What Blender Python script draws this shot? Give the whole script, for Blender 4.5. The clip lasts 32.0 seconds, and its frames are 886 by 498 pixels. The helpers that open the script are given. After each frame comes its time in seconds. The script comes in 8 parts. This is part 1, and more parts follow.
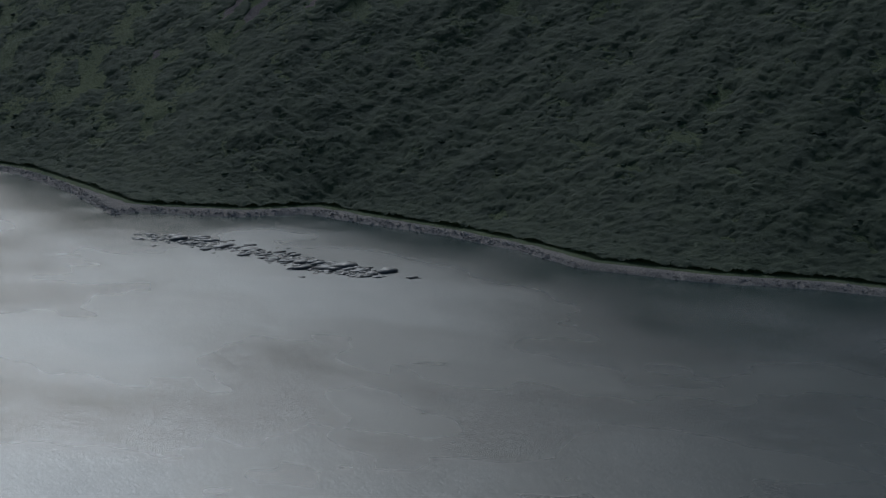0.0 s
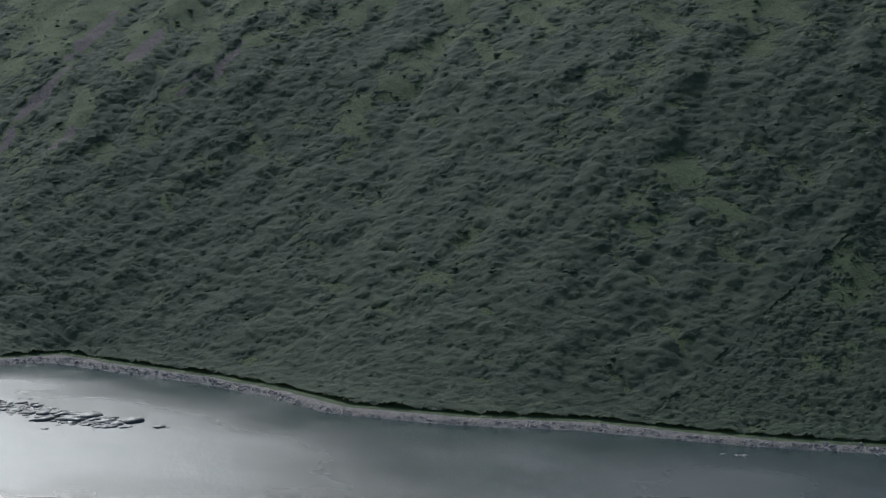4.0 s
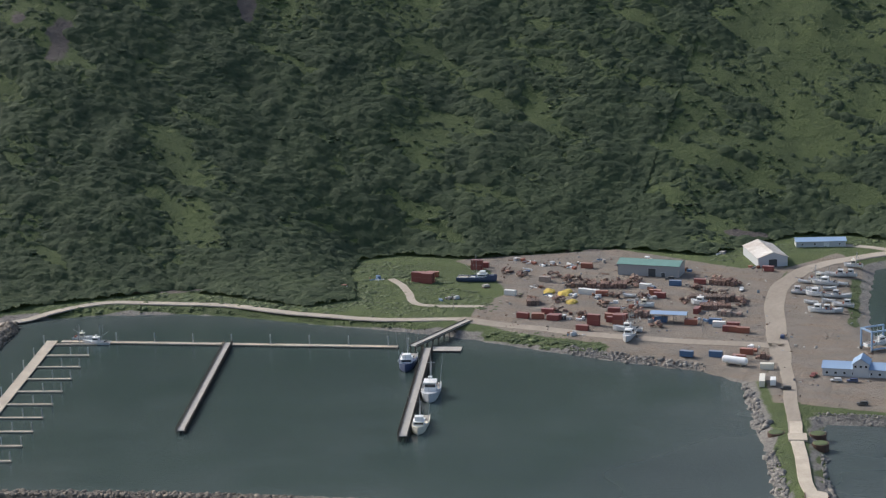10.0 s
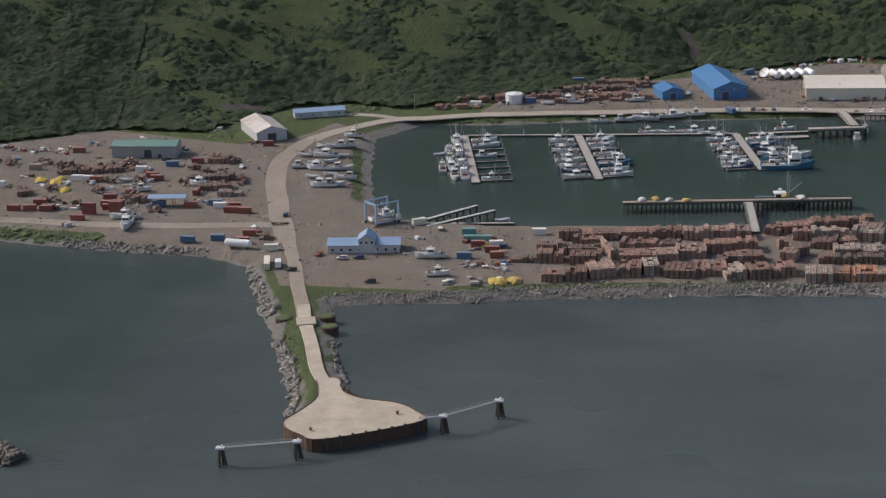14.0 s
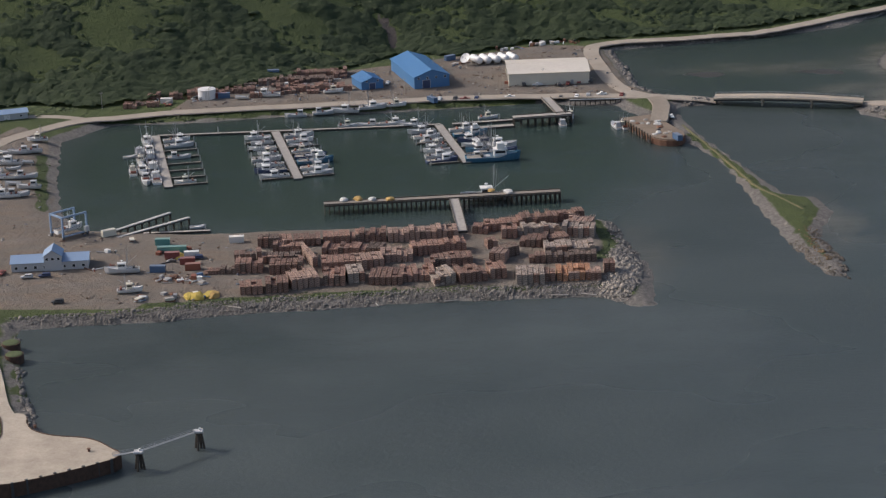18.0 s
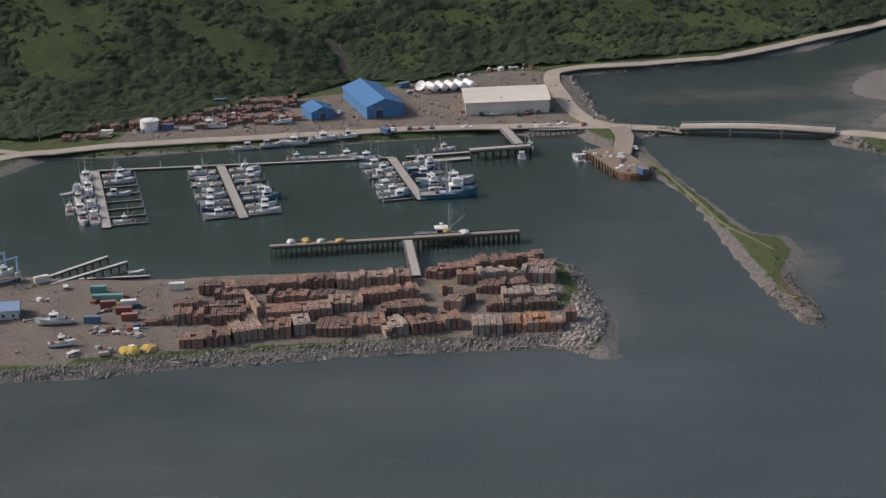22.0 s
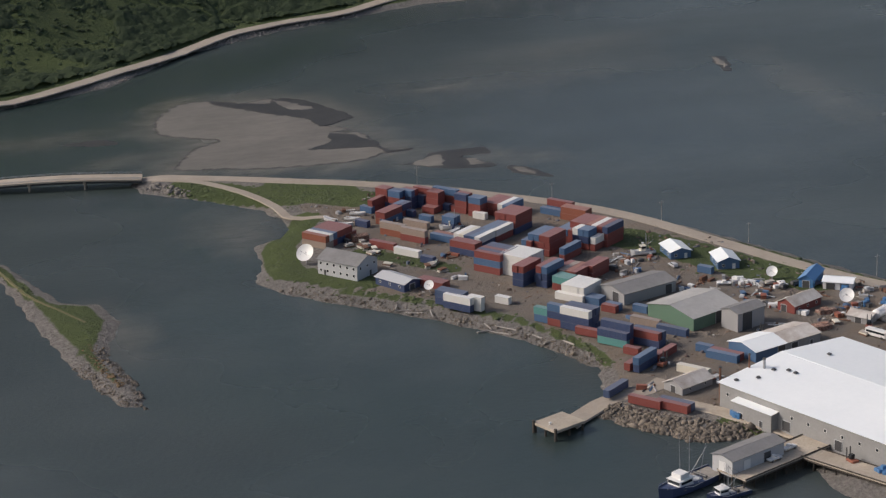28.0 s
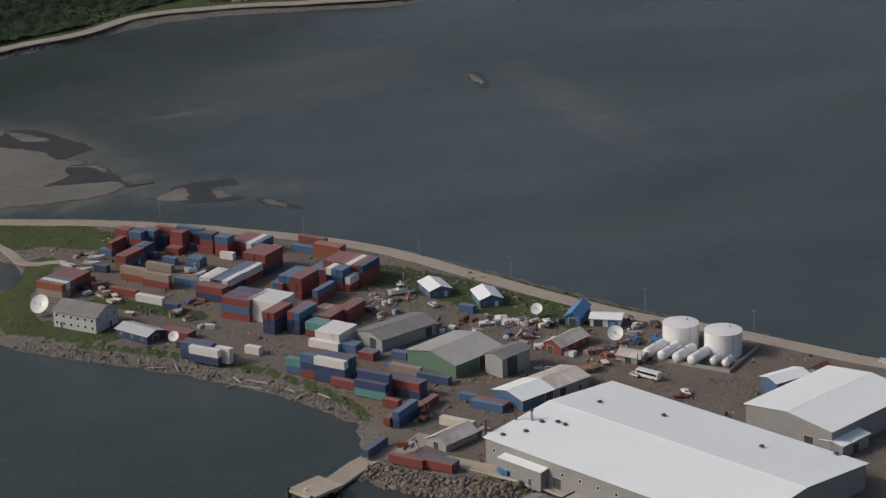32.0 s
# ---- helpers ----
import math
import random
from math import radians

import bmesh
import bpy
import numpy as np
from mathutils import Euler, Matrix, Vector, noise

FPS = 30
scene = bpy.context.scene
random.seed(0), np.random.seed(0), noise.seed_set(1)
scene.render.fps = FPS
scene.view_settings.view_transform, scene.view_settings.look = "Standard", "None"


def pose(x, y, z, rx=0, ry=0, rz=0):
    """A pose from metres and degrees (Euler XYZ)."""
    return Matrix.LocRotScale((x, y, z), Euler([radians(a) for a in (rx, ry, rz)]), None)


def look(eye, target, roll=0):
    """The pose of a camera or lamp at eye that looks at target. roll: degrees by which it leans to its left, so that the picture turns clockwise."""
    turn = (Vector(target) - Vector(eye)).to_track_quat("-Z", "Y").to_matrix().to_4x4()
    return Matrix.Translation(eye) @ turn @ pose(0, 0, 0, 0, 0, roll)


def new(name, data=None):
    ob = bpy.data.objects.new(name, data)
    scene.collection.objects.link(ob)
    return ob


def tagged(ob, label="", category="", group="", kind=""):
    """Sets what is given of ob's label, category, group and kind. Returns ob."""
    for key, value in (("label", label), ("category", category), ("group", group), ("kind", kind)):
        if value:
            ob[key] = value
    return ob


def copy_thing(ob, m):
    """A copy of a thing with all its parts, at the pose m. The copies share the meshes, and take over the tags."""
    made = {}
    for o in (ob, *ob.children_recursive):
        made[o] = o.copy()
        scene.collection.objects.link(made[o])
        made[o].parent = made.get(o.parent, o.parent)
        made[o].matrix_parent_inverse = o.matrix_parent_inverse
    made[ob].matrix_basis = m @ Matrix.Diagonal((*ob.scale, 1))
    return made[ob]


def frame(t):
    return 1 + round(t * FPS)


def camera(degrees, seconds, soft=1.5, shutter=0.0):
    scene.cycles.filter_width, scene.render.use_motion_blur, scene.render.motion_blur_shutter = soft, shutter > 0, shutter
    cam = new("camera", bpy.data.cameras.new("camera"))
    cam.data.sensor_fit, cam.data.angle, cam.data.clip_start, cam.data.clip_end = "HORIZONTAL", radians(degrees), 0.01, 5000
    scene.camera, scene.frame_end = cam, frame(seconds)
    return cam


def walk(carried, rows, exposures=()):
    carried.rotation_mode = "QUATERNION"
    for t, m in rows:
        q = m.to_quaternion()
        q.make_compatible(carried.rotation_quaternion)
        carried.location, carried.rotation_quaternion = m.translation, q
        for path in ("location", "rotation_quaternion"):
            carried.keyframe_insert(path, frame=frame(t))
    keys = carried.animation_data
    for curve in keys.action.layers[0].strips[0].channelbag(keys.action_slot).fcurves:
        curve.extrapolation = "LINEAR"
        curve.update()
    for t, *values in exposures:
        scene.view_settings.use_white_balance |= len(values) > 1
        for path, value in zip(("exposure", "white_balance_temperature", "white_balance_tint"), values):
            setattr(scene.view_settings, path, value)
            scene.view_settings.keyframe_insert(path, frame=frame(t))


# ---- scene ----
cam = camera(21.29, 32.0, soft=1.3)
# seconds, eye x y z, target x y z, roll
PATH = [
    (0.0, 50.42, -169.53, 300.15, -708.09, 283.54, 128.72, -1.61),
    (0.5, 46.86, -167.33, 300.23, -714.25, 287.71, 146.42, -1.58),
    (1.0, 43.33, -165.11, 300.26, -719.81, 291.35, 161.45, -1.66),
    (1.5, 39.94, -162.95, 300.16, -726.70, 291.02, 173.03, -1.61),
    (2.0, 36.83, -160.64, 299.94, -736.62, 283.37, 178.98, -1.57),
    (2.5, 33.99, -158.15, 299.78, -739.83, 285.12, 178.53, -1.58),
    (3.0, 31.37, -155.53, 299.74, -727.17, 313.17, 177.56, -1.61),
    (3.5, 28.96, -152.88, 299.78, -706.18, 351.46, 176.49, -1.67),
    (5.5, 20.59, -142.18, 300.02, -617.51, 477.33, 162.04, -1.48),
    (6.0, 18.30, -139.23, 300.00, -590.54, 504.84, 143.56, -1.50),
    (6.5, 16.03, -136.03, 300.02, -562.85, 532.16, 131.42, -1.59),
    (7.0, 14.01, -132.71, 300.05, -527.43, 565.76, 129.82, -1.57),
    (7.5, 12.19, -129.38, 300.08, -482.62, 601.53, 124.22, -1.62),
    (8.0, 10.38, -125.93, 300.12, -435.88, 632.98, 113.29, -1.64),
    (8.5, 8.56, -122.39, 300.10, -394.90, 657.89, 104.16, -1.66),
    (9.0, 6.94, -118.66, 300.12, -361.65, 677.72, 100.30, -1.68),
    (9.5, 5.52, -114.66, 300.20, -327.23, 696.81, 98.25, -1.70),
    (10.0, 4.35, -110.50, 300.24, -290.82, 714.99, 96.66, -1.71),
    (10.5, 3.39, -106.19, 300.08, -256.52, 729.83, 91.48, -1.74),
    (11.0, 2.41, -101.67, 299.84, -226.58, 739.84, 77.53, -1.77),
    (11.5, 1.48, -96.83, 299.85, -199.44, 746.68, 58.79, -1.81),
    (12.0, 0.56, -91.48, 300.01, -172.21, 754.23, 45.20, -1.83),
    (12.5, -0.15, -85.78, 300.09, -145.38, 764.10, 42.00, -1.82),
    (13.0, -0.81, -79.85, 300.17, -120.21, 773.52, 40.36, -1.80),
    (13.5, -1.30, -73.73, 300.19, -113.86, 780.42, 39.87, -1.82),
    (15.5, -2.51, -48.05, 300.10, -102.05, 805.15, 31.51, -1.84),
    (16.0, -2.09, -41.37, 300.01, -83.49, 812.84, 28.53, -1.86),
    (16.5, -1.81, -34.37, 299.80, -57.59, 820.79, 24.87, -1.91),
    (17.0, -1.75, -27.61, 299.72, -34.39, 828.54, 24.16, -1.90),
    (17.5, -1.14, -20.54, 299.93, -14.11, 836.03, 24.02, -1.93),
    (18.0, -1.19, -13.91, 299.94, -2.36, 842.75, 24.00, -1.91),
    (18.5, -0.24, -7.07, 300.34, -0.49, 849.51, 24.16, -1.96),
    (19.0, 0.00, -0.00, 300.00, -0.00, 856.75, 24.36, -1.94),
    (19.5, 0.84, 6.98, 300.03, 0.47, 863.85, 24.75, -1.95),
    (20.0, 1.12, 13.60, 299.91, 1.00, 870.56, 24.91, -1.92),
    (20.5, 1.93, 20.87, 300.08, 1.34, 877.76, 24.89, -1.93),
    (21.0, 2.52, 27.74, 299.82, 1.70, 884.74, 24.94, -1.92),
    (21.5, 3.24, 34.95, 299.72, 2.40, 891.91, 24.72, -1.90),
    (22.0, 4.12, 41.70, 300.02, 16.62, 898.39, 24.48, -1.93),
    (22.5, 5.08, 48.61, 299.93, 31.19, 904.90, 24.10, -1.93),
    (23.0, 6.53, 56.15, 299.90, 45.80, 911.78, 23.56, -1.94),
    (23.5, 7.54, 63.31, 299.72, 71.57, 917.25, 22.78, -1.93),
    (24.0, 8.87, 69.85, 299.98, 98.64, 921.17, 22.12, -1.92),
    (24.5, 10.49, 76.70, 300.13, 125.69, 924.65, 21.34, -1.94),
    (25.0, 12.37, 83.76, 300.08, 152.91, 927.59, 20.43, -1.91),
    (25.5, 14.55, 89.48, 299.71, 179.19, 928.91, 19.98, -1.91),
    (26.0, 16.07, 96.77, 299.47, 204.60, 931.00, 19.25, -1.82),
    (26.5, 17.67, 102.89, 299.49, 228.26, 931.62, 18.68, -1.78),
    (28.5, 30.11, 132.90, 300.03, 304.05, 941.61, 15.53, -1.74),
    (29.0, 33.36, 139.36, 300.25, 317.16, 944.30, 14.71, -1.72),
    (29.5, 36.17, 145.35, 300.13, 330.19, 946.31, 13.74, -1.71),
    (30.0, 39.27, 151.68, 300.21, 343.44, 948.57, 13.09, -1.70),
    (30.5, 41.66, 157.88, 300.05, 356.29, 950.57, 12.55, -1.66),
    (31.0, 45.03, 164.21, 299.91, 368.87, 953.09, 12.16, -1.66),
    (31.5, 48.54, 170.40, 299.80, 383.02, 954.74, 11.80, -1.64),
    (32.0, 51.60, 176.02, 299.93, 396.51, 955.65, 11.47, -1.65),
]
EXPOSURES = [(0.0, -1.4, 5350, 5), (1.0, -1.05, 5350, 5), (2.0, -0.72, 5400, 5), (3.0, -0.65, 5450, 5), (6.0, 0.9, 5850, 5), (9.0, 0.78, 6150, 8), (11.0, 0.42, 6450, 10), (13.0, 0.2, 6550, 12), (19.0, 0.16, 6650, 14), (26.0, 0.12, 6700, 14), (29.0, -0.22, 6750, 14), (32.0, -0.45, 6750, 12)]
walk(cam, [(r[0], look(r[1:4], r[4:7], r[7])) for r in PATH], EXPOSURES)

# ---- light: hazy sun over the hill, bright overcast sky ----
SUN_AZ, SUN_EL = 161.0, 34.0   # degrees counter-clockwise from +x, degrees above the horizon
world = bpy.data.worlds.new("sky")
scene.world = world
world.use_nodes = True
wn = world.node_tree.nodes
sky = wn.new("ShaderNodeTexSky")
sky.sky_type = "NISHITA"
sky.sun_disc = False
sky.sun_elevation = radians(SUN_EL)
sky.sun_rotation = radians(90 - SUN_AZ)
sky.dust_density = 4.0
wn["Background"].inputs["Strength"].default_value = 0.12
world.node_tree.links.new(sky.outputs[0], wn["Background"].inputs["Color"])
sun_data = bpy.data.lights.new("sun", "SUN")
sun_data.energy, sun_data.angle, sun_data.color = 2.3, radians(11.0), (1.0, 0.97, 0.93)
sun = new("sun", sun_data)
sd = Vector((math.cos(radians(SUN_AZ)) * math.cos(radians(SUN_EL)), math.sin(radians(SUN_AZ)) * math.cos(radians(SUN_EL)), math.sin(radians(SUN_EL))))
sun.matrix_world = look(sd * 2000, (0, 0, 0))

# ---- materials ----
def material(name, rough=0.8, metal=0.0):
    m = bpy.data.materials.new(name)
    m.use_nodes = True
    b = m.node_tree.nodes["Principled BSDF"]
    b.inputs["Roughness"].default_value, b.inputs["Metallic"].default_value = rough, metal
    return m, m.node_tree, b


def rgb(c):
    return (c[0], c[1], c[2], 1.0)


def tex_noise(nt, scale, detail=4.0, rough=0.6, coords="Object", stretch=(1, 1, 1)):
    co = nt.nodes.new("ShaderNodeTexCoord")
    mp = nt.nodes.new("ShaderNodeMapping")
    mp.inputs["Scale"].default_value = stretch
    n = nt.nodes.new("ShaderNodeTexNoise")
    n.inputs["Scale"].default_value, n.inputs["Detail"].default_value, n.inputs["Roughness"].default_value = scale, detail, rough
    nt.links.new(co.outputs[coords], mp.inputs[0])
    nt.links.new(mp.outputs[0], n.inputs["Vector"])
    return n.outputs["Fac"]


def ramp(nt, fac, stops):
    r = nt.nodes.new("ShaderNodeValToRGB")
    e = r.color_ramp.elements
    while len(e) < len(stops):
        e.new(0.5)
    for el, (p, c) in zip(e, stops):
        el.position, el.color = p, rgb(c)
    nt.links.new(fac, r.inputs[0])
    return r.outputs[0]


def mixc(nt, fac, a, b, mode="MIX"):
    n = nt.nodes.new("ShaderNodeMix")
    n.data_type, n.blend_type = "RGBA", mode
    for i, v in ((0, fac), (6, a), (7, b)):
        if isinstance(v, (int, float)):
            n.inputs[i].default_value = v
        elif isinstance(v, tuple):
            n.inputs[i].default_value = rgb(v)
        else:
            nt.links.new(v, n.inputs[i])
    return n.outputs[2]


def maths(nt, op, a, b=0.0):
    n = nt.nodes.new("ShaderNodeMath")
    n.operation = op
    for i, v in ((0, a), (1, b)):
        if isinstance(v, (int, float)):
            n.inputs[i].default_value = v
        else:
            nt.links.new(v, n.inputs[i])
    return n.outputs[0]


def bump(nt, b, fac, strength, dist):
    n = nt.nodes.new("ShaderNodeBump")
    n.inputs["Strength"].default_value, n.inputs["Distance"].default_value = strength, dist
    nt.links.new(fac, n.inputs["Height"])
    nt.links.new(n.outputs[0], b.inputs["Normal"])


def rough_stuff(name, dark, light, scale, rough=0.85, fine=6.0, bumps=0.4, dist=0.1, coords="Object", metal=0.0, island=0.0, spread=0.0, stretch=(1, 1, 1)):
    """A surface with broad patches and fine grain between two colours; island: change from piece to piece; spread: from object to object."""
    m, nt, b = material(name, rough, metal)
    big = tex_noise(nt, scale, 3.0, 0.6, coords, stretch)
    small = tex_noise(nt, scale * fine, 5.0, 0.7, coords, stretch)
    f = maths(nt, "ADD", maths(nt, "MULTIPLY", big, 0.55), maths(nt, "MULTIPLY", small, 0.45))
    c = ramp(nt, f, [(0.3, dark), (0.7, light)])
    for amount, node, socket in ((island, "ShaderNodeNewGeometry", "Random Per Island"), (spread, "ShaderNodeObjectInfo", "Random")):
        if amount:
            src = nt.nodes.new(node)
            hsv = nt.nodes.new("ShaderNodeHueSaturation")
            v = maths(nt, "ADD", maths(nt, "MULTIPLY", src.outputs[socket], amount), 1.0 - amount / 2)
            nt.links.new(v, hsv.inputs["Value"])
            nt.links.new(c, hsv.inputs["Color"])
            c = hsv.outputs[0]
    nt.links.new(c, b.inputs["Base Color"])
    if bumps:
        bump(nt, b, small, bumps, dist)
    return m


def paint(name, c, rough=0.5, wear=(0.16, 0.09, 0.06), worn=0.25, metal=0.0):
    """Painted sheet metal or wood: faded patches, streaks and specks of wear."""
    m, nt, b = material(name, rough, metal)
    fade = tex_noise(nt, 0.35, 3.0, 0.6)
    spots = tex_noise(nt, 2.2, 6.0, 0.75, stretch=(1, 1, 0.35))
    base = mixc(nt, maths(nt, "MULTIPLY", fade, 0.5), c, tuple(min(1, v * 0.75 + 0.06) for v in c))
    mask = ramp(nt, spots, [(0.62 - worn * 0.3, (0, 0, 0)), (0.72, (1, 1, 1))])
    col = mixc(nt, maths(nt, "MULTIPLY", mask, worn), base, wear)
    nt.links.new(col, b.inputs["Base Color"])
    bump(nt, b, spots, 0.08, 0.02)
    return m


def ground_material():
    m, nt, b = material("ground_cover", 0.95)
    at = nt.nodes.new("ShaderNodeAttribute")
    at.attribute_name = "cover"
    sep = nt.nodes.new("ShaderNodeSeparateColor")
    nt.links.new(at.outputs["Color"], sep.inputs[0])
    broad = tex_noise(nt, 0.012, 4.0, 0.6)
    mid = tex_noise(nt, 0.07, 5.0, 0.65)
    fine = tex_noise(nt, 0.6, 6.0, 0.75)
    grassy = mixc(nt, maths(nt, "MULTIPLY", fine, 0.8),
                  ramp(nt, broad, [(0.3, (0.050, 0.072, 0.023)), (0.7, (0.090, 0.120, 0.033))]),
                  ramp(nt, mid, [(0.3, (0.042, 0.064, 0.02)), (0.75, (0.096, 0.126, 0.036))]))
    gravel = mixc(nt, fine, ramp(nt, mid, [(0.3, (0.135, 0.112, 0.092)), (0.7, (0.255, 0.222, 0.188))]), (0.205, 0.18, 0.152))
    tracks = tex_noise(nt, 0.035, 6.0, 0.75, stretch=(1, 2.2, 1))
    gravel = mixc(nt, ramp(nt, tracks, [(0.45, (0, 0, 0)), (0.62, (1, 1, 1))]), gravel, ramp(nt, fine, [(0.3, (0.16, 0.124, 0.094)), (0.7, (0.265, 0.212, 0.163))]))
    rocky = ramp(nt, fine, [(0.3, (0.11, 0.10, 0.09)), (0.7, (0.29, 0.27, 0.245))])
    shingle = ramp(nt, fine, [(0.3, (0.14, 0.12, 0.105)), (0.7, (0.32, 0.285, 0.25))])
    rocky = mixc(nt, at.outputs["Alpha"], rocky, shingle)
    dirt = mixc(nt, fine, ramp(nt, mid, [(0.3, (0.085, 0.068, 0.06)), (0.7, (0.135, 0.110, 0.095))]), (0.105, 0.088, 0.078))

    def edge(ch):
        return ramp(nt, maths(nt, "ADD", sep.outputs[ch], maths(nt, "MULTIPLY", maths(nt, "SUBTRACT", mid, 0.5), 0.7)), [(0.4, (0, 0, 0)), (0.6, (1, 1, 1))])
    c = mixc(nt, edge(0), rocky, grassy)
    c = mixc(nt, edge(1), c, gravel)
    c = mixc(nt, edge(2), c, dirt)
    nt.links.new(c, b.inputs["Base Color"])
    bump(nt, b, maths(nt, "ADD", fine, maths(nt, "MULTIPLY", mid, 2.0)), 1.0, 1.6)
    return m


def water_material():
    m, nt, b = material("sea_water", 0.12)
    at = nt.nodes.new("ShaderNodeAttribute")
    at.attribute_name = "calm"
    rough = maths(nt, "SUBTRACT", 1.0, maths(nt, "MULTIPLY", at.outputs["Fac"], 0.8))
    broad = tex_noise(nt, 0.006, 4.0, 0.6, stretch=(1, 1.6, 1))
    b.inputs["IOR"].default_value = 1.33
    open_sea = ramp(nt, broad, [(0.3, (0.040, 0.053, 0.053)), (0.7, (0.072, 0.088, 0.087))])
    # calm water: greener, and darkened to paint in the hill's reflection
    deep = mixc(nt, maths(nt, "MULTIPLY", at.outputs["Fac"], 0.8), open_sea, (0.028, 0.050, 0.044))
    sh = nt.nodes.new("ShaderNodeAttribute")
    sh.attribute_name = "shoal"
    nt.links.new(mixc(nt, sh.outputs["Fac"], deep, ramp(nt, tex_noise(nt, 0.06, 5.0, 0.65, stretch=(1, 1.8, 1)), [(0.3, (0.10, 0.10, 0.085)), (0.7, (0.20, 0.188, 0.158))])), b.inputs["Base Color"])
    wind = ramp(nt, tex_noise(nt, 0.0045, 3.0, 0.5, stretch=(0.8, 1.5, 1)), [(0.15, (0, 0, 0)), (0.85, (1, 1, 1))])
    wind = maths(nt, "MULTIPLY", wind, rough)
    cat = maths(nt, "MULTIPLY", ramp(nt, tex_noise(nt, 0.03, 3.0, 0.5, stretch=(1, 1.3, 1)), [(0.50, (0, 0, 0)), (0.64, (1, 1, 1))]), maths(nt, "MULTIPLY", maths(nt, "POWER", at.outputs["Fac"], 3.0), 0.25))
    wind = maths(nt, "ADD", wind, cat)
    nt.links.new(maths(nt, "ADD", maths(nt, "MULTIPLY", wind, 0.42), 0.08), b.inputs["Roughness"])
    ripple = tex_noise(nt, 0.35, 5.0, 0.7, stretch=(1, 1.6, 1))
    swell = tex_noise(nt, 0.05, 3.0, 0.6, stretch=(1, 1.4, 1))
    h = maths(nt, "ADD", maths(nt, "MULTIPLY", ripple, maths(nt, "ADD", maths(nt, "MULTIPLY", wind, 0.6), 0.22)), maths(nt, "MULTIPLY", maths(nt, "MULTIPLY", swell, rough), 0.45))
    bump(nt, b, h, 0.5, 0.7)
    return m


def leafy(m, share):
    """Lets part of the light through thin leaves."""
    nt = m.node_tree
    b = nt.nodes["Principled BSDF"]
    col = b.inputs["Base Color"].links[0].from_socket
    tr = nt.nodes.new("ShaderNodeBsdfTranslucent")
    mx = nt.nodes.new("ShaderNodeMixShader")
    nt.links.new(col, tr.inputs[0])
    mx.inputs[0].default_value = share
    nt.links.new(b.outputs[0], mx.inputs[1])
    nt.links.new(tr.outputs[0], mx.inputs[2])
    nt.links.new(mx.outputs[0], nt.nodes["Material Output"].inputs[0])
    return m


GROUND, WATER = ground_material(), water_material()
SHRUB = leafy(rough_stuff("alder_leaves", (0.035, 0.058, 0.028), (0.082, 0.115, 0.05), 0.25, 0.8, 5.0, 1.0, 0.5, island=0.7), 0.35)
ROCK = rough_stuff("grey_boulders", (0.115, 0.105, 0.093), (0.29, 0.268, 0.24), 0.5, 0.9, 5.0, 0.5, 0.2, island=0.5)
ROADS = rough_stuff("packed_gravel", (0.285, 0.245, 0.20), (0.40, 0.35, 0.29), 0.08, 0.95, 9.0, 0.3, 0.05)
DIRT_ROAD = rough_stuff("brown_dirt_road", (0.20, 0.168, 0.135), (0.315, 0.272, 0.222), 0.08, 0.95, 9.0, 0.3, 0.05, stretch=(1, 0.4, 1))
DRY_GRASS = rough_stuff("dry_yellow_grass", (0.12, 0.112, 0.052), (0.19, 0.175, 0.085), 0.4, 0.95, 6.0, 0.4, 0.05)
CONCRETE = rough_stuff("weathered_concrete", (0.31, 0.262, 0.205), (0.52, 0.455, 0.37), 0.10, 0.9, 10.0, 0.2, 0.03)
SAND = rough_stuff("wet_sand", (0.115, 0.108, 0.094), (0.215, 0.20, 0.172), 0.02, 0.6, 6.0, 0.2, 0.05, stretch=(1, 2.2, 1))
PLANK = rough_stuff("grey_planks", (0.28, 0.26, 0.235), (0.46, 0.43, 0.39), 0.6, 0.9, 6.0, 0.3, 0.03)
PILE = rough_stuff("dark_timber", (0.035, 0.03, 0.026), (0.10, 0.085, 0.07), 0.8, 0.9, 6.0, 0.4, 0.05)
STEEL = rough_stuff("galvanised_steel", (0.30, 0.31, 0.32), (0.48, 0.49, 0.50), 0.6, 0.5, 6.0, 0.1, 0.01, metal=0.5)
RUST = rough_stuff("rusty_steel", (0.09, 0.045, 0.03), (0.24, 0.12, 0.075), 0.7, 0.85, 6.0, 0.4, 0.03)
DARK_RUST = rough_stuff("dark_rusty_piling", (0.045, 0.028, 0.021), (0.135, 0.075, 0.05), 0.7, 0.85, 6.0, 0.4, 0.03)
WHITE = paint("white_paint", (0.78, 0.78, 0.76), 0.45, worn=0.15)
CREAM = paint("cream_paint", (0.70, 0.66, 0.55), 0.5, worn=0.2)
BLUE_ROOF = paint("blue_sheet", (0.06, 0.20, 0.42), 0.4, worn=0.1)
PALE_BLUE = paint("faded_blue_sheet", (0.25, 0.36, 0.52), 0.5, worn=0.2)
NAVY = paint("navy_paint", (0.035, 0.06, 0.14), 0.45, worn=0.25)
BLUE = paint("blue_paint", (0.065, 0.14, 0.26), 0.45, worn=0.25)
RED = paint("oxide_red_paint", (0.24, 0.055, 0.045), 0.5, worn=0.3)
ORANGE = paint("orange_paint", (0.28, 0.088, 0.05), 0.5, worn=0.25)
GREENP = paint("green_paint", (0.11, 0.20, 0.14), 0.5, worn=0.2)
TEAL = paint("teal_paint", (0.10, 0.30, 0.28), 0.5, worn=0.2)
GREY = paint("grey_sheet", (0.34, 0.34, 0.34), 0.5, worn=0.15)
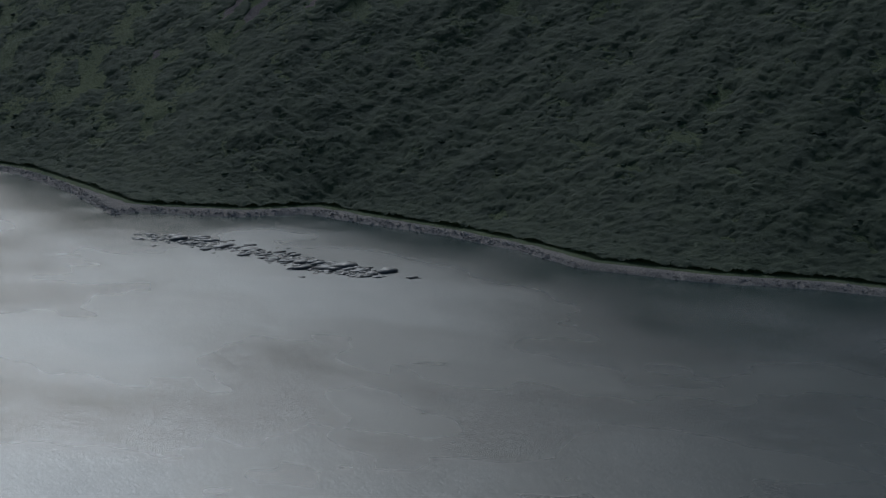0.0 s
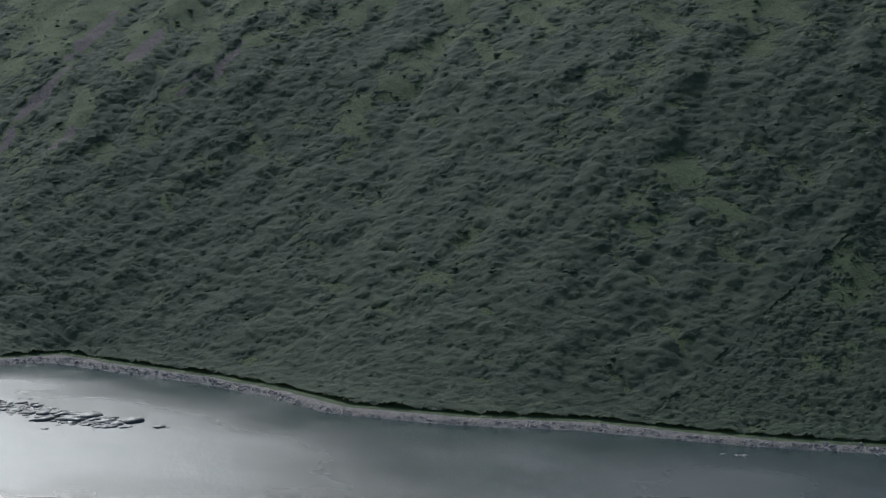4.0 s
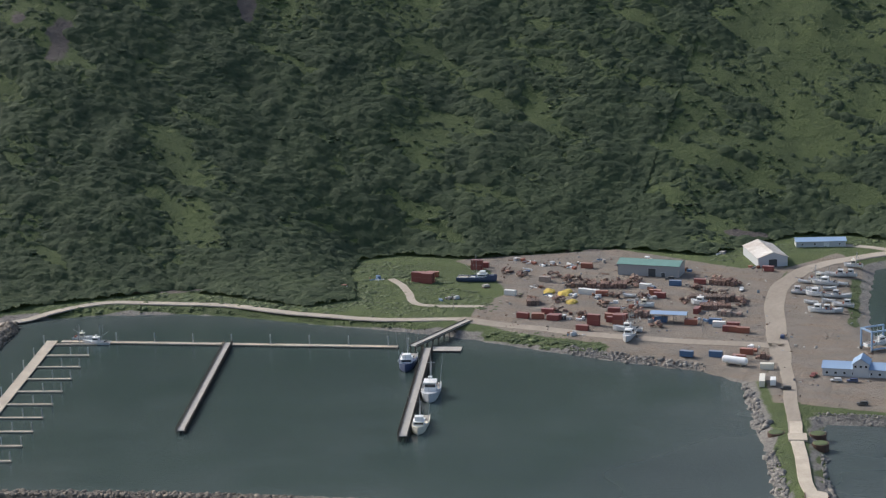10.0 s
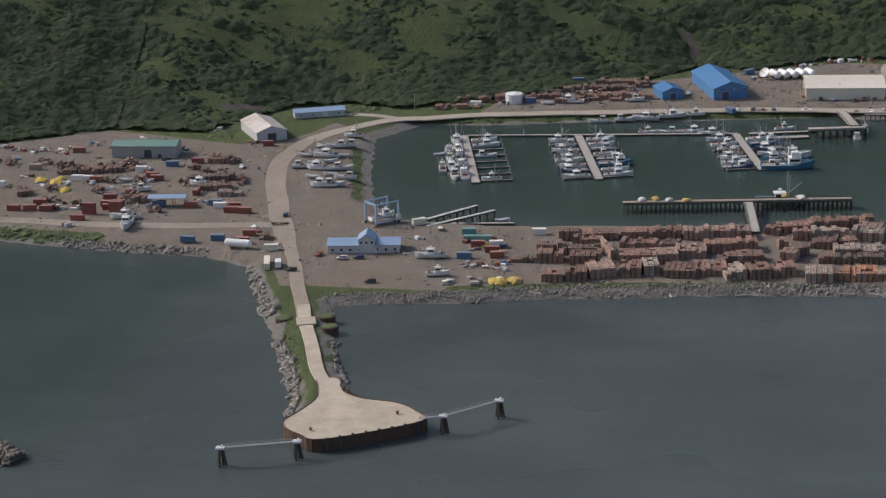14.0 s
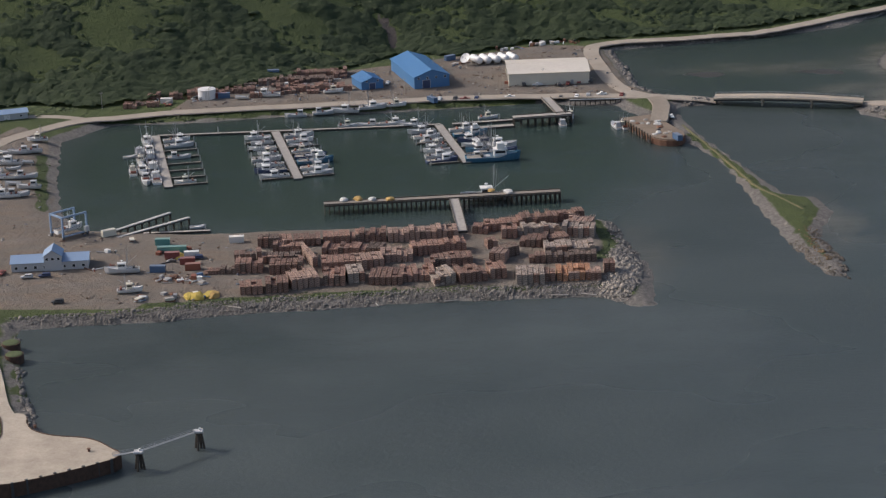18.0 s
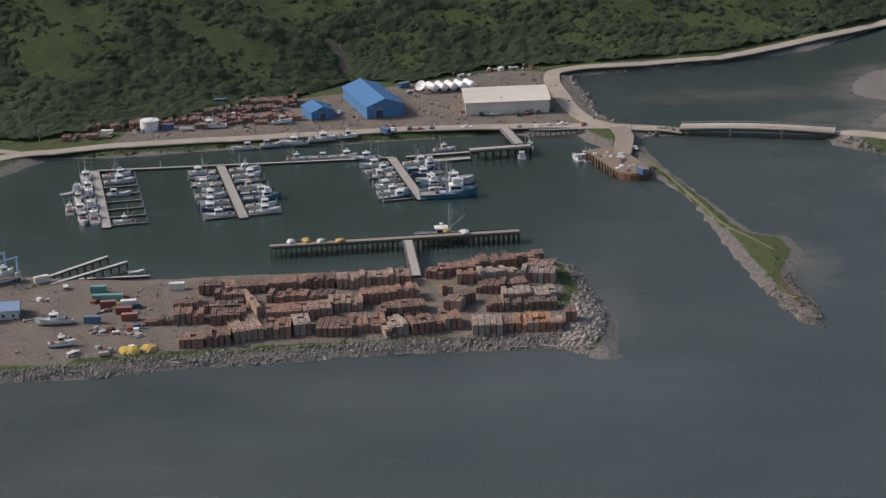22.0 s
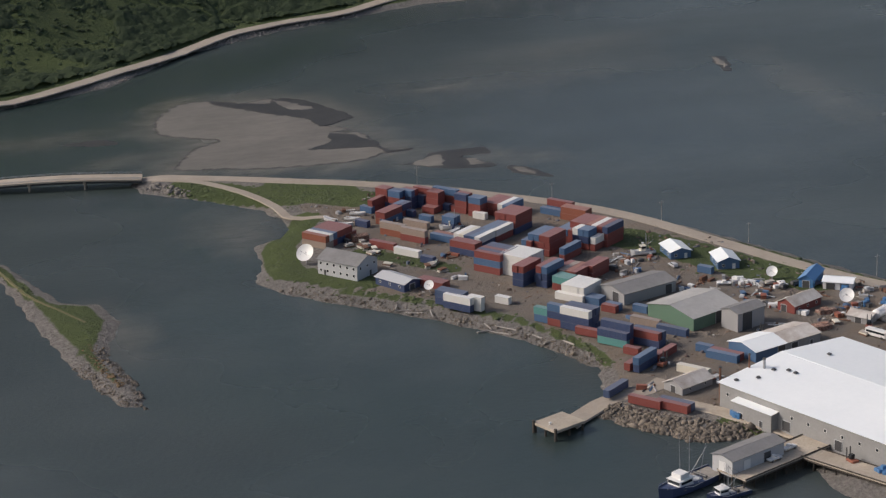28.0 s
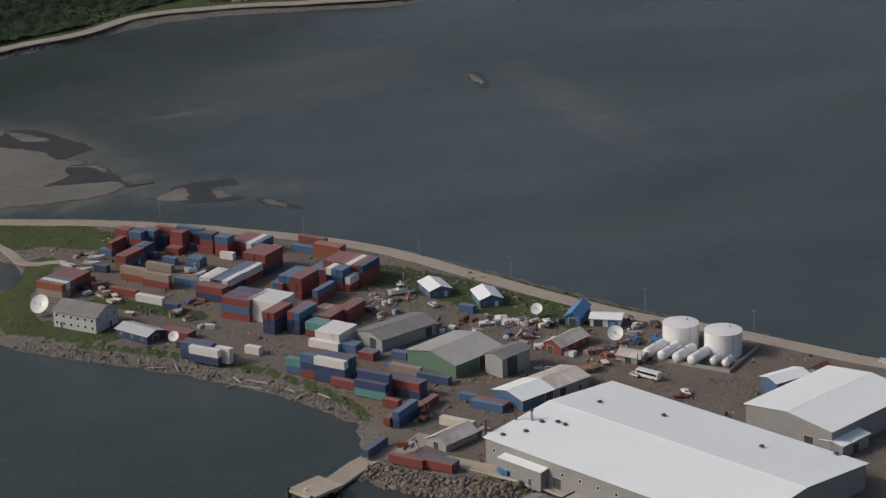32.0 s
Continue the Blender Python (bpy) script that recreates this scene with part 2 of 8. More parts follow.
PALE_GREY = paint("pale_grey_sheet", (0.52, 0.53, 0.54), 0.5, worn=0.15)
DARK = paint("dark_grey_paint", (0.05, 0.052, 0.055), 0.5, worn=0.2)
YELLOW = paint("yellow_paint", (0.55, 0.38, 0.06), 0.5, worn=0.2)
GLASS_DARK = material("dark_window_glass", 0.08)[0]
GLASS_DARK.node_tree.nodes["Principled BSDF"].inputs["Base Color"].default_value = (0.02, 0.025, 0.03, 1)

# ---- helpers for building ----
def part(name, bm, mat, parent=None, label="", kind=""):
    me = bpy.data.meshes.new(name)
    bm.to_mesh(me)
    bm.free()
    me.materials.append(mat)
    ob = new(name, me)
    ob.parent = parent
    return tagged(ob, label, kind=kind)


def piece(name, me, parent, m):
    """One more object on a shared mesh, under parent."""
    ob = new(name, me)
    ob.parent = parent
    ob.matrix_basis = m
    return ob


def empty(name, m, label, category, group="", kind=""):
    ob = new(name)
    ob.matrix_basis = m
    return tagged(ob, label, category, group, kind)


def box(bm, x0, y0, z0, x1, y1, z1, m=None):
    vs = [bm.verts.new((x, y, z)) for z in (z0, z1) for x, y in ((x0, y0), (x1, y0), (x1, y1), (x0, y1))]
    for f in ((3, 2, 1, 0), (4, 5, 6, 7), (0, 1, 5, 4), (1, 2, 6, 5), (2, 3, 7, 6), (3, 0, 4, 7)):
        bm.faces.new([vs[i] for i in f])
    if m is not None:
        bmesh.ops.transform(bm, matrix=m, verts=vs)
    return vs


def tube(bm, a, b, r0, r1=None, n=8, cap=True):
    a, b = Vector(a), Vector(b)
    r1 = r0 if r1 is None else r1
    q = (b - a).to_track_quat("Z", "Y")
    rings = []
    for p, r in ((a, r0), (b, r1)):
        rings.append([bm.verts.new(p + q @ Vector((r * math.cos(2 * math.pi * i / n), r * math.sin(2 * math.pi * i / n), 0))) for i in range(n)])
    for i in range(n):
        bm.faces.new((rings[0][i], rings[0][(i + 1) % n], rings[1][(i + 1) % n], rings[1][i]))
    if cap:
        bm.faces.new(rings[0][::-1])
        bm.faces.new(rings[1])


def prism(bm, pts, z0, z1):
    lo = [bm.verts.new((x, y, z0)) for x, y in pts]
    hi = [bm.verts.new((x, y, z1)) for x, y in pts]
    n = len(pts)
    bm.faces.new(lo[::-1])
    bm.faces.new(hi)
    for i in range(n):
        bm.faces.new((lo[i], lo[(i + 1) % n], hi[(i + 1) % n], hi[i]))


def smooth_line(pts, step):
    """A Catmull-Rom line through plan points, at about equal steps."""
    p = [Vector((*q, 0)[:3]) for q in pts]
    p = [p[0] * 2 - p[1]] + p + [p[-1] * 2 - p[-2]]
    out = []
    for i in range(1, len(p) - 2):
        n = max(1, int((p[i + 1] - p[i]).length / step))
        for k in range(n):
            t = k / n
            out.append(0.5 * ((2 * p[i]) + (p[i + 1] - p[i - 1]) * t + (2 * p[i - 1] - 5 * p[i] + 4 * p[i + 1] - p[i + 2]) * t * t
                              + (3 * p[i] - p[i - 1] - 3 * p[i + 1] + p[i + 2]) * t ** 3))
    return out + [p[-2]]


# ---- the lie of the land ----
COAST = [(-4500, 300), (-2300, 430), (-1860, 495), (-1784, 517), (-1661, 516), (-1547, 501), (-1545, 522), (-1481, 565), (-1455, 616), (-1405, 626),
         (-1319, 649), (-1236, 659), (-1168, 657), (-1082, 693), (-1022, 735), (-961, 760), (-922, 776), (-843, 823), (-752, 855), (-700, 863), (-596, 880)]
HARBOUR = [(-592, 906), (-551, 929), (-511, 940), (-479, 941), (-431, 936), (-378, 932), (-355, 928), (-303, 913), (-267, 905), (-235, 900), (-212, 886), (-203, 855), (-188, 814)]
SPIT = [(-169, 819), (-166, 834), (-123, 837), (-80, 844), (-10, 850), (24, 851), (57, 851), (69, 838), (78, 839), (81, 881), (73, 918), (71, 945), (61, 955), (52, 957), (9, 948), (-68, 949), (-106, 947)]
BASIN = [(-160, 959), (-171, 984), (-181, 1038), (-189, 1107), (-168, 1138), (-134, 1137), (-78, 1144), (-22, 1146), (50, 1155), (64, 1149), (86, 1146), (99, 1118), (112, 1118), (118, 1138), (143, 1140)]
LAGOON = [(140, 1148), (112, 1160), (102, 1181), (94, 1267), (168, 1283), (229, 1306), (278, 1358), (334, 1389), (391, 1408), (437, 1425), (473, 1423), (523, 1409), (578, 1392), (700, 1500), (950, 1800), (1200, 4600), (-4500, 4600)]
MAIN = COAST + HARBOUR + SPIT + BASIN + LAGOON
YARD = [(206, 1112), (230, 1089), (248, 1067), (255, 1043), (247, 1024), (234, 1020), (231, 992), (223, 976), (230, 958), (246, 939), (270, 913), (290, 886), (304, 862), (312, 838), (303, 812), (294, 798), (316, 767), (333, 761),
        (345, 752), (340, 715), (352, 690), (380, 655), (430, 600), (520, 540), (700, 500), (650, 640), (494, 803), (476, 834), (441, 896), (419, 944), (394, 996), (343, 1054), (307, 1087), (264, 1112), (216, 1135), (204, 1128)]
SPUR = [(112, 1082), (128, 1033), (134, 966), (141, 906), (150, 866), (157, 862), (158, 886), (154, 920), (165, 950), (161, 973), (148, 981), (136, 1027), (122, 1085), (116, 1125), (104, 1125)]
CAUSEWAY = [(-196, 830), (-184, 800), (-172, 757), (-163, 726), (-160, 700), (-155, 690), (-142, 686), (-118, 700), (-118, 712), (-135, 720), (-143, 733), (-153, 771), (-164, 819), (-165, 840)]
HILL = [(-4500, 320), (-2300, 450), (-1860, 512), (-1784, 533), (-1661, 533), (-1570, 530), (-1548, 542), (-1494, 582), (-1468, 634), (-1405, 645), (-1319, 666), (-1236, 676), (-1168, 675), (-1090, 709), (-1030, 751),
        (-961, 777), (-922, 793), (-843, 839), (-752, 871), (-690, 881), (-612, 898), (-590, 926), (-559, 950), (-532, 972), (-503, 968), (-452, 956), (-432, 975), (-456, 1027), (-462, 1058), (-443, 1074), (-403, 1074), (-376, 1090),
        (-331, 1115), (-280, 1108), (-262, 1135), (-243, 1165), (-213, 1173), (-182, 1160), (-138, 1180), (-52, 1230), (-22, 1261), (8, 1252), (46, 1276), (82, 1280), (100, 1284), (134, 1290), (179, 1300), (217, 1322), (261, 1354),
        (320, 1402), (390, 1424), (425, 1446), (500, 1480), (700, 1560), (950, 1850), (1200, 4600), (-4500, 4600)]


def inside_by(x, y, poly):
    """How far points lie inside a plan outline (minus: outside)."""
    best = np.full(x.shape, 1e9)
    odd = np.zeros(x.shape, bool)
    for (ax, ay), (bx, by) in zip(poly, poly[1:] + poly[:1]):
        dx, dy = bx - ax, by - ay
        t = np.clip(((x - ax) * dx + (y - ay) * dy) / (dx * dx + dy * dy), 0, 1)
        best = np.minimum(best, (x - ax - t * dx) ** 2 + (y - ay - t * dy) ** 2)
        if dy:
            odd ^= ((ay > y) != (by > y)) & (x < ax + (y - ay) * dx / dy)
    return np.where(odd, 1, -1) * np.sqrt(best)


def waves(x, y, size, seed, octaves=3):
    """Smooth noise from summed, turned sine fields, about -1 to 1."""
    rnd = random.Random(seed)
    out, amp, total = np.zeros(np.shape(x)), 1.0, 0.0
    for o in range(octaves):
        for k in range(4):
            a = rnd.uniform(0, 6.28)
            f = 6.28 / size * rnd.uniform(0.7, 1.4)
            ph, pw = rnd.uniform(0, 6.28), rnd.uniform(0, 6.28)
            u = x * math.cos(a) + y * math.sin(a)
            v = -x * math.sin(a) + y * math.cos(a)
            out += amp * np.sin(u * f + ph + 1.3 * np.sin(v * f * 0.7 + pw))
        total += amp * 2.2
        amp *= 0.5
        size *= 0.5
    return out / total


def blurred(a, reach):
    """A field softened along both axes with a bell of the given reach in cells."""
    k = np.exp(-0.5 * (np.arange(-3 * reach, 3 * reach + 1) / reach) ** 2)
    k /= k.sum()
    a = np.pad(a, 3 * reach, mode="edge")
    a = np.apply_along_axis(lambda r: np.convolve(r, k, "valid"), 0, a)
    return np.apply_along_axis(lambda r: np.convolve(r, k, "valid"), 1, a)


SX, SY = np.arange(-4500, 1212, 12.0), np.arange(200, 4604, 12.0)
EVEN = blurred(inside_by(*np.meshgrid(SX, SY), HILL), 7)


def even_depth(x, y):
    """How deep a place lies in the hill, with the foot's bays and points smoothed away."""
    u = np.clip((x - SX[0]) / 12.0, 0, len(SX) - 1.001)
    v = np.clip((y - SY[0]) / 12.0, 0, len(SY) - 1.001)
    i, j = u.astype(int), v.astype(int)
    u, v = u - i, v - j
    return (EVEN[j, i] * (1 - u) + EVEN[j, i + 1] * u) * (1 - v) + (EVEN[j + 1, i] * (1 - u) + EVEN[j + 1, i + 1] * u) * v


def hill_rise(x, y, d):
    """Height of the hill d metres in from its foot: a steep face with gullies."""
    d = np.maximum(d, 0)
    near = np.exp(-d / 30.0)
    d = np.maximum(d * near + np.maximum(even_depth(x, y), 0) * (1 - near), 0.3 * d)
    rise = 0.56 * d - 6.0 * (1 - np.exp(-d / 12.0)) + 0.0002 * np.minimum(d, 300) ** 2
    along = waves(x + 0.5 * y, y * 0.15, 150, 5, 3)
    return np.maximum(rise * (1 + 0.024 * along) + np.minimum(d, 60) / 60 * 1.6 * waves(x, y, 60, 9, 3), 0.02 * d)


def land_height(x, y):
    x, y = np.asarray(x, float), np.asarray(y, float)
    wob = 1.2 * waves(x, y, 14, 3, 2)
    z = np.full(x.shape, -5.0)
    for poly, top, steep in ((MAIN, 3.4, 0.42), (YARD, 3.2, 0.40), (SPUR, 2.2, 0.35), (CAUSEWAY, 3.4, 0.6)):
        d = inside_by(x, y, poly) + wob
        z = np.maximum(z, np.where(d > 0, top * np.tanh(np.maximum(d, 0) * steep / top), np.maximum(d * 0.25, -5)))
    d = inside_by(x, y, HILL)
    return z + np.where(d > 0, hill_rise(x, y, d), 0)


SCARS = [(-1841, 874, 38, 11), (-1801, 794, 40, 10), (-1768, 737, 26, 8), (-1706, 770, 20, 6), (-1751, 875, 30, 12), (-1650, 893, 30, 7), (-1655, 856, 16, 5), (-1826, 666, 8, 5), (-1804, 738, 22, 9), (-863, 1088, 20, 4), (-893, 1137, 26, 8),
         (-964, 1030, 18, 4), (-942, 1020, 22, 4), (-849, 1112, 16, 4), (-1021, 978, 7, 3), (-670, 1117, 22, 7), (-702, 1125, 14, 4), (-590, 1210, 16, 6), (-28, 1274, 14, 4), (-268, 1150, 4, 16), (-535, 969, 4, 22), (-345, 1108, 3, 14)]


def scar_at(x, y):
    """Bare stony streaks running down the slope, 0 to 1."""
    out = np.zeros(np.shape(x))
    for sx, sy, long, wide in SCARS:
        u, v = (x - sx) * -0.35 + (y - sy) * 0.94, (x - sx) * 0.94 + (y - sy) * 0.35
        out = np.maximum(out, 1.4 - np.hypot(u / long, v / wide) + 0.35 * waves(x, y, 22, 77, 2))
    return np.clip(out, 0, 1)


def ground_at(x, y):
    return float(land_height(np.array([x]), np.array([y]))[0])


def axis(*runs):
    out = []
    for a, b, s in runs:
        out += list(np.arange(a, b, s))
    return np.array(out + [runs[-1][1]])


GX = axis((-4500, -2800, 60), (-2800, -2200, 20), (-2200, -1000, 9), (-1000, -640, 7), (-640, 540, 3.5), (540, 900, 15), (900, 4500, 120))
GY = axis((380, 640, 7), (640, 1200, 3.5), (1200, 1500, 6), (1500, 2200, 20), (2200, 4600, 120))
gx, gy = np.meshgrid(GX, GY)
gz = land_height(gx, gy)
nx, ny = len(GX), len(GY)
gi = np.arange(nx * ny).reshape(ny, nx)
quads = np.stack([gi[:-1, :-1], gi[:-1, 1:], gi[1:, 1:], gi[1:, :-1]], -1).reshape(-1, 4)
quads = quads[gz.reshape(-1)[quads].max(1) > -4.9]
me = bpy.data.meshes.new("ground")
me.from_pydata(np.stack([gx, gy, gz], -1).reshape(-1, 3).tolist(), [], quads.tolist())
me.polygons.foreach_set("use_smooth", [True] * len(me.polygons))
# what covers the ground: red grass, green gravel, blue bare earth, alpha pale shingle
hill_in = inside_by(gx, gy, HILL)
spur_in, yard_in = inside_by(gx, gy, SPUR), inside_by(gx, gy, YARD)
shore_in = np.maximum.reduce([inside_by(gx, gy, p) for p in (MAIN, YARD, SPUR, CAUSEWAY)])
APRONS = [[(-385, 1050), (-412, 1068), (-403, 1074), (-331, 1113), (-255, 1084), (-235, 1100), (-225, 1030), (-212, 960), (-200, 880), (-222, 893), (-258, 903), (-286, 915), (-330, 930), (-362, 950), (-368, 978), (-360, 1005)],
          [(-446, 1016), (-428, 1023), (-404, 984), (-430, 980)],
          [(-216, 990), (-200, 880), (-190, 850), (-130, 846), (-60, 852), (30, 858), (62, 858), (72, 880), (62, 940), (0, 944), (-100, 943), (-155, 953), (-170, 975), (-184, 1040), (-194, 1100), (-212, 1130), (-232, 1090)],
          [(-140, 1150), (-60, 1153), (50, 1160), (110, 1148), (96, 1180), (88, 1262), (60, 1272), (8, 1250), (-50, 1226), (-130, 1178)],
          [(262, 1060), (270, 985), (262, 960), (250, 945), (300, 893), (318, 845), (312, 815), (335, 770), (350, 745), (420, 610), (600, 560), (470, 820), (432, 895), (400, 965), (370, 1005), (330, 1042), (300, 1065)]]
gravel_in = np.maximum.reduce([inside_by(gx, gy, p) for p in APRONS])


def line_near(line):
    """How far the ground lies from a plan line."""
    best = np.full(gx.shape, 1e9)
    for (ax, ay), (bx, by) in zip(line, line[1:]):
        dx, dy = bx - ax, by - ay
        t = np.clip(((gx - ax) * dx + (gy - ay) * dy) / (dx * dx + dy * dy), 0, 1)
        best = np.minimum(best, np.hypot(gx - ax - t * dx, gy - ay - t * dy))
    return best


# plan lines of rank grass: points, half width of the grass, spread, count, size, label
VERGES = [([(-575, 925), (-530, 955), (-480, 958), (-440, 965), (-445, 1000), (-425, 968)], 9, 6, 520, 1.7, "bright green rank bushes beside the harbour road"),
          ([(-560, 937), (-500, 944), (-430, 939), (-380, 938)], 3, 2.0, 260, 0.8, "grassy strip between harbour road and water"),
          ([(-345, 931), (-312, 924), (-288, 919)], 5, 3.0, 240, 1.2, "green bushes on the bank below the work yard"),
          ([(-172, 1141), (-134, 1142), (-78, 1148), (-22, 1150), (45, 1156)], 2.4, 1.2, 300, 0.9, "grassy verge between road and basin"),
          ([(-179, 985), (-187, 1035), (-193, 1075)], 2.5, 1.5, 70, 0.6, "grass strip on the basin's inner bank"),
          ([(-118, 850), (-60, 855), (0, 859), (30, 858)], 1.6, 1.0, 300, 0.65, "grass along the top of the rubble shore"),
          ([(60, 932), (66, 927), (67, 900), (60, 890)], 3.5, 2.2, 160, 0.8, "grass patch behind the pots at the spit's end"),
          ([(118, 1082), (131, 1030), (139, 985), (147, 965), (153, 945), (146, 920)], 2.2, 1.3, 260, 0.6, "grass on the crest of the spur"),
          ([(-182, 850), (-177, 820), (-176, 790), (-168, 755), (-161, 715)], 2.5, 1.2, 150, 0.8, "grass beside the causeway"),
          ([(-163, 828), (-158, 790), (-150, 755)], 2.0, 0.9, 90, 0.7, "grass on the causeway's sheltered side"),
          ([(225, 1106), (245, 1085), (262, 1068), (285, 1072), (265, 1090)], 9, 6, 420, 0.8, "grass on the yard's landward end"),
          ([(262, 1040), (240, 1005), (236, 975), (250, 958), (262, 950)], 7, 4, 340, 0.6, "rough grass round the bunkhouse"),
          ([(250, 946), (275, 922), (300, 890), (313, 860), (316, 838)], 2.0, 1.8, 240, 0.6, "weeds along the yard's rubble bank"),
          ([(270, 985), (283, 968), (296, 952)], 5, 3.5, 200, 0.7, "weedy patch behind the bunkhouse"),
          ([(372, 962), (388, 938), (402, 908), (418, 884)], 12, 7, 480, 0.8, "rough grass round the small cabins"),
          ([(300, 1080), (345, 1044), (396, 975), (415, 932), (438, 884), (470, 836), (500, 795)], 2, 1.2, 320, 0.7, "grass edge between spit road and bay"),
          ([(-445, 985), (-420, 965), (-395, 960), (-375, 985), (-395, 1005), (-440, 1040), (-470, 1040)], 12, 9, 760, 1.5, "rank green bushes round the loop track"),
          ([(-270, 1100), (-262, 1125), (-240, 1132), (-215, 1158), (-190, 1160)], 8, 6, 420, 1.4, "bushes round the sheds under the hill"),
          ([(262, 1080), (288, 1056)], 12, 7, 220, 0.6, "grassy field beside the container yard"),
          ([(-424, 1062), (-436, 1045), (-436, 1010), (-415, 985)], 13, 8, 260, 1.2, "weeds on the work yard's upper corner"),
          ([(330, 772), (342, 760)], 3, 2, 60, 0.6, "grass patch before the cannery")]
grass = np.clip(0.5 + np.maximum.reduce([hill_in, shore_in - 6 - 40 * (yard_in > 0) - 60 * (gx < -605), hill_in + 7 * (gx < -605), (spur_in - 5.6) * 2]) / 8, 0, 1)
not_gravel = np.ones_like(gx)
for line, half, *_ in VERGES:
    near = np.clip(0.5 + (half - line_near(line)) / 3, 0, 1)
    grass, not_gravel = np.maximum(grass, near), np.minimum(not_gravel, 1 - near)
scars = scar_at(gx, gy)
cover = np.stack([grass, np.clip(0.5 + gravel_in / 6, 0, 1) * (hill_in < 4) * not_gravel, np.maximum(scars, 0), np.clip((-585 - gx) / 12, 0, 1)], -1)
ca = me.color_attributes.new("cover", "FLOAT_COLOR", "POINT")
ca.data.foreach_set("color", cover.reshape(-1).astype(np.float32))
me.materials.append(GROUND)
tagged(new("ground", me), "green hillside, gravel yards and rocky shore in one sheet", "ground", kind="structure")

# the sea: one sheet, calm and darker in colour where land and breakwater shelter it
CALM = [[(-585, 900), (-575, 850), (-522, 672), (-488, 654), (-310, 688), (-247, 662), (-215, 880), (-300, 912), (-480, 940)],
        [(-180, 975), (-100, 945), (60, 955), (95, 1010), (100, 1120), (50, 1157), (-170, 1140), (-192, 1100)],
        [(100, 1160), (140, 1146), (210, 1130), (225, 1200), (330, 1300), (420, 1420), (280, 1360), (90, 1268)],
        [(170, 880), (200, 1100), (250, 1060), (232, 980), (300, 880), (318, 800), (290, 720), (200, 740)]]
BAR = [(269, 1255), (283, 1244), (299, 1247), (313, 1232), (327, 1198), (310, 1188), (319, 1176), (309, 1174), (323, 1165), (324, 1139), (335, 1132), (322, 1129), (308, 1123), (281, 1125), (256, 1131), (250, 1135), (230, 1141), (232, 1150), (244, 1170), (259, 1182), (243, 1195), (234, 1205), (237, 1225), (245, 1243), (257, 1255)]
# sand showing through shallow water: place, half lengths, turn, strength
SHOALS = [(386, 1233, 20, 5, 0.0, 0.8), (470, 1285, 70, 22, 0.2, 0.3), (430, 1240, 90, 30, 0.1, 0.25), (555, 1160, 90, 16, 1.5, 0.3), (350, 1110, 50, 20, -0.4, 0.5), (180, 1215, 60, 14, 0.0, 0.4), (210, 1165, 30, 12, 0.2, 0.4), (230, 1040, 18, 30, 0.0, 0.5), (160, 940, 14, 34, 0.1, 0.5), (78, 900, 12, 40, 0.0, 0.4)]
WX = axis((-4800, -2400, 300), (-2400, -1800, 60), (-1800, -700, 20), (-700, 620, 8), (620, 1200, 60), (1200, 4800, 300))
WY = axis((-3000, 300, 300), (300, 640, 20), (640, 1480, 8), (1480, 4800, 300))
wx, wy = np.meshgrid(WX, WY)
calm = np.clip(np.maximum.reduce([np.clip(0.5 + inside_by(wx, wy, q) / 50, 0, 1) * k for q, k in zip(CALM, (0.75, 1.0, 0.7, 0.4))]) + 0.12 * waves(wx, wy, 90, 51, 2), 0, 1)
# coast band: smoother, its colour darkened for the hill's reflection
lee_reflection = np.clip(1 + (inside_by(wx, wy, MAIN) + 12 * waves(wx, wy, 120, 52, 2)) / 75, 0, 1) * np.clip((-560 - wx) / 40, 0, 1)
calm = np.maximum(calm, 0.95 * lee_reflection)
wi = np.arange(wx.size).reshape(wx.shape)
me = bpy.data.meshes.new("water")
me.from_pydata(np.stack([wx, wy, 0 * wx], -1).reshape(-1, 3).tolist(), [], np.stack([wi[:-1, :-1], wi[:-1, 1:], wi[1:, 1:], wi[1:, :-1]], -1).reshape(-1, 4).tolist())
ca = me.color_attributes.new("calm", "FLOAT_COLOR", "POINT")
ca.data.foreach_set("color", np.stack([calm, calm, calm, np.ones_like(calm)], -1).reshape(-1).astype(np.float32))
shoal = np.zeros_like(wx)
for sx, sy, ra, rb, turn, much in SHOALS:
    u, v = (wx - sx) * math.cos(turn) + (wy - sy) * math.sin(turn), (wy - sy) * math.cos(turn) - (wx - sx) * math.sin(turn)
    shoal = np.maximum(shoal, much * np.clip(1.3 - np.hypot(u / ra, v / rb) + 0.3 * waves(wx, wy, 30, 53, 2), 0, 1))
shoal = np.maximum(shoal, 0.9 * np.clip(1 + (inside_by(wx, wy, BAR) + 5 * waves(wx, wy, 35, 54, 2)) / 26, 0, 1) ** 1.5)
me.attributes.new("shoal", "FLOAT", "POINT").data.foreach_set("value", shoal.reshape(-1).astype(np.float32))
me.materials.append(WATER)
tagged(new("water", me), "calm dark grey-green sea with light ripples", "water", kind="structure")


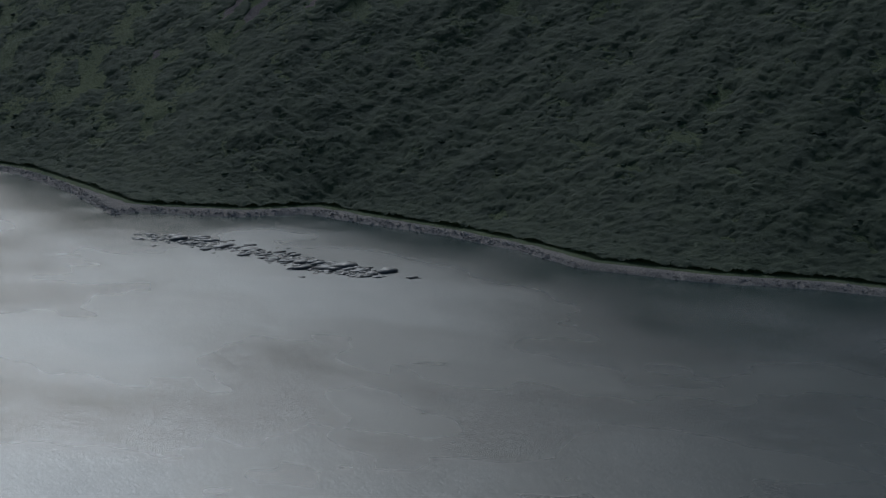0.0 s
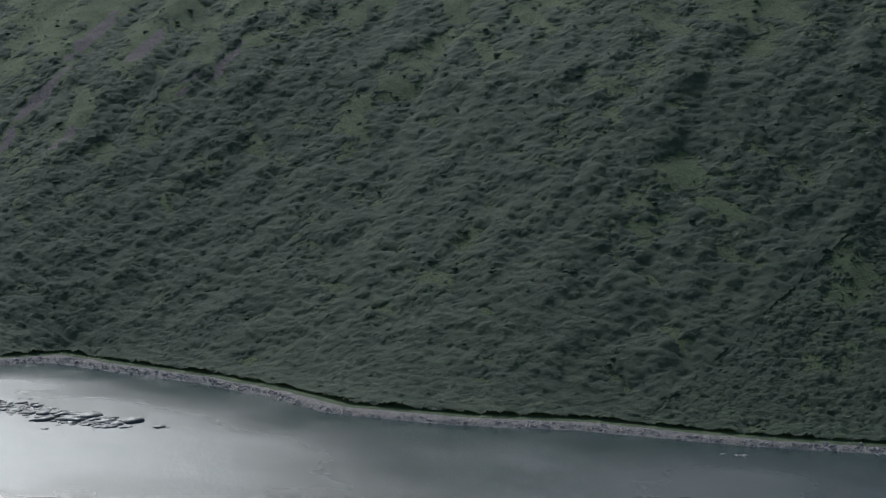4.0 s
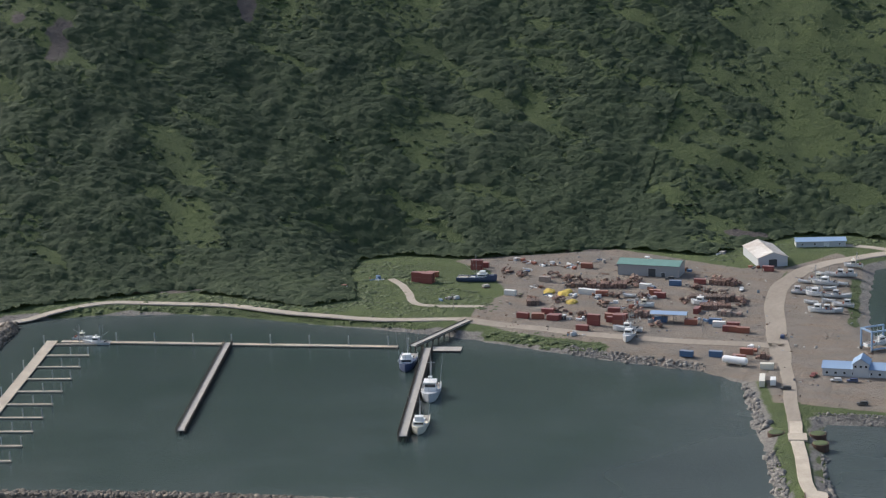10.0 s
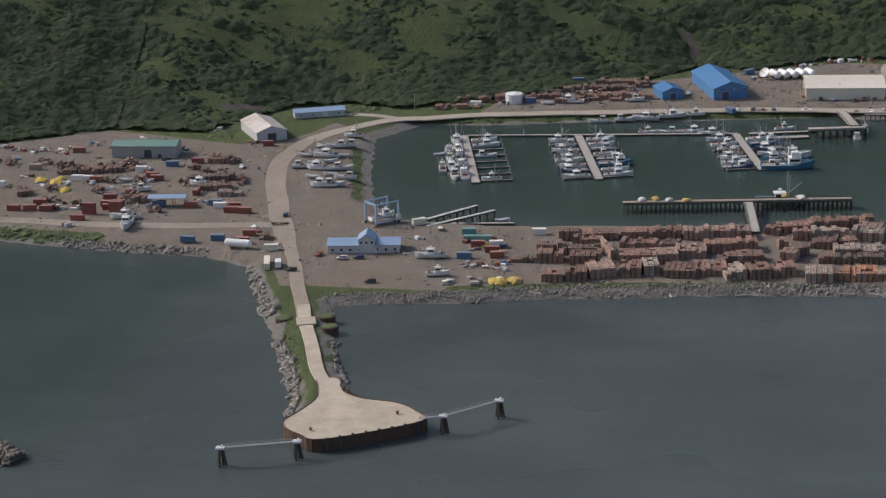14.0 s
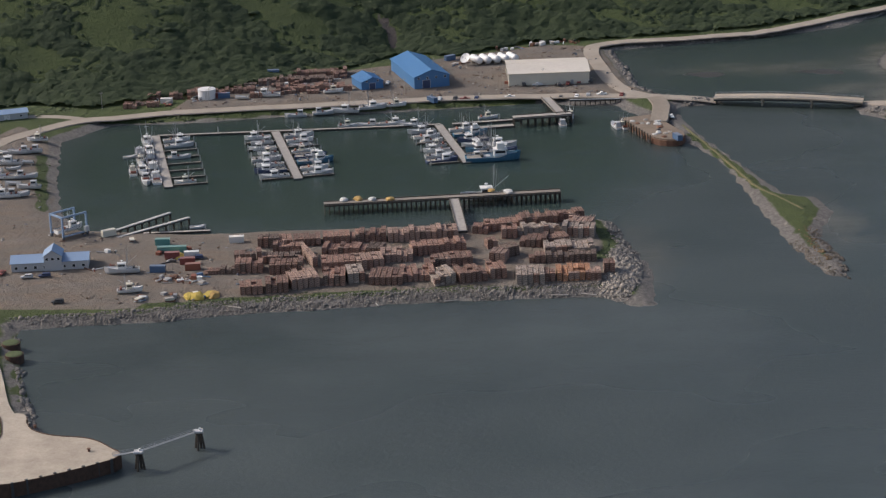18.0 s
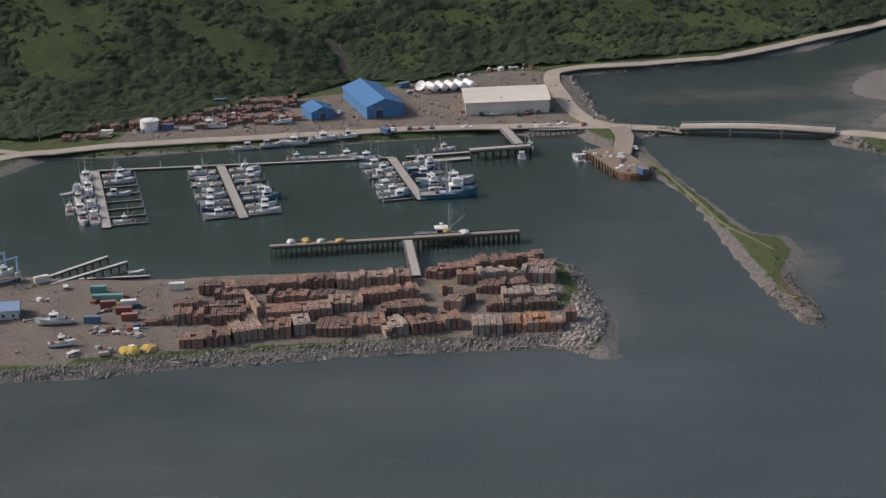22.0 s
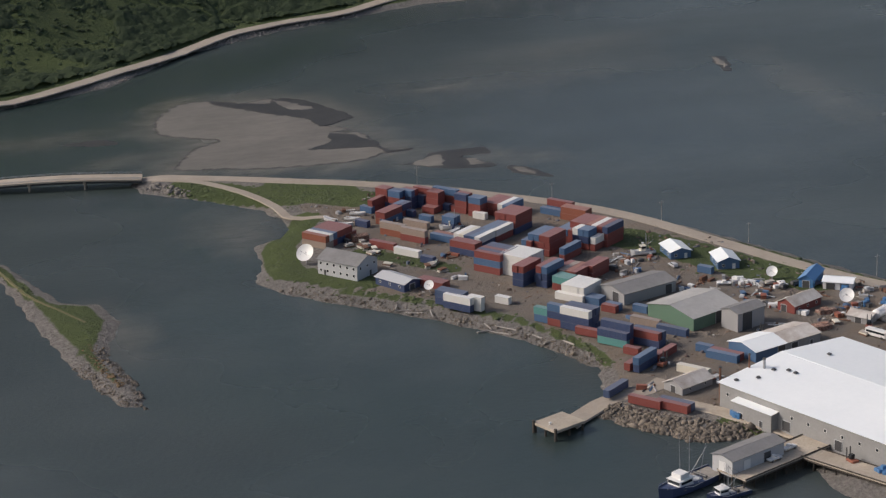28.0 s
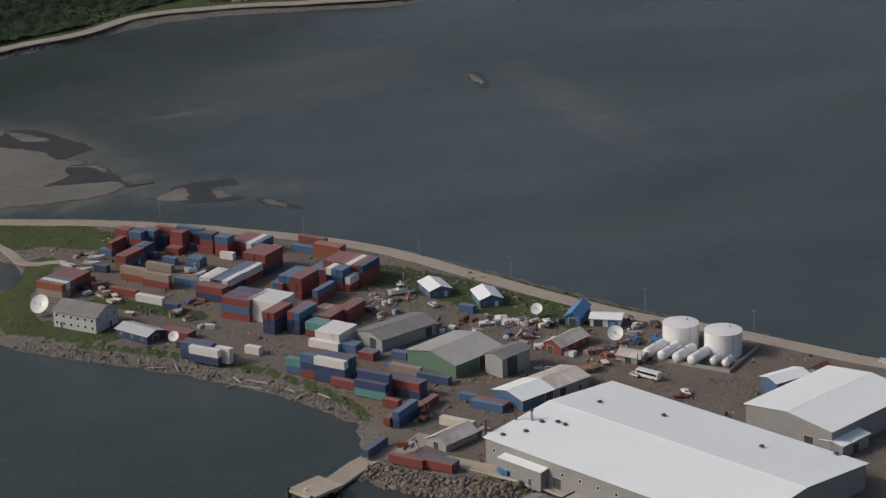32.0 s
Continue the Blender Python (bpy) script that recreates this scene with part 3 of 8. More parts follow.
def ribbon(name, pts, width, mat, label, lift=0.12, category="road", level=None, step=5.0):
    line = smooth_line(pts, step)
    bm = bmesh.new()
    rows = []
    offs = (-0.5, -0.46, -0.15, 0.15, 0.46, 0.5)
    P = [(p.x, p.y) for p in line]
    for i, p in enumerate(line):
        d = (line[min(i + 1, len(line) - 1)] - line[max(i - 1, 0)]).normalized()
        n = Vector((-d.y, d.x, 0))
        rows.append([p + n * (o * width * (1 + 0.06 * math.sin(i * 0.7 + o * 3))) for o in offs])
    flat = np.array([[(q.x, q.y) for q in r] for r in rows])
    z = land_height(flat[..., 0], flat[..., 1]) if level is None else np.full(flat.shape[:2], level)
    z = np.maximum(z.max(1, keepdims=True), 1.0) + lift + np.zeros_like(z)
    z[:, 0] -= 0.5
    z[:, -1] -= 0.5
    vv = [[bm.verts.new((flat[i, j, 0], flat[i, j, 1], z[i, j])) for j in range(len(offs))] for i in range(len(rows))]
    for a, b in zip(vv, vv[1:]):
        for j in range(len(offs) - 1):
            bm.faces.new((a[j], b[j], b[j + 1], a[j + 1]))
    bmesh.ops.recalc_face_normals(bm, faces=bm.faces)
    return tagged(part(name, bm, mat), label, category, kind="structure")


ribbon("road_harbour", [(-596, 893), (-578, 918), (-557, 941), (-532, 946), (-497, 951), (-450, 945), (-403, 943), (-364, 952)], 6, ROADS, "pale gravel road along the harbour shore")
ribbon("road_works", [(-368, 951), (-336, 944), (-272, 936), (-203, 938)], 9, DIRT_ROAD, "brown dirt road in front of the work yard")
ribbon("road_lower", [(-171.5, 804), (-183, 851), (-193, 893), (-203, 928)], 6.2, DIRT_ROAD, "worn gravel road down to the causeway", lift=0.16)
ribbon("road_yard", [(-199, 910), (-204, 930), (-219, 993), (-227, 1040), (-224, 1080), (-217, 1098)], 10.5, DIRT_ROAD, "wide brown dirt road between the yards")
ribbon("road_main", [(-219, 1094), (-209, 1111), (-182, 1137), (-146, 1146), (-104, 1151), (-44, 1155), (16, 1159), (64, 1157), (106, 1149), (138, 1143)], 9, ROADS, "wide pale gravel road round the boat basin", lift=0.16)
ribbon("road_shore", [(104, 1149), (90, 1173), (82, 1250), (92, 1272), (134, 1280), (179, 1290), (217, 1311), (261, 1344), (320, 1390), (388, 1413), (425, 1434), (473, 1432), (523, 1417), (575, 1402)], 9, ROADS, "gravel shore road curving round the lagoon")
ribbon("road_spit", [(207, 1129), (249, 1105), (303, 1072), (340, 1042), (374, 1006), (393, 972), (411, 928), (433, 881), (459, 844), (488, 795), (560, 700)], 8, ROADS, "gravel road along the spit beside the bay")
ribbon("road_causeway", [(-176, 824), (-171.5, 804), (-164.7, 778), (-156, 745), (-151, 733)], 5.6, CONCRETE, "pale concrete causeway road to the pad", lift=0.25)
ribbon("spur_track", [(116, 1098), (124, 1060), (131, 1025), (137, 990), (145, 968), (152, 950)], 1.2, DRY_GRASS, "faint yellow track along the spur", lift=0.06, category="path")
ribbon("spit_track", [(213, 1121), (230, 1110), (243, 1091), (253, 1067), (257, 1045), (270, 1036)], 4.2, ROADS, "gravel track from the bridge into the container yard")
ribbon("barge_way", [(107, 1147), (109, 1130), (106, 1108), (104, 1098)], 9, DIRT_ROAD, "brown gravel way down to the barge pier", lift=0.2, level=3.35)
ribbon("yard_loop", [(-364, 977), (-396, 973), (-410, 994), (-420, 1010), (-430, 1021)], 4.5, ROADS, "pale gravel loop track through the weeds", category="road")
ribbon("hill_lane", [(-182, 1140), (-196, 1146), (-215, 1148), (-232, 1146)], 6, ROADS, "short gravel lane under the hill", category="road")


# ---- scattered rocks and scrub: joined meshes, too many to count ----
def lump(level, seed, rough):
    """Points and triangles of an uneven ball of radius about 1."""
    bm = bmesh.new()
    bmesh.ops.create_icosphere(bm, subdivisions=level, radius=1.0)
    rnd = random.Random(seed)
    off = Vector((rnd.uniform(-50, 50), rnd.uniform(-50, 50), rnd.uniform(-50, 50)))
    for v in bm.verts:
        v.co *= 1.0 + rough * noise.noise(v.co * 1.7 + off) + rough * 0.5 * noise.noise(v.co * 4.0 + off)
    bm.verts.index_update()
    v = np.array([p.co[:] for p in bm.verts])
    f = np.array([[p.index for p in q.verts] for q in bm.faces])
    bm.free()
    return v, f


def scatter(name, shapes, places, mat, label, category, parent=None):
    """One mesh of many pieces: places are rows of x, y, z, three scales, turn, shape."""
    V, F, n = [], [], 0
    places = np.asarray(places)
    for k, (v, f) in enumerate(shapes):
        p = places[places[:, 7].astype(int) == k]
        if not len(p):
            continue
        c, s = np.cos(p[:, 6])[:, None], np.sin(p[:, 6])[:, None]
        x, y, z = v[None, :, 0] * p[:, 3:4], v[None, :, 1] * p[:, 4:5], v[None, :, 2] * p[:, 5:6]
        V.append(np.stack([x * c - y * s + p[:, 0:1], x * s + y * c + p[:, 1:2], z + p[:, 2:3]], -1).reshape(-1, 3))
        F.append((f[None] + (np.arange(len(p)) * len(v))[:, None, None]).reshape(-1, 3) + n)
        n += len(p) * len(v)
    V, F = np.concatenate(V), np.concatenate(F)
    me = bpy.data.meshes.new(name)
    me.vertices.add(len(V))
    me.vertices.foreach_set("co", V.astype(np.float32).reshape(-1))
    me.loops.add(len(F) * 3)
    me.loops.foreach_set("vertex_index", F.astype(np.int32).reshape(-1))
    me.polygons.add(len(F))
    me.polygons.foreach_set("loop_start", np.arange(0, len(F) * 3, 3, dtype=np.int32))
    me.update(calc_edges=True)
    me.materials.append(mat)
    ob = new(name, me)
    ob.parent = parent
    return tagged(ob, label, category if parent is None else "", kind="stuff")


def shrub_shape(seed):
    """A low, many-lobed bush with leafy sprays standing off it."""
    rnd = random.Random(seed)
    V, F, n = [], [], 0
    for k in range(rnd.choice((2, 3, 3))):
        v, f = lump(1, seed * 7 + k, 0.5)
        r = rnd.uniform(0.45, 0.75)
        a, d = rnd.uniform(0, 6.28), rnd.uniform(0.15, 0.55)
        v = v * np.array([r, r, r * rnd.uniform(0.55, 0.85)]) + np.array([d * math.cos(a), d * math.sin(a), rnd.uniform(0.05, 0.25)])
        keep = v[f].mean(1)[:, 2] > -0.15
        V.append(v)
        F.append(f[keep] + n)
        n += len(v)
        for q in range(12):
            c = v[rnd.randrange(len(v))] + np.array([rnd.gauss(0, 0.06), rnd.gauss(0, 0.06), 0.04])
            V.append(np.array([c + np.array([rnd.gauss(0, 0.13), rnd.gauss(0, 0.13), rnd.gauss(0, 0.09)]) for _ in range(3)]))
            F.append(np.array([[n, n + 1, n + 2]]))
            n += 3
    return np.concatenate(V), np.concatenate(F)


SHRUBS = [shrub_shape(k + 1) for k in range(8)]
STONES = [lump(1, 40 + k, 0.55) for k in range(3)]
rng = np.random.default_rng(7)


def scrub(count, x0, x1, dmax, size, seed, thick):
    """Bushes on the hill: in bands along the slope, thicker low down."""
    x = rng.uniform(x0, x1, count * 5)
    base = np.interp(x, [p[0] for p in HILL[:-2]], [p[1] for p in HILL[:-2]])
    y = base - 20 + rng.uniform(0, 1, count * 5) ** 1.15 * (dmax + 60)
    d = inside_by(x, y, HILL)
    patch = waves(x * 0.8, y * 1.6, 55, seed, 3) + 0.55 * waves(x, y, 190, seed + 1, 2) + thick - d / dmax * 0.45 + 0.7 * np.exp(-np.maximum(d, 0) / 16)
    ok = (d > 1.5) & (d < dmax) & (scar_at(x, y) < 0.4) & (patch + rng.normal(0, 0.22, x.shape) > 0.0)
    x, y, d = x[ok][:count], y[ok][:count], d[ok][:count]
    z = land_height(x, y)
    s = size * np.exp(rng.normal(0, 0.32, x.shape)) * (1 + 0.5 * np.exp(-d / 20))
    return np.stack([x, y, z - 0.15 * s, s * rng.uniform(0.9, 1.5, x.shape), s * rng.uniform(0.8, 1.2, x.shape), s * rng.uniform(0.45, 0.75, x.shape),
                     rng.uniform(0, 6.28, x.shape), rng.integers(0, 8, x.shape)], -1)


def canopy(name, x0, x1, y0, y1, step, dmax, cell, tall, seed, thick, label, long=0.8):
    """A sheet of close bushes: round heads of three sizes standing in clumps, with grassy gaps left open."""
    X, Y = np.meshgrid(np.arange(x0, x1 + step, step), np.arange(y0, y1 + step, step))
    jig = np.random.default_rng(seed)
    X = X + jig.uniform(-0.35, 0.35, X.shape) * step
    Y = Y + jig.uniform(-0.35, 0.35, X.shape) * step
    D = inside_by(X, Y, HILL)
    H = np.zeros(X.shape)
    for size, amp, extra in ((cell * 1.5, 1.0, -0.15), (cell, 0.8, 0.0), (cell * 0.6, 0.45, 0.42)):
        px, py = np.meshgrid(np.arange(x0 - 2 * size, x1 + 3 * size, size), np.arange(y0 - 2 * size, y1 + 3 * size, size))
        px, py = px + jig.uniform(0, 1, px.shape) * size, py + jig.uniform(0, 1, px.shape) * size
        deep = inside_by(px, py, HILL)
        clump = waves(px * 0.6, py * 1.35, 48, 31, 3) + 0.6 * waves(px, py, 200, 32, 2) + thick + extra - deep / dmax * 0.35 - 2.5 * scar_at(px, py) - 0.7 * np.clip((deep - 300) / 100, 0, 1) - 0.5 * np.clip((-1650 - px) / 150, 0, 1) + 0.9 * np.exp(-np.maximum(deep, 0) / 22)
        grow = jig.uniform(0.5, 1.0, px.shape) * (clump + jig.normal(0, 0.28, px.shape) > 0) * (deep > -0.5) * (1 + 0.6 * np.exp(-np.maximum(deep, 0) / 25))
        i, j = np.floor((Y - y0) / size).astype(int) + 2, np.floor((X - x0) / size).astype(int) + 2
        for oi in (-1, 0, 1):
            for oj in (-1, 0, 1):
                q, r = np.clip(i + oi, 0, px.shape[0] - 1), np.clip(j + oj, 0, px.shape[1] - 1)
                g = grow[q, r]
                away = ((X - px[q, r]) ** 2 * long + (Y - py[q, r]) ** 2 * (1.8 - long)) / np.maximum(size * 0.78 * np.minimum(g, 1.1), 0.01) ** 2
                H = np.maximum(H, amp * g * np.sqrt(np.clip(1 - away, 0, 1)))
    up = H > 0.02
    H = tall * H * (1 + jig.normal(0, 0.10, X.shape)) + jig.normal(0, 0.07, X.shape)
    Z = land_height(X, Y) + np.where(up, H - 0.15, -0.8)
    nx, ny = X.shape[1], X.shape[0]
    gi = np.arange(nx * ny).reshape(ny, nx)
    q = np.stack([gi[:-1, :-1], gi[:-1, 1:], gi[1:, 1:], gi[1:, :-1]], -1).reshape(-1, 4)
    dd, hh = D.reshape(-1), up.reshape(-1)
    q = q[(dd[q].min(1) > -1.5) & (dd[q].max(1) < dmax) & hh[q].any(1)]
    used = np.unique(q)
    back = np.zeros(nx * ny, int)
    back[used] = np.arange(len(used))
    V = np.stack([X, Y, Z], -1).reshape(-1, 3)[used]
    F = back[np.concatenate([q[:, [0, 1, 2]], q[:, [0, 2, 3]]])]
    me = bpy.data.meshes.new(name)
    me.vertices.add(len(V))
    me.vertices.foreach_set("co", V.astype(np.float32).reshape(-1))
    me.loops.add(len(F) * 3)
    me.loops.foreach_set("vertex_index", F.astype(np.int32).reshape(-1))
    me.polygons.add(len(F))
    me.polygons.foreach_set("loop_start", np.arange(0, len(F) * 3, 3, dtype=np.int32))
    me.update(calc_edges=True)
    me.materials.append(CANOPY)
    tagged(new(name, me), label, "shrubs", kind="stuff")


CANOPY = leafy(rough_stuff("scrub_leaves", (0.030, 0.051, 0.024), (0.070, 0.100, 0.039), 0.045, 0.85, 14.0, 1.0, 0.8), 0.35)
canopy("low_scrub", -2760, -2130, 430, 1500, 4.0, 760, 6.0, 2.6, 2, 0.0, "dim green scrub on the far end of the headland")
canopy("low_scrub", -2150, -1000, 480, 1330, 1.6, 620, 4.0, 2.3, 3, 0.36, "close dark green scrub on the headland slope", 0.3)
canopy("low_scrub", -1000, -330, 740, 1420, 1.05, 340, 3.4, 2.0, 4, 0.22, "close green scrub across the long slope", 0.5)
canopy("low_scrub", -330, 640, 1080, 1640, 1.15, 250, 4.0, 2.0, 5, -0.42, "scattered green scrub in the grass above the boat harbour", 0.7)
scatter("alder_scrub", SHRUBS, scrub(1300, -2150, -1000, 560, 2.2, 31, 0.1), SHRUB, "dark green alder bushes on the shady headland", "shrubs")
scatter("alder_scrub", SHRUBS, scrub(2200, -1000, -330, 320, 1.6, 31, 0.1), SHRUB, "green alder bushes in bands across the steep slope", "shrubs")
scatter("alder_scrub", SHRUBS, scrub(2400, -330, 640, 250, 1.6, 31, 0.0), SHRUB, "green alder bushes above the boat harbour", "shrubs")


def verge(name, line, half, count, size, label, mat=None):
    """Rank grass and low bushes along a line."""
    pts = smooth_line(line, 4.0)
    P = np.array([(p.x, p.y) for p in pts])
    i = rng.integers(0, len(P), count)
    x, y = P[i, 0] + rng.normal(0, half, count), P[i, 1] + rng.normal(0, half, count)
    z = land_height(x, y)
    k = z > 0.7
    x, y, z = x[k], y[k], z[k]
    s = size * np.exp(rng.normal(0, 0.4, x.shape))
    scatter(name, SHRUBS, np.stack([x, y, z - 0.2 * s, s * 1.3, s * 1.1, s * 0.5, rng.uniform(0, 6.28, x.shape), rng.integers(0, 8, x.shape)], -1), mat or GRASSY, label, "bushes")


GRASSY = rough_stuff("rank_grass", (0.042, 0.062, 0.026), (0.098, 0.125, 0.046), 0.3, 0.85, 6.0, 0.8, 0.3, island=0.6)
for line, half, spread, many, size, words in VERGES:
    verge("verge_bushes", line, spread, many, size, words)
verge("dry_tufts", [(150, 925), (149, 905), (152, 885)], 1.6, 130, 0.5, "rusty orange dry grass near the spur's tip", rough_stuff("rusty_dry_grass", (0.11, 0.075, 0.04), (0.20, 0.13, 0.065), 0.4, 0.9, 6.0, 0.4, 0.1, island=0.5))


def riprap(name, line, half, count, size, label, mat=None, lift=0.0):
    pts = smooth_line(line, 2.5)
    P = np.array([(p.x, p.y) for p in pts])
    i = rng.integers(0, len(P), count)
    x, y = P[i, 0] + rng.uniform(-half, half, count), P[i, 1] + rng.uniform(-half, half, count)
    z = land_height(x, y)
    k = z > -0.1
    x, y, z = x[k], y[k], z[k]
    s = size * np.exp(rng.normal(0, 0.4, x.shape))
    scatter(name, STONES, np.stack([x, y, z + lift + 0.1 * s, s * rng.uniform(0.8, 1.4, x.shape), s * rng.uniform(0.7, 1.1, x.shape), s * rng.uniform(0.5, 0.9, x.shape), rng.uniform(0, 6.28, x.shape), rng.integers(0, 3, x.shape)], -1),
            mat or ROCK, label, "rocks")


BRK = rough_stuff("breakwater_rock", (0.085, 0.070, 0.056), (0.22, 0.188, 0.152), 0.4, 0.9, 5.0, 0.5, 0.2, island=0.6)
PALE_ROCK = rough_stuff("pale_beach_stones", (0.19, 0.168, 0.145), (0.40, 0.362, 0.315), 0.5, 0.9, 5.0, 0.5, 0.2, island=0.5)
WET_ROCK = rough_stuff("dark_wet_rock", (0.035, 0.033, 0.03), (0.10, 0.095, 0.085), 0.5, 0.55, 5.0, 0.5, 0.2, island=0.5)
riprap("beach_stones", COAST[2:12], 7, 3600, 0.5, "pale broken rock along the foot of the headland", PALE_ROCK)
riprap("beach_stones", COAST[11:], 7, 5200, 0.4, "pale stony beach under the green slope", PALE_ROCK)
riprap("shore_rubble", [(-166, 836), (-123, 840), (-80, 847), (-10, 853), (24, 854), (57, 854)], 5.5, 9000, 0.27, "grey rubble shore below the pot stacks")
riprap("shore_rubble", [(62, 846), (68, 858), (72, 880), (70, 892), (74, 910), (71, 940)], 5.0, 2600, 0.42, "grey boulders round the spit's end")
riprap("shore_rubble", [(63, 850), (69, 870), (70, 888)], 6.5, 1700, 0.36, "pale grey boulders heaped at the spit's end", PALE_ROCK)
riprap("shore_rubble", [(-212, 880), (-203, 855), (-190, 818)], 3.5, 700, 0.6, "boulders beside the causeway")
riprap("shore_rubble", [(-180, 785), (-170, 755), (-163, 728), (-161, 704)], 2.8, 900, 0.6, "boulders along the causeway's flank")
riprap("shore_rubble", [(-163, 822), (-156, 785), (-148, 750), (-143, 733)], 2.0, 500, 0.5, "small rubble on the causeway's sheltered side")
riprap("shore_rubble", [(-300, 916), (-267, 908), (-235, 902)], 3.0, 600, 0.5, "rubble bank below the work yard")
riprap("shore_rubble", YARD[8:14], 4.5, 1600, 0.3, "big grey and brown boulders on the yard's shore", BRK)
riprap("shore_rubble", [(298, 795), (308, 780), (320, 768), (332, 763)], 6.5, 2400, 0.5, "dark grey rubble bank beside the quay", BRK)
riprap("shore_rubble", SPUR[3:8], 3.5, 1300, 0.3, "brown and grey rocks at the spur's tip", BRK)
riprap("shore_rubble", [(112, 1164), (103, 1182), (98, 1225), (95, 1262)], 3.5, 900, 0.6, "boulders on the lagoon bank beside the road")
riprap("shore_rubble", [(124, 1140), (140, 1142), (207, 1115), (222, 1100)], 3.0, 500, 0.55, "rubble at the bridge abutments")
riprap("shore_rubble", LAGOON[3:9], 2.5, 1400, 0.45, "small stones along the lagoon shore", PALE_ROCK)


def mound(name, line, top, half, height, mat, label):
    """A rubble mound along a line, with a rough flat crest."""
    pts = smooth_line(line, 3.0)
    bm = bmesh.new()
    prof = ((-half, -2.0), (-half * 0.7, height * 0.35), (-top, height), (0, height * 1.05), (top, height), (half * 0.7, height * 0.35), (half, -2.0))
    rows = []
    for i, p in enumerate(pts):
        d = (pts[min(i + 1, len(pts) - 1)] - pts[max(i - 1, 0)]).normalized()
        n = Vector((-d.y, d.x, 0))
        rows.append([bm.verts.new(p + n * (o + 0.5 * noise.noise(Vector((i * 0.6, o, 3)))) + Vector((0, 0, z + 0.5 * noise.noise(Vector((i * 0.5, o, 9)))))) for o, z in prof])
    for a, b in zip(rows, rows[1:]):
        for j in range(len(prof) - 1):
            bm.faces.new((a[j], b[j], b[j + 1], a[j + 1]))
    for r in (rows[0][::-1], rows[-1]):
        bm.faces.new(r)
    bmesh.ops.recalc_face_normals(bm, faces=bm.faces)
    core = part(name, bm, mat)
    tagged(core, label, "breakwater")
    P = np.array([(p.x, p.y) for p in pts])
    D = np.gradient(P, axis=0)
    D /= np.linalg.norm(D, axis=1, keepdims=True)
    n = len(P) * 46
    i = rng.integers(0, len(P), n)
    o = rng.uniform(-half, half, n)
    x, y = P[i, 0] - D[i, 1] * o + rng.uniform(-1.5, 1.5, n), P[i, 1] + D[i, 0] * o + rng.uniform(-1.5, 1.5, n)
    z = np.interp(np.abs(o), [0, top, half * 0.7, half], [height, height, height * 0.35, -1.6])
    s = 0.6 * np.exp(rng.normal(0, 0.35, n))
    scatter("armour_rock", STONES, np.stack([x, y, z, s * 1.2, s, s * 0.75, rng.uniform(0, 6.28, n), rng.integers(0, 3, n)], -1), mat, "grey-brown armour rock", "", core)


mound("breakwater", [(-587, 895), (-576, 850), (-559, 790), (-538, 722), (-522, 674), (-510, 658), (-488, 654), (-454, 661), (-384, 676), (-310, 686), (-275, 680), (-247, 662)], 1.8, 5.8, 2.8, BRK, "grey rubble breakwater round the new moorings")


# ---- bars, reefs and shallows ----
def bank(name, outline, top, mat, label, grow=0.0):
    """A low bank with a level top and short sloping sides round a wavering outline."""
    ring = smooth_line(outline + outline[:1], 1.2)[:-1]
    n = len(ring)
    bm = bmesh.new()
    loops = [[], []]
    for i, q in enumerate(ring):
        d = (ring[(i + 1) % n] - ring[i - 1]).normalized()
        out = Vector((d.y, -d.x, 0)) * (1 if area_sign(ring) > 0 else -1)
        w = Vector((noise.noise(q * 0.23), noise.noise(q * 0.23 + Vector((9, 9, 0))), 0)) * 1.8 + Vector((noise.noise(q * 0.7), noise.noise(q * 0.7 + Vector((5, 5, 0))), 0)) * 1.1
        loops[0].append(bm.verts.new(q + w + out * (grow + 1.0) + Vector((0, 0, -0.4))))
        loops[1].append(bm.verts.new(q + w + out * grow + Vector((0, 0, top))))
    for i in range(n):
        bm.faces.new((loops[0][i], loops[0][(i + 1) % n], loops[1][(i + 1) % n], loops[1][i]))
    bm.faces.new(loops[1])
    bmesh.ops.recalc_face_normals(bm, faces=bm.faces)
    return tagged(part(name, bm, mat), label, "sand bar", kind="structure")


def area_sign(ring):
    return sum(a.x * b.y - b.x * a.y for a, b in zip(ring, ring[1:] + ring[:1]))


RIM = rough_stuff("dark_wet_mud", (0.03, 0.03, 0.028), (0.065, 0.062, 0.055), 0.1, 0.5, 8.0, 0.2, 0.05)
bank("mud_rim", BAR, 0.06, RIM, "dark wet edge of the sand bar", 1.3)
bank("sand_bar", BAR, 0.20, SAND, "broad pale bare sand bar behind the bridge")
bank("mud_bar", [(269, 1255), (281, 1247), (296, 1238), (300, 1247), (313, 1239), (323, 1214), (327, 1198), (317, 1190), (308, 1186), (306, 1202), (291, 1219), (278, 1236), (270, 1248)], 0.28, RIM, "dark weedy tongue of the sand bar")
bank("sand_bar", [(300, 1243), (307, 1235), (315, 1220), (306, 1221), (301, 1229)], 0.34, SAND, "pale sand lying on the dark tongue")
bank("mud_bar", [(308, 1172), (318, 1166), (324, 1149), (325, 1135), (336, 1132), (324, 1130), (322, 1140), (310, 1144), (293, 1149), (305, 1157)], 0.28, RIM, "dark mud along the tide channel")
bank("mud_bar", [(324, 1108), (335, 1111), (344, 1121), (363, 1120), (369, 1120), (367, 1110), (357, 1111), (353, 1108), (358, 1103), (363, 1089), (341, 1095), (332, 1102)], 0.12, RIM, "dark mud bank in the bay")
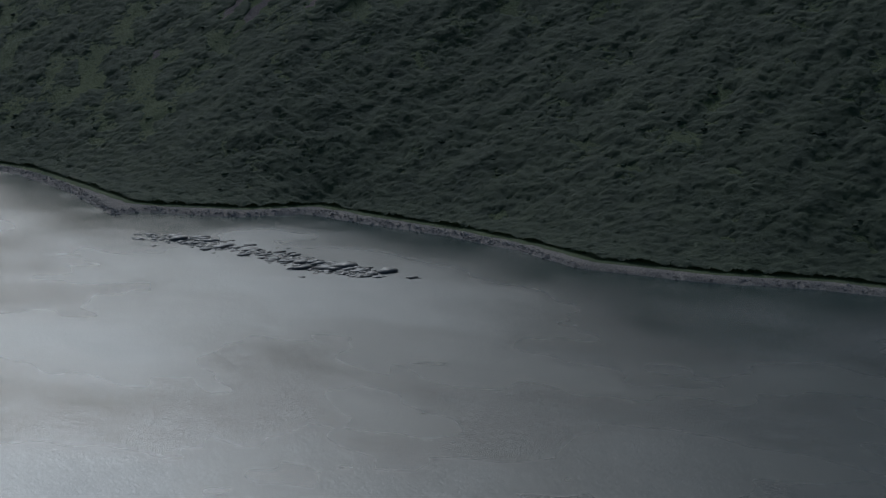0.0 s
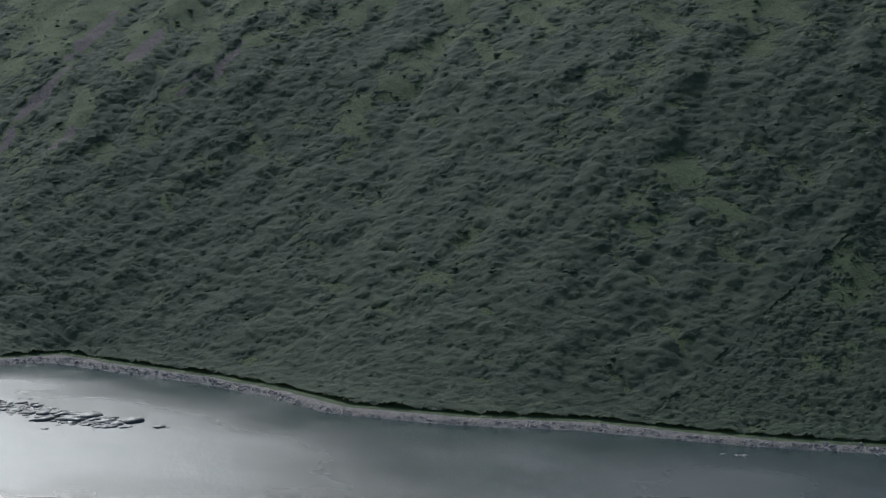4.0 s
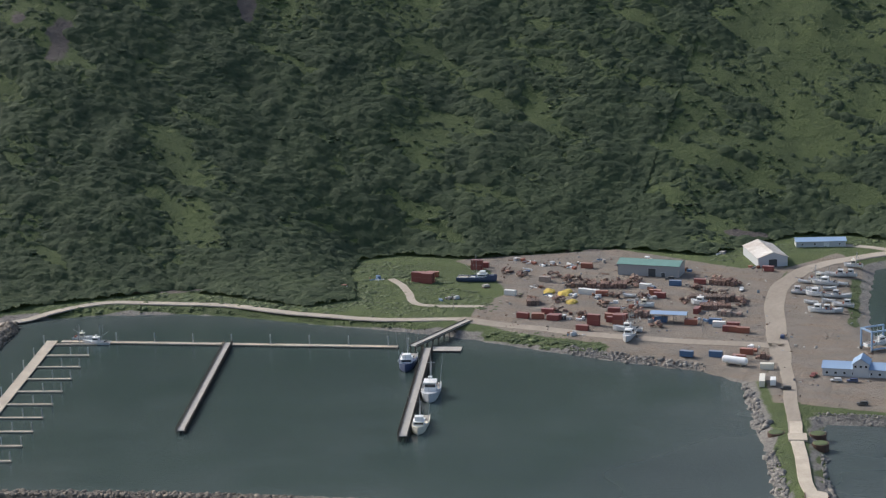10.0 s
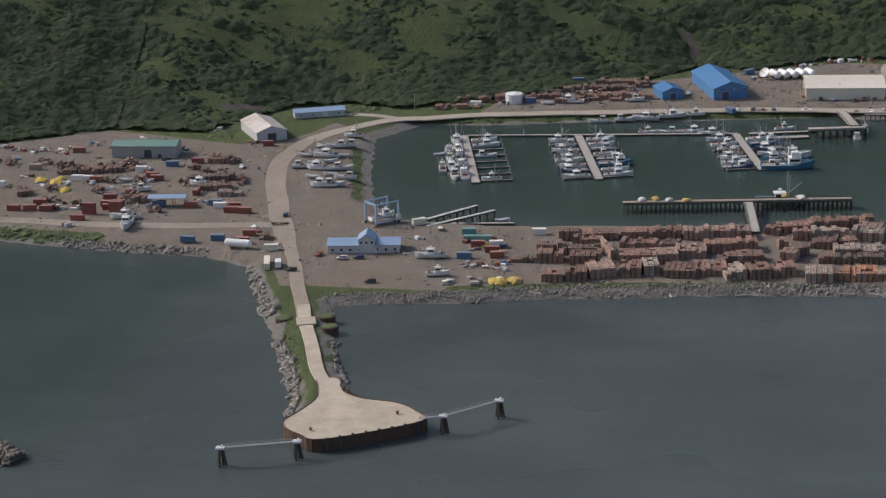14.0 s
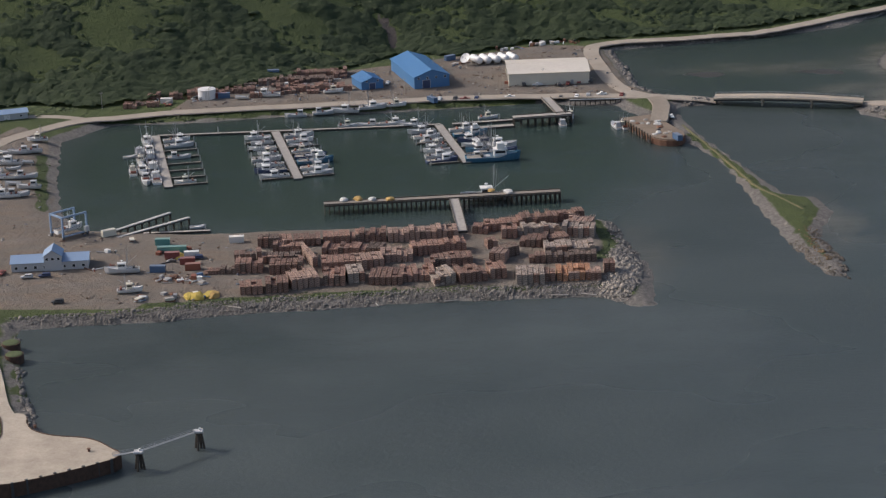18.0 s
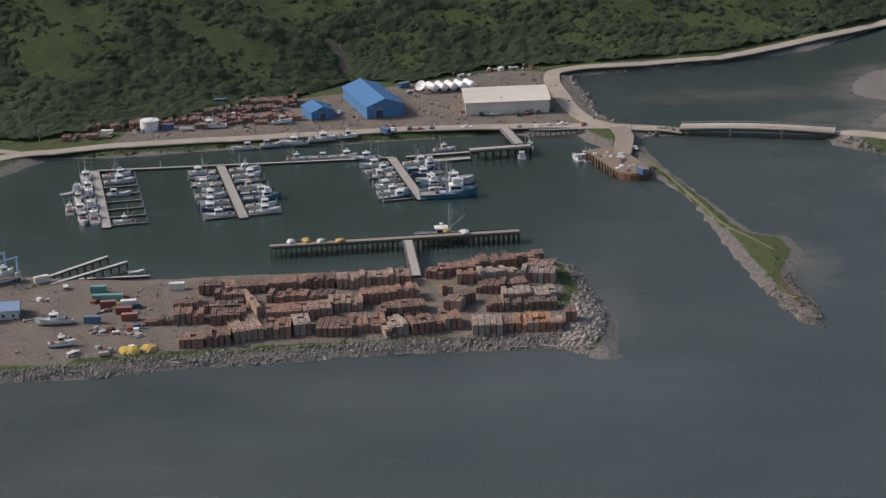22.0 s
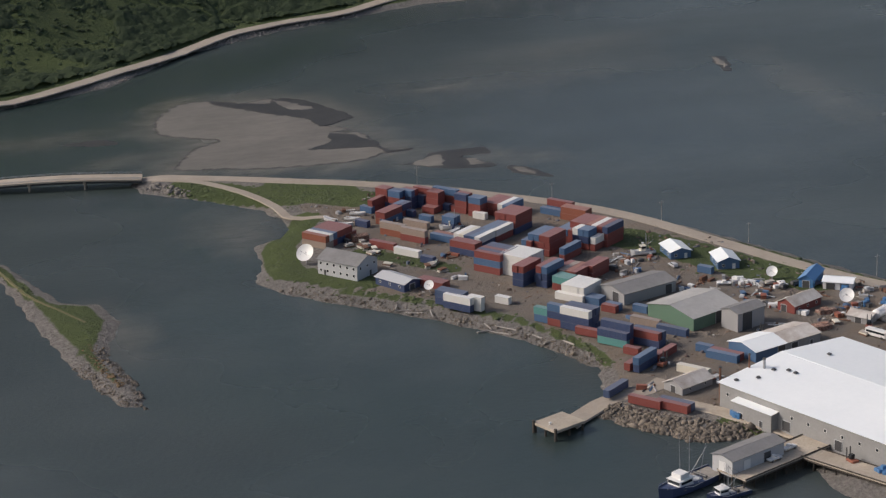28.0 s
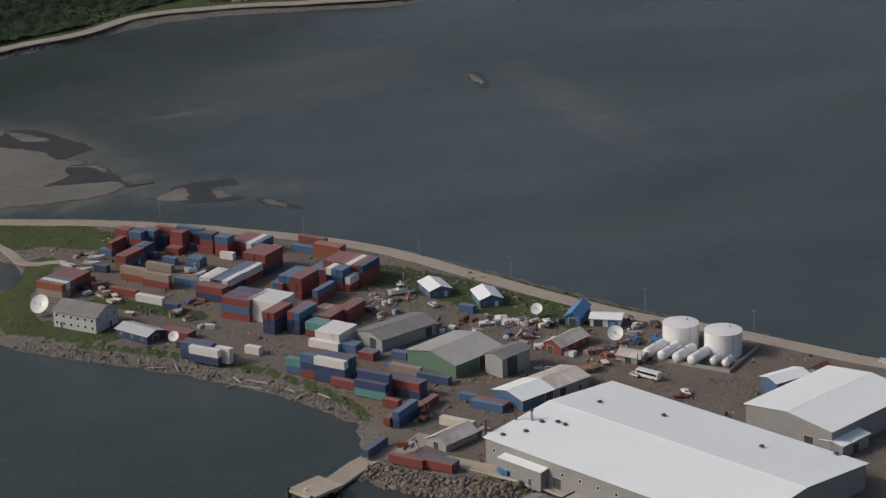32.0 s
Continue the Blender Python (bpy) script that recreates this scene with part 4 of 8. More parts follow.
bank("sand_bar", [(329, 1107), (342, 1116), (346, 1114), (341, 1100), (332, 1103)], 0.22, SAND, "pale sand on the mud bank")
bank("sand_bar", [(355, 1105), (359, 1104), (359, 1094), (354, 1095)], 0.22, SAND, "small patch of pale sand on the mud bank")
bank("mud_bar", [(368, 1087), (373, 1085), (378, 1076), (381, 1063), (375, 1067), (367, 1077)], 0.12, RIM, "small dark mud bank")
bank("sand_bar", [(369, 1083), (373, 1081), (376, 1071), (372, 1074)], 0.22, SAND, "pale sand inside the small mud bank")
bank("rock_islet", [(536, 1236), (541, 1233), (538, 1216), (533, 1204), (530, 1206), (533, 1222)], 0.12, RIM, "low dark stony islet in the bay")
bank("rock_islet_sand", [(536, 1232), (538, 1230), (536, 1217), (533, 1210), (534, 1222)], 0.3, SAND, "pale sand inside the islet")
for q, weeds in enumerate([[(127, 1206), (141, 1210), (150, 1204), (141, 1198)], [(186, 1205), (205, 1206), (212, 1197), (201, 1196)]]):
    bank("weed_bed", weeds, 0.02, RIM, "dark weed bed awash in the lagoon")


def reef(name, line, half, count, size, label):
    pts = smooth_line(line, 4.0)
    P = np.array([(p.x, p.y) for p in pts])
    i = rng.integers(0, len(P), count)
    s = size * np.exp(rng.normal(0, 0.5, count))
    scatter(name, STONES, np.stack([P[i, 0] + rng.normal(0, half, count), P[i, 1] + rng.normal(0, half, count), 0 * s - 0.1, s * 2.2, s * 1.6, s * 0.35, rng.uniform(0, 6.28, count), rng.integers(0, 3, count)], -1), WET_ROCK, label, "rocks")


reef("reef_rocks", [(-1450, 487), (-1403, 503), (-1350, 519), (-1300, 527), (-1240, 543)], 8, 420, 1.1, "dark half-tide reef off the headland")
reef("reef_rocks", [(-1300, 529), (-1270, 536), (-1240, 543)], 6, 260, 1.2, "dark half-tide reef off the headland")
reef("reef_rocks", [(-1210, 560), (-1204, 562)], 1.5, 8, 1.0, "single dark rocks awash")
reef("reef_rocks", [(-560, 765), (-548, 770)], 1.2, 10, 0.9, "brown rocks awash beside the breakwater")
reef("reef_rocks", [(-915, 755), (-905, 758)], 1.2, 8, 0.8, "rock awash close to the beach")


# ---- docks and piers ----
def along(a, b):
    """Length and pose of a level line from a to b: x along it, y to its left."""
    d = Vector(b) - Vector(a)
    return d.length, pose(a[0], a[1], 0, 0, 0, math.degrees(math.atan2(d.y, d.x)))


def ridged_sheet(bm, p0, p1, q1, q0, thick, stops):
    """One closed sheet between the edges p0-p1 and q0-q1; stops: (place along the edge 0 to 1, rise) of its top's profile."""
    p0, p1, q0, q1 = (Vector(v) for v in (p0, p1, q0, q1))
    up = (p1 - p0).cross(q0 - p0).normalized()
    ends = []
    for a, b in ((p0, p1), (q0, q1)):
        ends.append([bm.verts.new(a), bm.verts.new(b)] + [bm.verts.new(a.lerp(b, t) + up * (thick + rise)) for t, rise in reversed(stops)])
    n = len(ends[0])
    for i in range(n):
        bm.faces.new((ends[0][i], ends[1][i], ends[1][(i + 1) % n], ends[0][(i + 1) % n]))
    bm.faces.new(ends[0])
    bm.faces.new(ends[1][::-1])
    bmesh.ops.recalc_face_normals(bm, faces=bm.faces)


def plank_deck(bm, length, width, z, thick, gap=0.08, board=1.4):
    """A deck in one piece with grooves between its boards."""
    n = max(1, int(length / board))
    stops = []
    for i in range(n):
        stops += [(i / n, -0.05), (i / n + gap / length, 0.015 * (i % 3)), ((i + 1) / n - gap / length, 0.015 * (i % 3))]
    ridged_sheet(bm, (0, -width / 2, z - thick), (length, -width / 2, z - thick), (length, width / 2, z - thick), (0, width / 2, z - thick), thick, stops + [(1.0, -0.05)])


def float_dock(name, a, b, width, label, piles=(), z=0.75, mat=None):
    """A moored float: deck, dark flotation, fender rails and guide piles at (distance, side, height)."""
    L, m = along(a, b)
    dock = empty(name, m, label, "dock")
    bm = bmesh.new()
    if width > 2:
        plank_deck(bm, L, width, z, 0.3)
    else:
        box(bm, 0, -width / 2, z - 0.3, L, width / 2, z)
    part("deck", bm, mat or PLANK, dock)
    bm = bmesh.new()
    k = max(2, int(L / 6))
    for i in range(k):
        box(bm, L / k * i + 0.4, -width / 2 + 0.3, -0.4, L / k * (i + 1) - 0.4, width / 2 - 0.3, z - 0.31)
    part("flotation", bm, DARK, dock, "dark flotation tubs")
    for s in (-1, 1):
        bm = bmesh.new()
        box(bm, 0, s * width / 2 - 0.12, z - 0.45, L, s * width / 2 + 0.12, z + 0.12)
        part("fender_rail", bm, PILE if mat is None else mat, dock)
    for d, s, h in piles:
        bm = bmesh.new()
        tube(bm, (d, s * (width / 2 + 0.35), -4), (d, s * (width / 2 + 0.35), h), 0.3, 0.27, 8)
        part("post", bm, STEEL, dock, "tall steel guide pile")
    return dock


def pile_pier(name, a, b, width, z, label, spacing=4.0, rail=True, mat=None, post=0.0):
    """A fixed pier: planked deck on bents of piles; post: how far the outer piles stand above the deck."""
    L, m = along(a, b)
    pier = empty(name, m, label, "pier")
    bm = bmesh.new()
    plank_deck(bm, L, width, z, 0.35)
    part("deck", bm, mat or PLANK, pier)
    for s in (-1, 1):
        bm = bmesh.new()
        box(bm, 0.2, s * (width / 2 - 0.25) - 0.2, z - 0.9, L - 0.2, s * (width / 2 - 0.25) + 0.2, z - 0.352)
        part("stringer", bm, PILE, pier, "dark timber stringer")
        if rail:
            bm = bmesh.new()
            box(bm, 0, s * (width / 2 - 0.15) - 0.15, z + 0.05, L, s * (width / 2 - 0.15) + 0.15, z + 0.38)
            part("bull_rail", bm, PILE, pier)
    n = max(2, int(L / spacing))
    bm = bmesh.new()
    tube(bm, (0, 0, -5), (0, 0, z - 0.36), 0.24, 0.24, 7)
    me = bpy.data.meshes.new("post")
    bm.to_mesh(me)
    bm.free()
    me.materials.append(PILE)
    bm = bmesh.new()
    tube(bm, (0, 0, -5), (0, 0, z + post), 0.22, 0.2, 7)
    tall = bpy.data.meshes.new("post")
    bm.to_mesh(tall)
    bm.free()
    tall.materials.append(PILE)
    rows = (-0.45, 0, 0.45) if width > 5 else (-0.42, 0.42)
    for i in range(n + 1):
        for r in rows:
            piece("post", me, pier, pose(0.3 + (L - 0.6) * i / n, r * (width - 0.8), 0))
        if post:
            for s in (-1, 1):
                piece("fender_post", tall, pier, pose(0.3 + (L - 0.6) * i / n, s * (width / 2 + 0.25), 0))
    return pier


# new moorings inside the breakwater
float_dock("float_dock", (-553, 876), (-496, 680), 5.0, "long pale concrete main float with finger berths", [(6 + 22 * i, -1, 5.0) for i in range(9)], mat=CONCRETE)
for k in range(10):
    t = (k + 0.3) / 10 * 0.985
    ax, ay = -553 + 57 * t + 2.2, 876 - 196 * t + 0.6
    fl = float_dock("finger_float", (ax, ay), (ax + 20.5, ay + 5.4), 1.6, "narrow pale finger float with a steel pile", [(12, 1, 4.2), (20.5, 1, 4.2)], z=0.6, mat=CONCRETE)
    tagged(fl, group="finger floats of the new moorings")
float_dock("float_dock", (-548, 876), (-383, 905), 3.2, "long narrow pale walkway float", [(8 + 19.3 * i, 1, 5.2) for i in range(9)], mat=CONCRETE)
pile_pier("timber_pier", (-465, 890), (-426, 755), 3.6, 1.6, "narrow timber mooring pier with close fender piles", 3.2, post=1.6)
pile_pier("timber_pier", (-366, 900), (-330, 768), 3.8, 2.6, "narrow timber pier with close fender piles", 3.2, post=2.0)
pile_pier("access_trestle", (-362, 949), (-373, 898), 4.0, 3.8, "sloping access trestle from the shore road", 5.0)
float_dock("float_dock", (-366, 905), (-352, 908), 8.0, "short landing float beside the trestle")

# boat basin
float_dock("float_dock", (-142, 1113), (-60, 1115), 2.6, "long grey walkway float", [(10 + 20 * i, 1, 3.6) for i in range(4)])
float_dock("float_dock", (-60, 1115), (-2, 1117), 2.6, "long grey walkway float", [(8 + 18 * i, 1, 3.6) for i in range(3)])
float_dock("float_dock", (4, 1117), (38, 1122), 3.0, "grey walkway float before the tee pier", [(6, 1, 3.6), (24, 1, 3.6)])
FLOATS = [((-143, 1113), (-127, 1021)), ((-84, 1115), (-68, 1028)), ((-3, 1116), (10, 1046))]
for a, b in FLOATS:
    float_dock("float_dock", a, b, 4.2, "wide weathered main float with boats on both sides")
for (a, b), count, reach in zip(FLOATS, (7, 6, 5), (16, 15, 15)):
    L, m = along(a, b)
    for k in range(count):
        for side in (1, -1):
            if side == -1 and count == 7:
                continue
            p, q = m @ Vector((8 + (L - 9) / count * (k + 0.5) + 4, side * 2.3, 0)), m @ Vector((8 + (L - 9) / count * (k + 0.5) + 4, side * (2.3 + reach), 0))
            tagged(float_dock("finger_float", (p.x, p.y), (q.x, q.y), 1.3, "narrow grey finger float", [(reach - 0.4, 1, 3.4)], z=0.6), group="finger floats of the boat basin")
BROWN_PLANK = rough_stuff("brown_planks", (0.19, 0.165, 0.14), (0.32, 0.285, 0.245), 0.6, 0.9, 6.0, 0.3, 0.03)
pile_pier("timber_pier", (-54, 974), (50, 982), 5.2, 4.4, "long dark timber unloading pier on many piles", 2.1, mat=BROWN_PLANK, post=0.25)
pile_pier("access_trestle", (3, 975), (6, 928), 4.4, 4.4, "pale planked trestle from pot yard to pier", 6.0)
pile_pier("tee_pier", (52, 1149), (58, 1116), 5.0, 4.4, "planked approach of the tee pier", 5.0)
pile_pier("tee_pier", (34, 1112), (63, 1116), 6.0, 4.4, "dark timber head of the tee pier", 3.5)
float_dock("float_dock", (14, 1108), (34, 1111), 4.5, "grey landing float beside the tee pier")
pile_pier("retaining_piles", (64, 1148), (90, 1147), 1.2, 3.2, "row of steel piles holding the bank", 2.6, rail=False, mat=STEEL)
# launching ramp floats and lift piers
PALE_DECK = rough_stuff("pale_concrete_runway", (0.42, 0.41, 0.39), (0.56, 0.545, 0.52), 0.3, 0.9, 6.0, 0.2, 0.02)
pile_pier("lift_pier", (-146, 944), (-121, 972), 1.6, 3.4, "narrow travel-lift runway pier on piles", 4.0, rail=False, mat=PALE_DECK)
pile_pier("lift_pier", (-140, 938), (-112, 964), 1.6, 3.4, "narrow travel-lift runway pier on piles", 4.0, rail=False, mat=PALE_DECK)
float_dock("float_dock", (-132, 951), (-102, 952), 2.4, "long grey launching-ramp float", [(12, 1, 3.0), (28, 1, 3.0)])


# ---- causeway head and mooring dolphins ----
PAD = [(-155, 735), (-147, 735), (-143, 722), (-135, 715), (-122, 711), (-114, 703), (-111, 693), (-142, 675), (-151, 679), (-157, 685), (-159, 692), (-155.5, 701), (-151.5, 714), (-152.5, 724)]
pad = empty("causeway_head", pose(0, 0, 0), "flat pale concrete pad ringed by rusty sheet piles", "pier")
ring = [(p.x, p.y) for p in smooth_line(PAD + PAD[:1], 2.2)[:-1]]
bm = bmesh.new()
prism(bm, ring, -3, 4.55)
part("slab", bm, CONCRETE, pad, "pale sandy concrete slab")
cxy = Vector((-138, 695, 0))
bm = bmesh.new()
for i, p in enumerate(ring):
    q = ring[(i + 1) % len(ring)]
    if max(p[1], q[1]) > 733:
        continue
    d = Vector((q[0] - p[0], q[1] - p[1], 0))
    n = Vector((d.y, -d.x, 0)).normalized()
    if n.dot(Vector((p[0], p[1], 0)) - cxy) < 0:
        n = -n
    o = 0.10 + 0.12 * (i % 2)
    P = [Vector((*p, 0)) + n * 0.02, Vector((*q, 0)) + n * 0.02, Vector((*q, 0)) + n * (0.15 + o), Vector((*p, 0)) + n * (0.15 + o)]
    lo = [bm.verts.new(v + Vector((0, 0, -3))) for v in P]
    hi = [bm.verts.new(v + Vector((0, 0, 4.8))) for v in P]
    for j in range(4):
        bm.faces.new((lo[j], lo[(j + 1) % 4], hi[(j + 1) % 4], hi[j]))
    bm.faces.new(hi)
bmesh.ops.recalc_face_normals(bm, faces=bm.faces)
part("sheet_piling", bm, DARK_RUST, pad, "rusty interlocking steel sheet piles")
for t in np.linspace(0.06, 0.98, 8):
    bm = bmesh.new()
    x, y = -143 + 32 * t, 673.8 + 18.2 * t
    box(bm, -0.45, -0.35, -1, 0.45, 0.35, 5.1, pose(x, y, 0, 0, 0, 29))
    part("fender", bm, DARK, pad, "dark timber fender")
for x, y in ((-148, 683), (-120, 700), (-141, 722)):
    bm = bmesh.new()
    tube(bm, (x, y, 4.5), (x, y, 5.4), 0.45, 0.38, 10)
    tube(bm, (x, y, 5.4), (x, y, 5.65), 0.7, 0.6, 10)
    part("bollard", bm, RUST, pad, "rusty mooring bollard")


def dolphin(x, y):
    d = empty("mooring_dolphin", pose(x, y, 0), "mooring dolphin of dark raking piles with a white cap", "dolphin", "mooring dolphins")
    for ax, ay in ((1.4, 0.3), (-1.2, 0.9), (-0.3, -1.4), (0.4, 0.9)):
        bm = bmesh.new()
        tube(bm, (ax * 1.5, ay * 1.5, -4), (ax * 0.55, ay * 0.55, 5.9), 0.42, 0.4, 9)
        part("post", bm, PILE, d)
    bm = bmesh.new()
    box(bm, -1.6, -1.3, 5.9, 1.6, 1.3, 6.7)
    bmesh.ops.bevel(bm, geom=bm.edges[:], offset=0.15, segments=1, affect="EDGES")
    part("cap", bm, PALE_GREY, d, "pale concrete cap")
    bm = bmesh.new()
    tube(bm, (0.4, 0.2, 6.7), (0.4, 0.2, 7.4), 0.3, 0.4, 8)
    part("bollard", bm, WHITE, d)


def catwalk(a, b):
    L, m = along(a, b)
    c = empty("catwalk", m, "light steel catwalk between dolphins", "catwalk", "catwalks")
    bm = bmesh.new()
    box(bm, 0, -0.6, 6.35, L, 0.6, 6.5)
    part("grating", bm, STEEL, c)
    for s in (-0.55, 0.55):
        bm = bmesh.new()
        for z in (7.0, 7.5):
            tube(bm, (0, s, z), (L, s, z), 0.05, 0.05, 5)
        for i in range(int(L / 2.5) + 1):
            tube(bm, (L * i / int(L / 2.5), s, 6.5), (L * i / int(L / 2.5), s, 7.5), 0.05, 0.05, 5)
        part("railing", bm, STEEL, c)


for x, y in ((-175, 661), (-150, 668), (-103, 694), (-85, 710)):
    dolphin(x, y)
catwalk((-173.4, 661.5), (-151.6, 667.5))
catwalk((-101.7, 695.1), (-86.3, 708.8))
catwalk((-111, 691), (-104.3, 693.6))
# short culvert bridge in the causeway with rusty round cells
slab = empty("culvert_bridge", pose(-171, 803, 0, 0, 0, -76), "pale concrete deck over the causeway gap", "bridge")
bm = bmesh.new()
box(bm, -4.5, -3.8, 3.0, 4.5, 3.8, 3.85)
part("deck", bm, CONCRETE, slab)
for x, y in ((-7.5, -8.4), (-6, 8.6), (7, 8.8)):
    bm = bmesh.new()
    tube(bm, (x, y, -3), (x, y, 3.3), 3.5, 3.5, 20)
    cell = part("cell", bm, DARK_RUST, slab, "rusty round sheet-pile cell")
    bm = bmesh.new()
    tube(bm, (x, y, 3.31), (x, y, 3.6), 3.2, 2.7, 20)
    part("earth_fill", bm, GRASSY, cell, "grass-grown fill")

# ---- bridge over the lagoon mouth ----
L, m = along((137, 1143), (209, 1125))
br = empty("road_bridge", m, "long low concrete road bridge with steel guard rails", "bridge")
def arched_beam(y0, y1, z, thick):
    """A beam along the bridge, humped in the middle."""
    bm = bmesh.new()
    rows = []
    for i in range(13):
        h = z + 1.1 * math.sin(math.pi * i / 12)
        rows.append([bm.verts.new((L * i / 12, *p)) for p in ((y0, h), (y1, h), (y1, h - thick), (y0, h - thick))])
    for p, q in zip(rows, rows[1:]):
        for j in range(4):
            bm.faces.new((p[j], q[j], q[(j + 1) % 4], p[(j + 1) % 4]))
    bm.faces.new(rows[0])
    bm.faces.new(rows[-1][::-1])
    bmesh.ops.recalc_face_normals(bm, faces=bm.faces)
    return bm


part("deck", arched_beam(-4.6, 4.6, 3.75, 0.7), CONCRETE, br)
for s in (-3.2, 0, 3.2):
    part("girder", arched_beam(s - 0.25, s + 0.25, 3.03, 1.23), DARK, br, "dark steel girder")
for s in (-4.5, 4.5):
    bm = bmesh.new()
    for i in range(24):
        x0, x1 = L * i / 24, L * (i + 1) / 24
        za, zb = 3.75 + 1.1 * math.sin(math.pi * i / 24), 3.75 + 1.1 * math.sin(math.pi * (i + 1) / 24)
        tube(bm, (x0, s, za), (x0, s, za + 1.0), 0.07, 0.07, 5)
        tube(bm, (x0, s, za + 0.95), (x1, s, zb + 0.95), 0.09, 0.09, 5)
        tube(bm, (x0, s, za + 0.55), (x1, s, zb + 0.55), 0.09, 0.09, 5)
    part("guard_rail", bm, STEEL, br)
for x in (L * 0.33, L * 0.66):
    p = part("bridge_pier", bmesh.new(), CONCRETE, br)
    bm = bmesh.new()
    box(bm, x - 0.6, -4.2, 3.0, x + 0.6, 4.2, 3.9)
    for s in (-3, 0, 3):
        tube(bm, (x, s, -5), (x, s, 3.0), 0.45, 0.45, 9)
    bm.to_mesh(p.data)
    bm.free()


# ---- boats ----
def hull_shape(bm, L, B, D, sheer, full=0.55):
    """A planked hull: sections from stern to bow, with deck and bulwark."""
    secs = []
    for i in range(9):
        t = i / 8
        w = B / 2 * (0.86 + 0.14 * math.sin(math.pi * min(t / 0.6, 1))) * (1 if t < full else math.sqrt(max(0, 1 - ((t - full) / (1 - full)) ** 2.2)))
        w = max(w, 0.06)
        top = D * (0.62 + sheer * t ** 2.4)
        rake = 0.05 * L * max(0, t - 0.7) / 0.3
        x = (t - 0.5) * L
        secs.append([bm.verts.new(p) for p in ((x - rake, 0, -D * 0.35), (x - rake * 0.5, w * 0.72, -D * 0.2), (x, w * 0.95, D * 0.15), (x + rake * 0.4, w, top),
                                                (x + rake * 0.4, w * 0.93, top), (x + rake * 0.3, w * 0.92, top - 0.16 * D), (x + rake * 0.3, 0, top - 0.13 * D))])
    for a, b in zip(secs, secs[1:]):
        for j in range(6):
            bm.faces.new((a[j], a[j + 1], b[j + 1], b[j]))
    bm.faces.new(secs[0])
    bm.faces.new(secs[-1][::-1])
    geom = bm.verts[:] + bm.edges[:] + bm.faces[:]
    dup = bmesh.ops.duplicate(bm, geom=geom)["geom"]
    bmesh.ops.scale(bm, vec=(1, -1, 1), verts=[g for g in dup if isinstance(g, bmesh.types.BMVert)])
    bmesh.ops.remove_doubles(bm, verts=bm.verts[:], dist=0.001)
    bmesh.ops.recalc_face_normals(bm, faces=bm.faces[:])


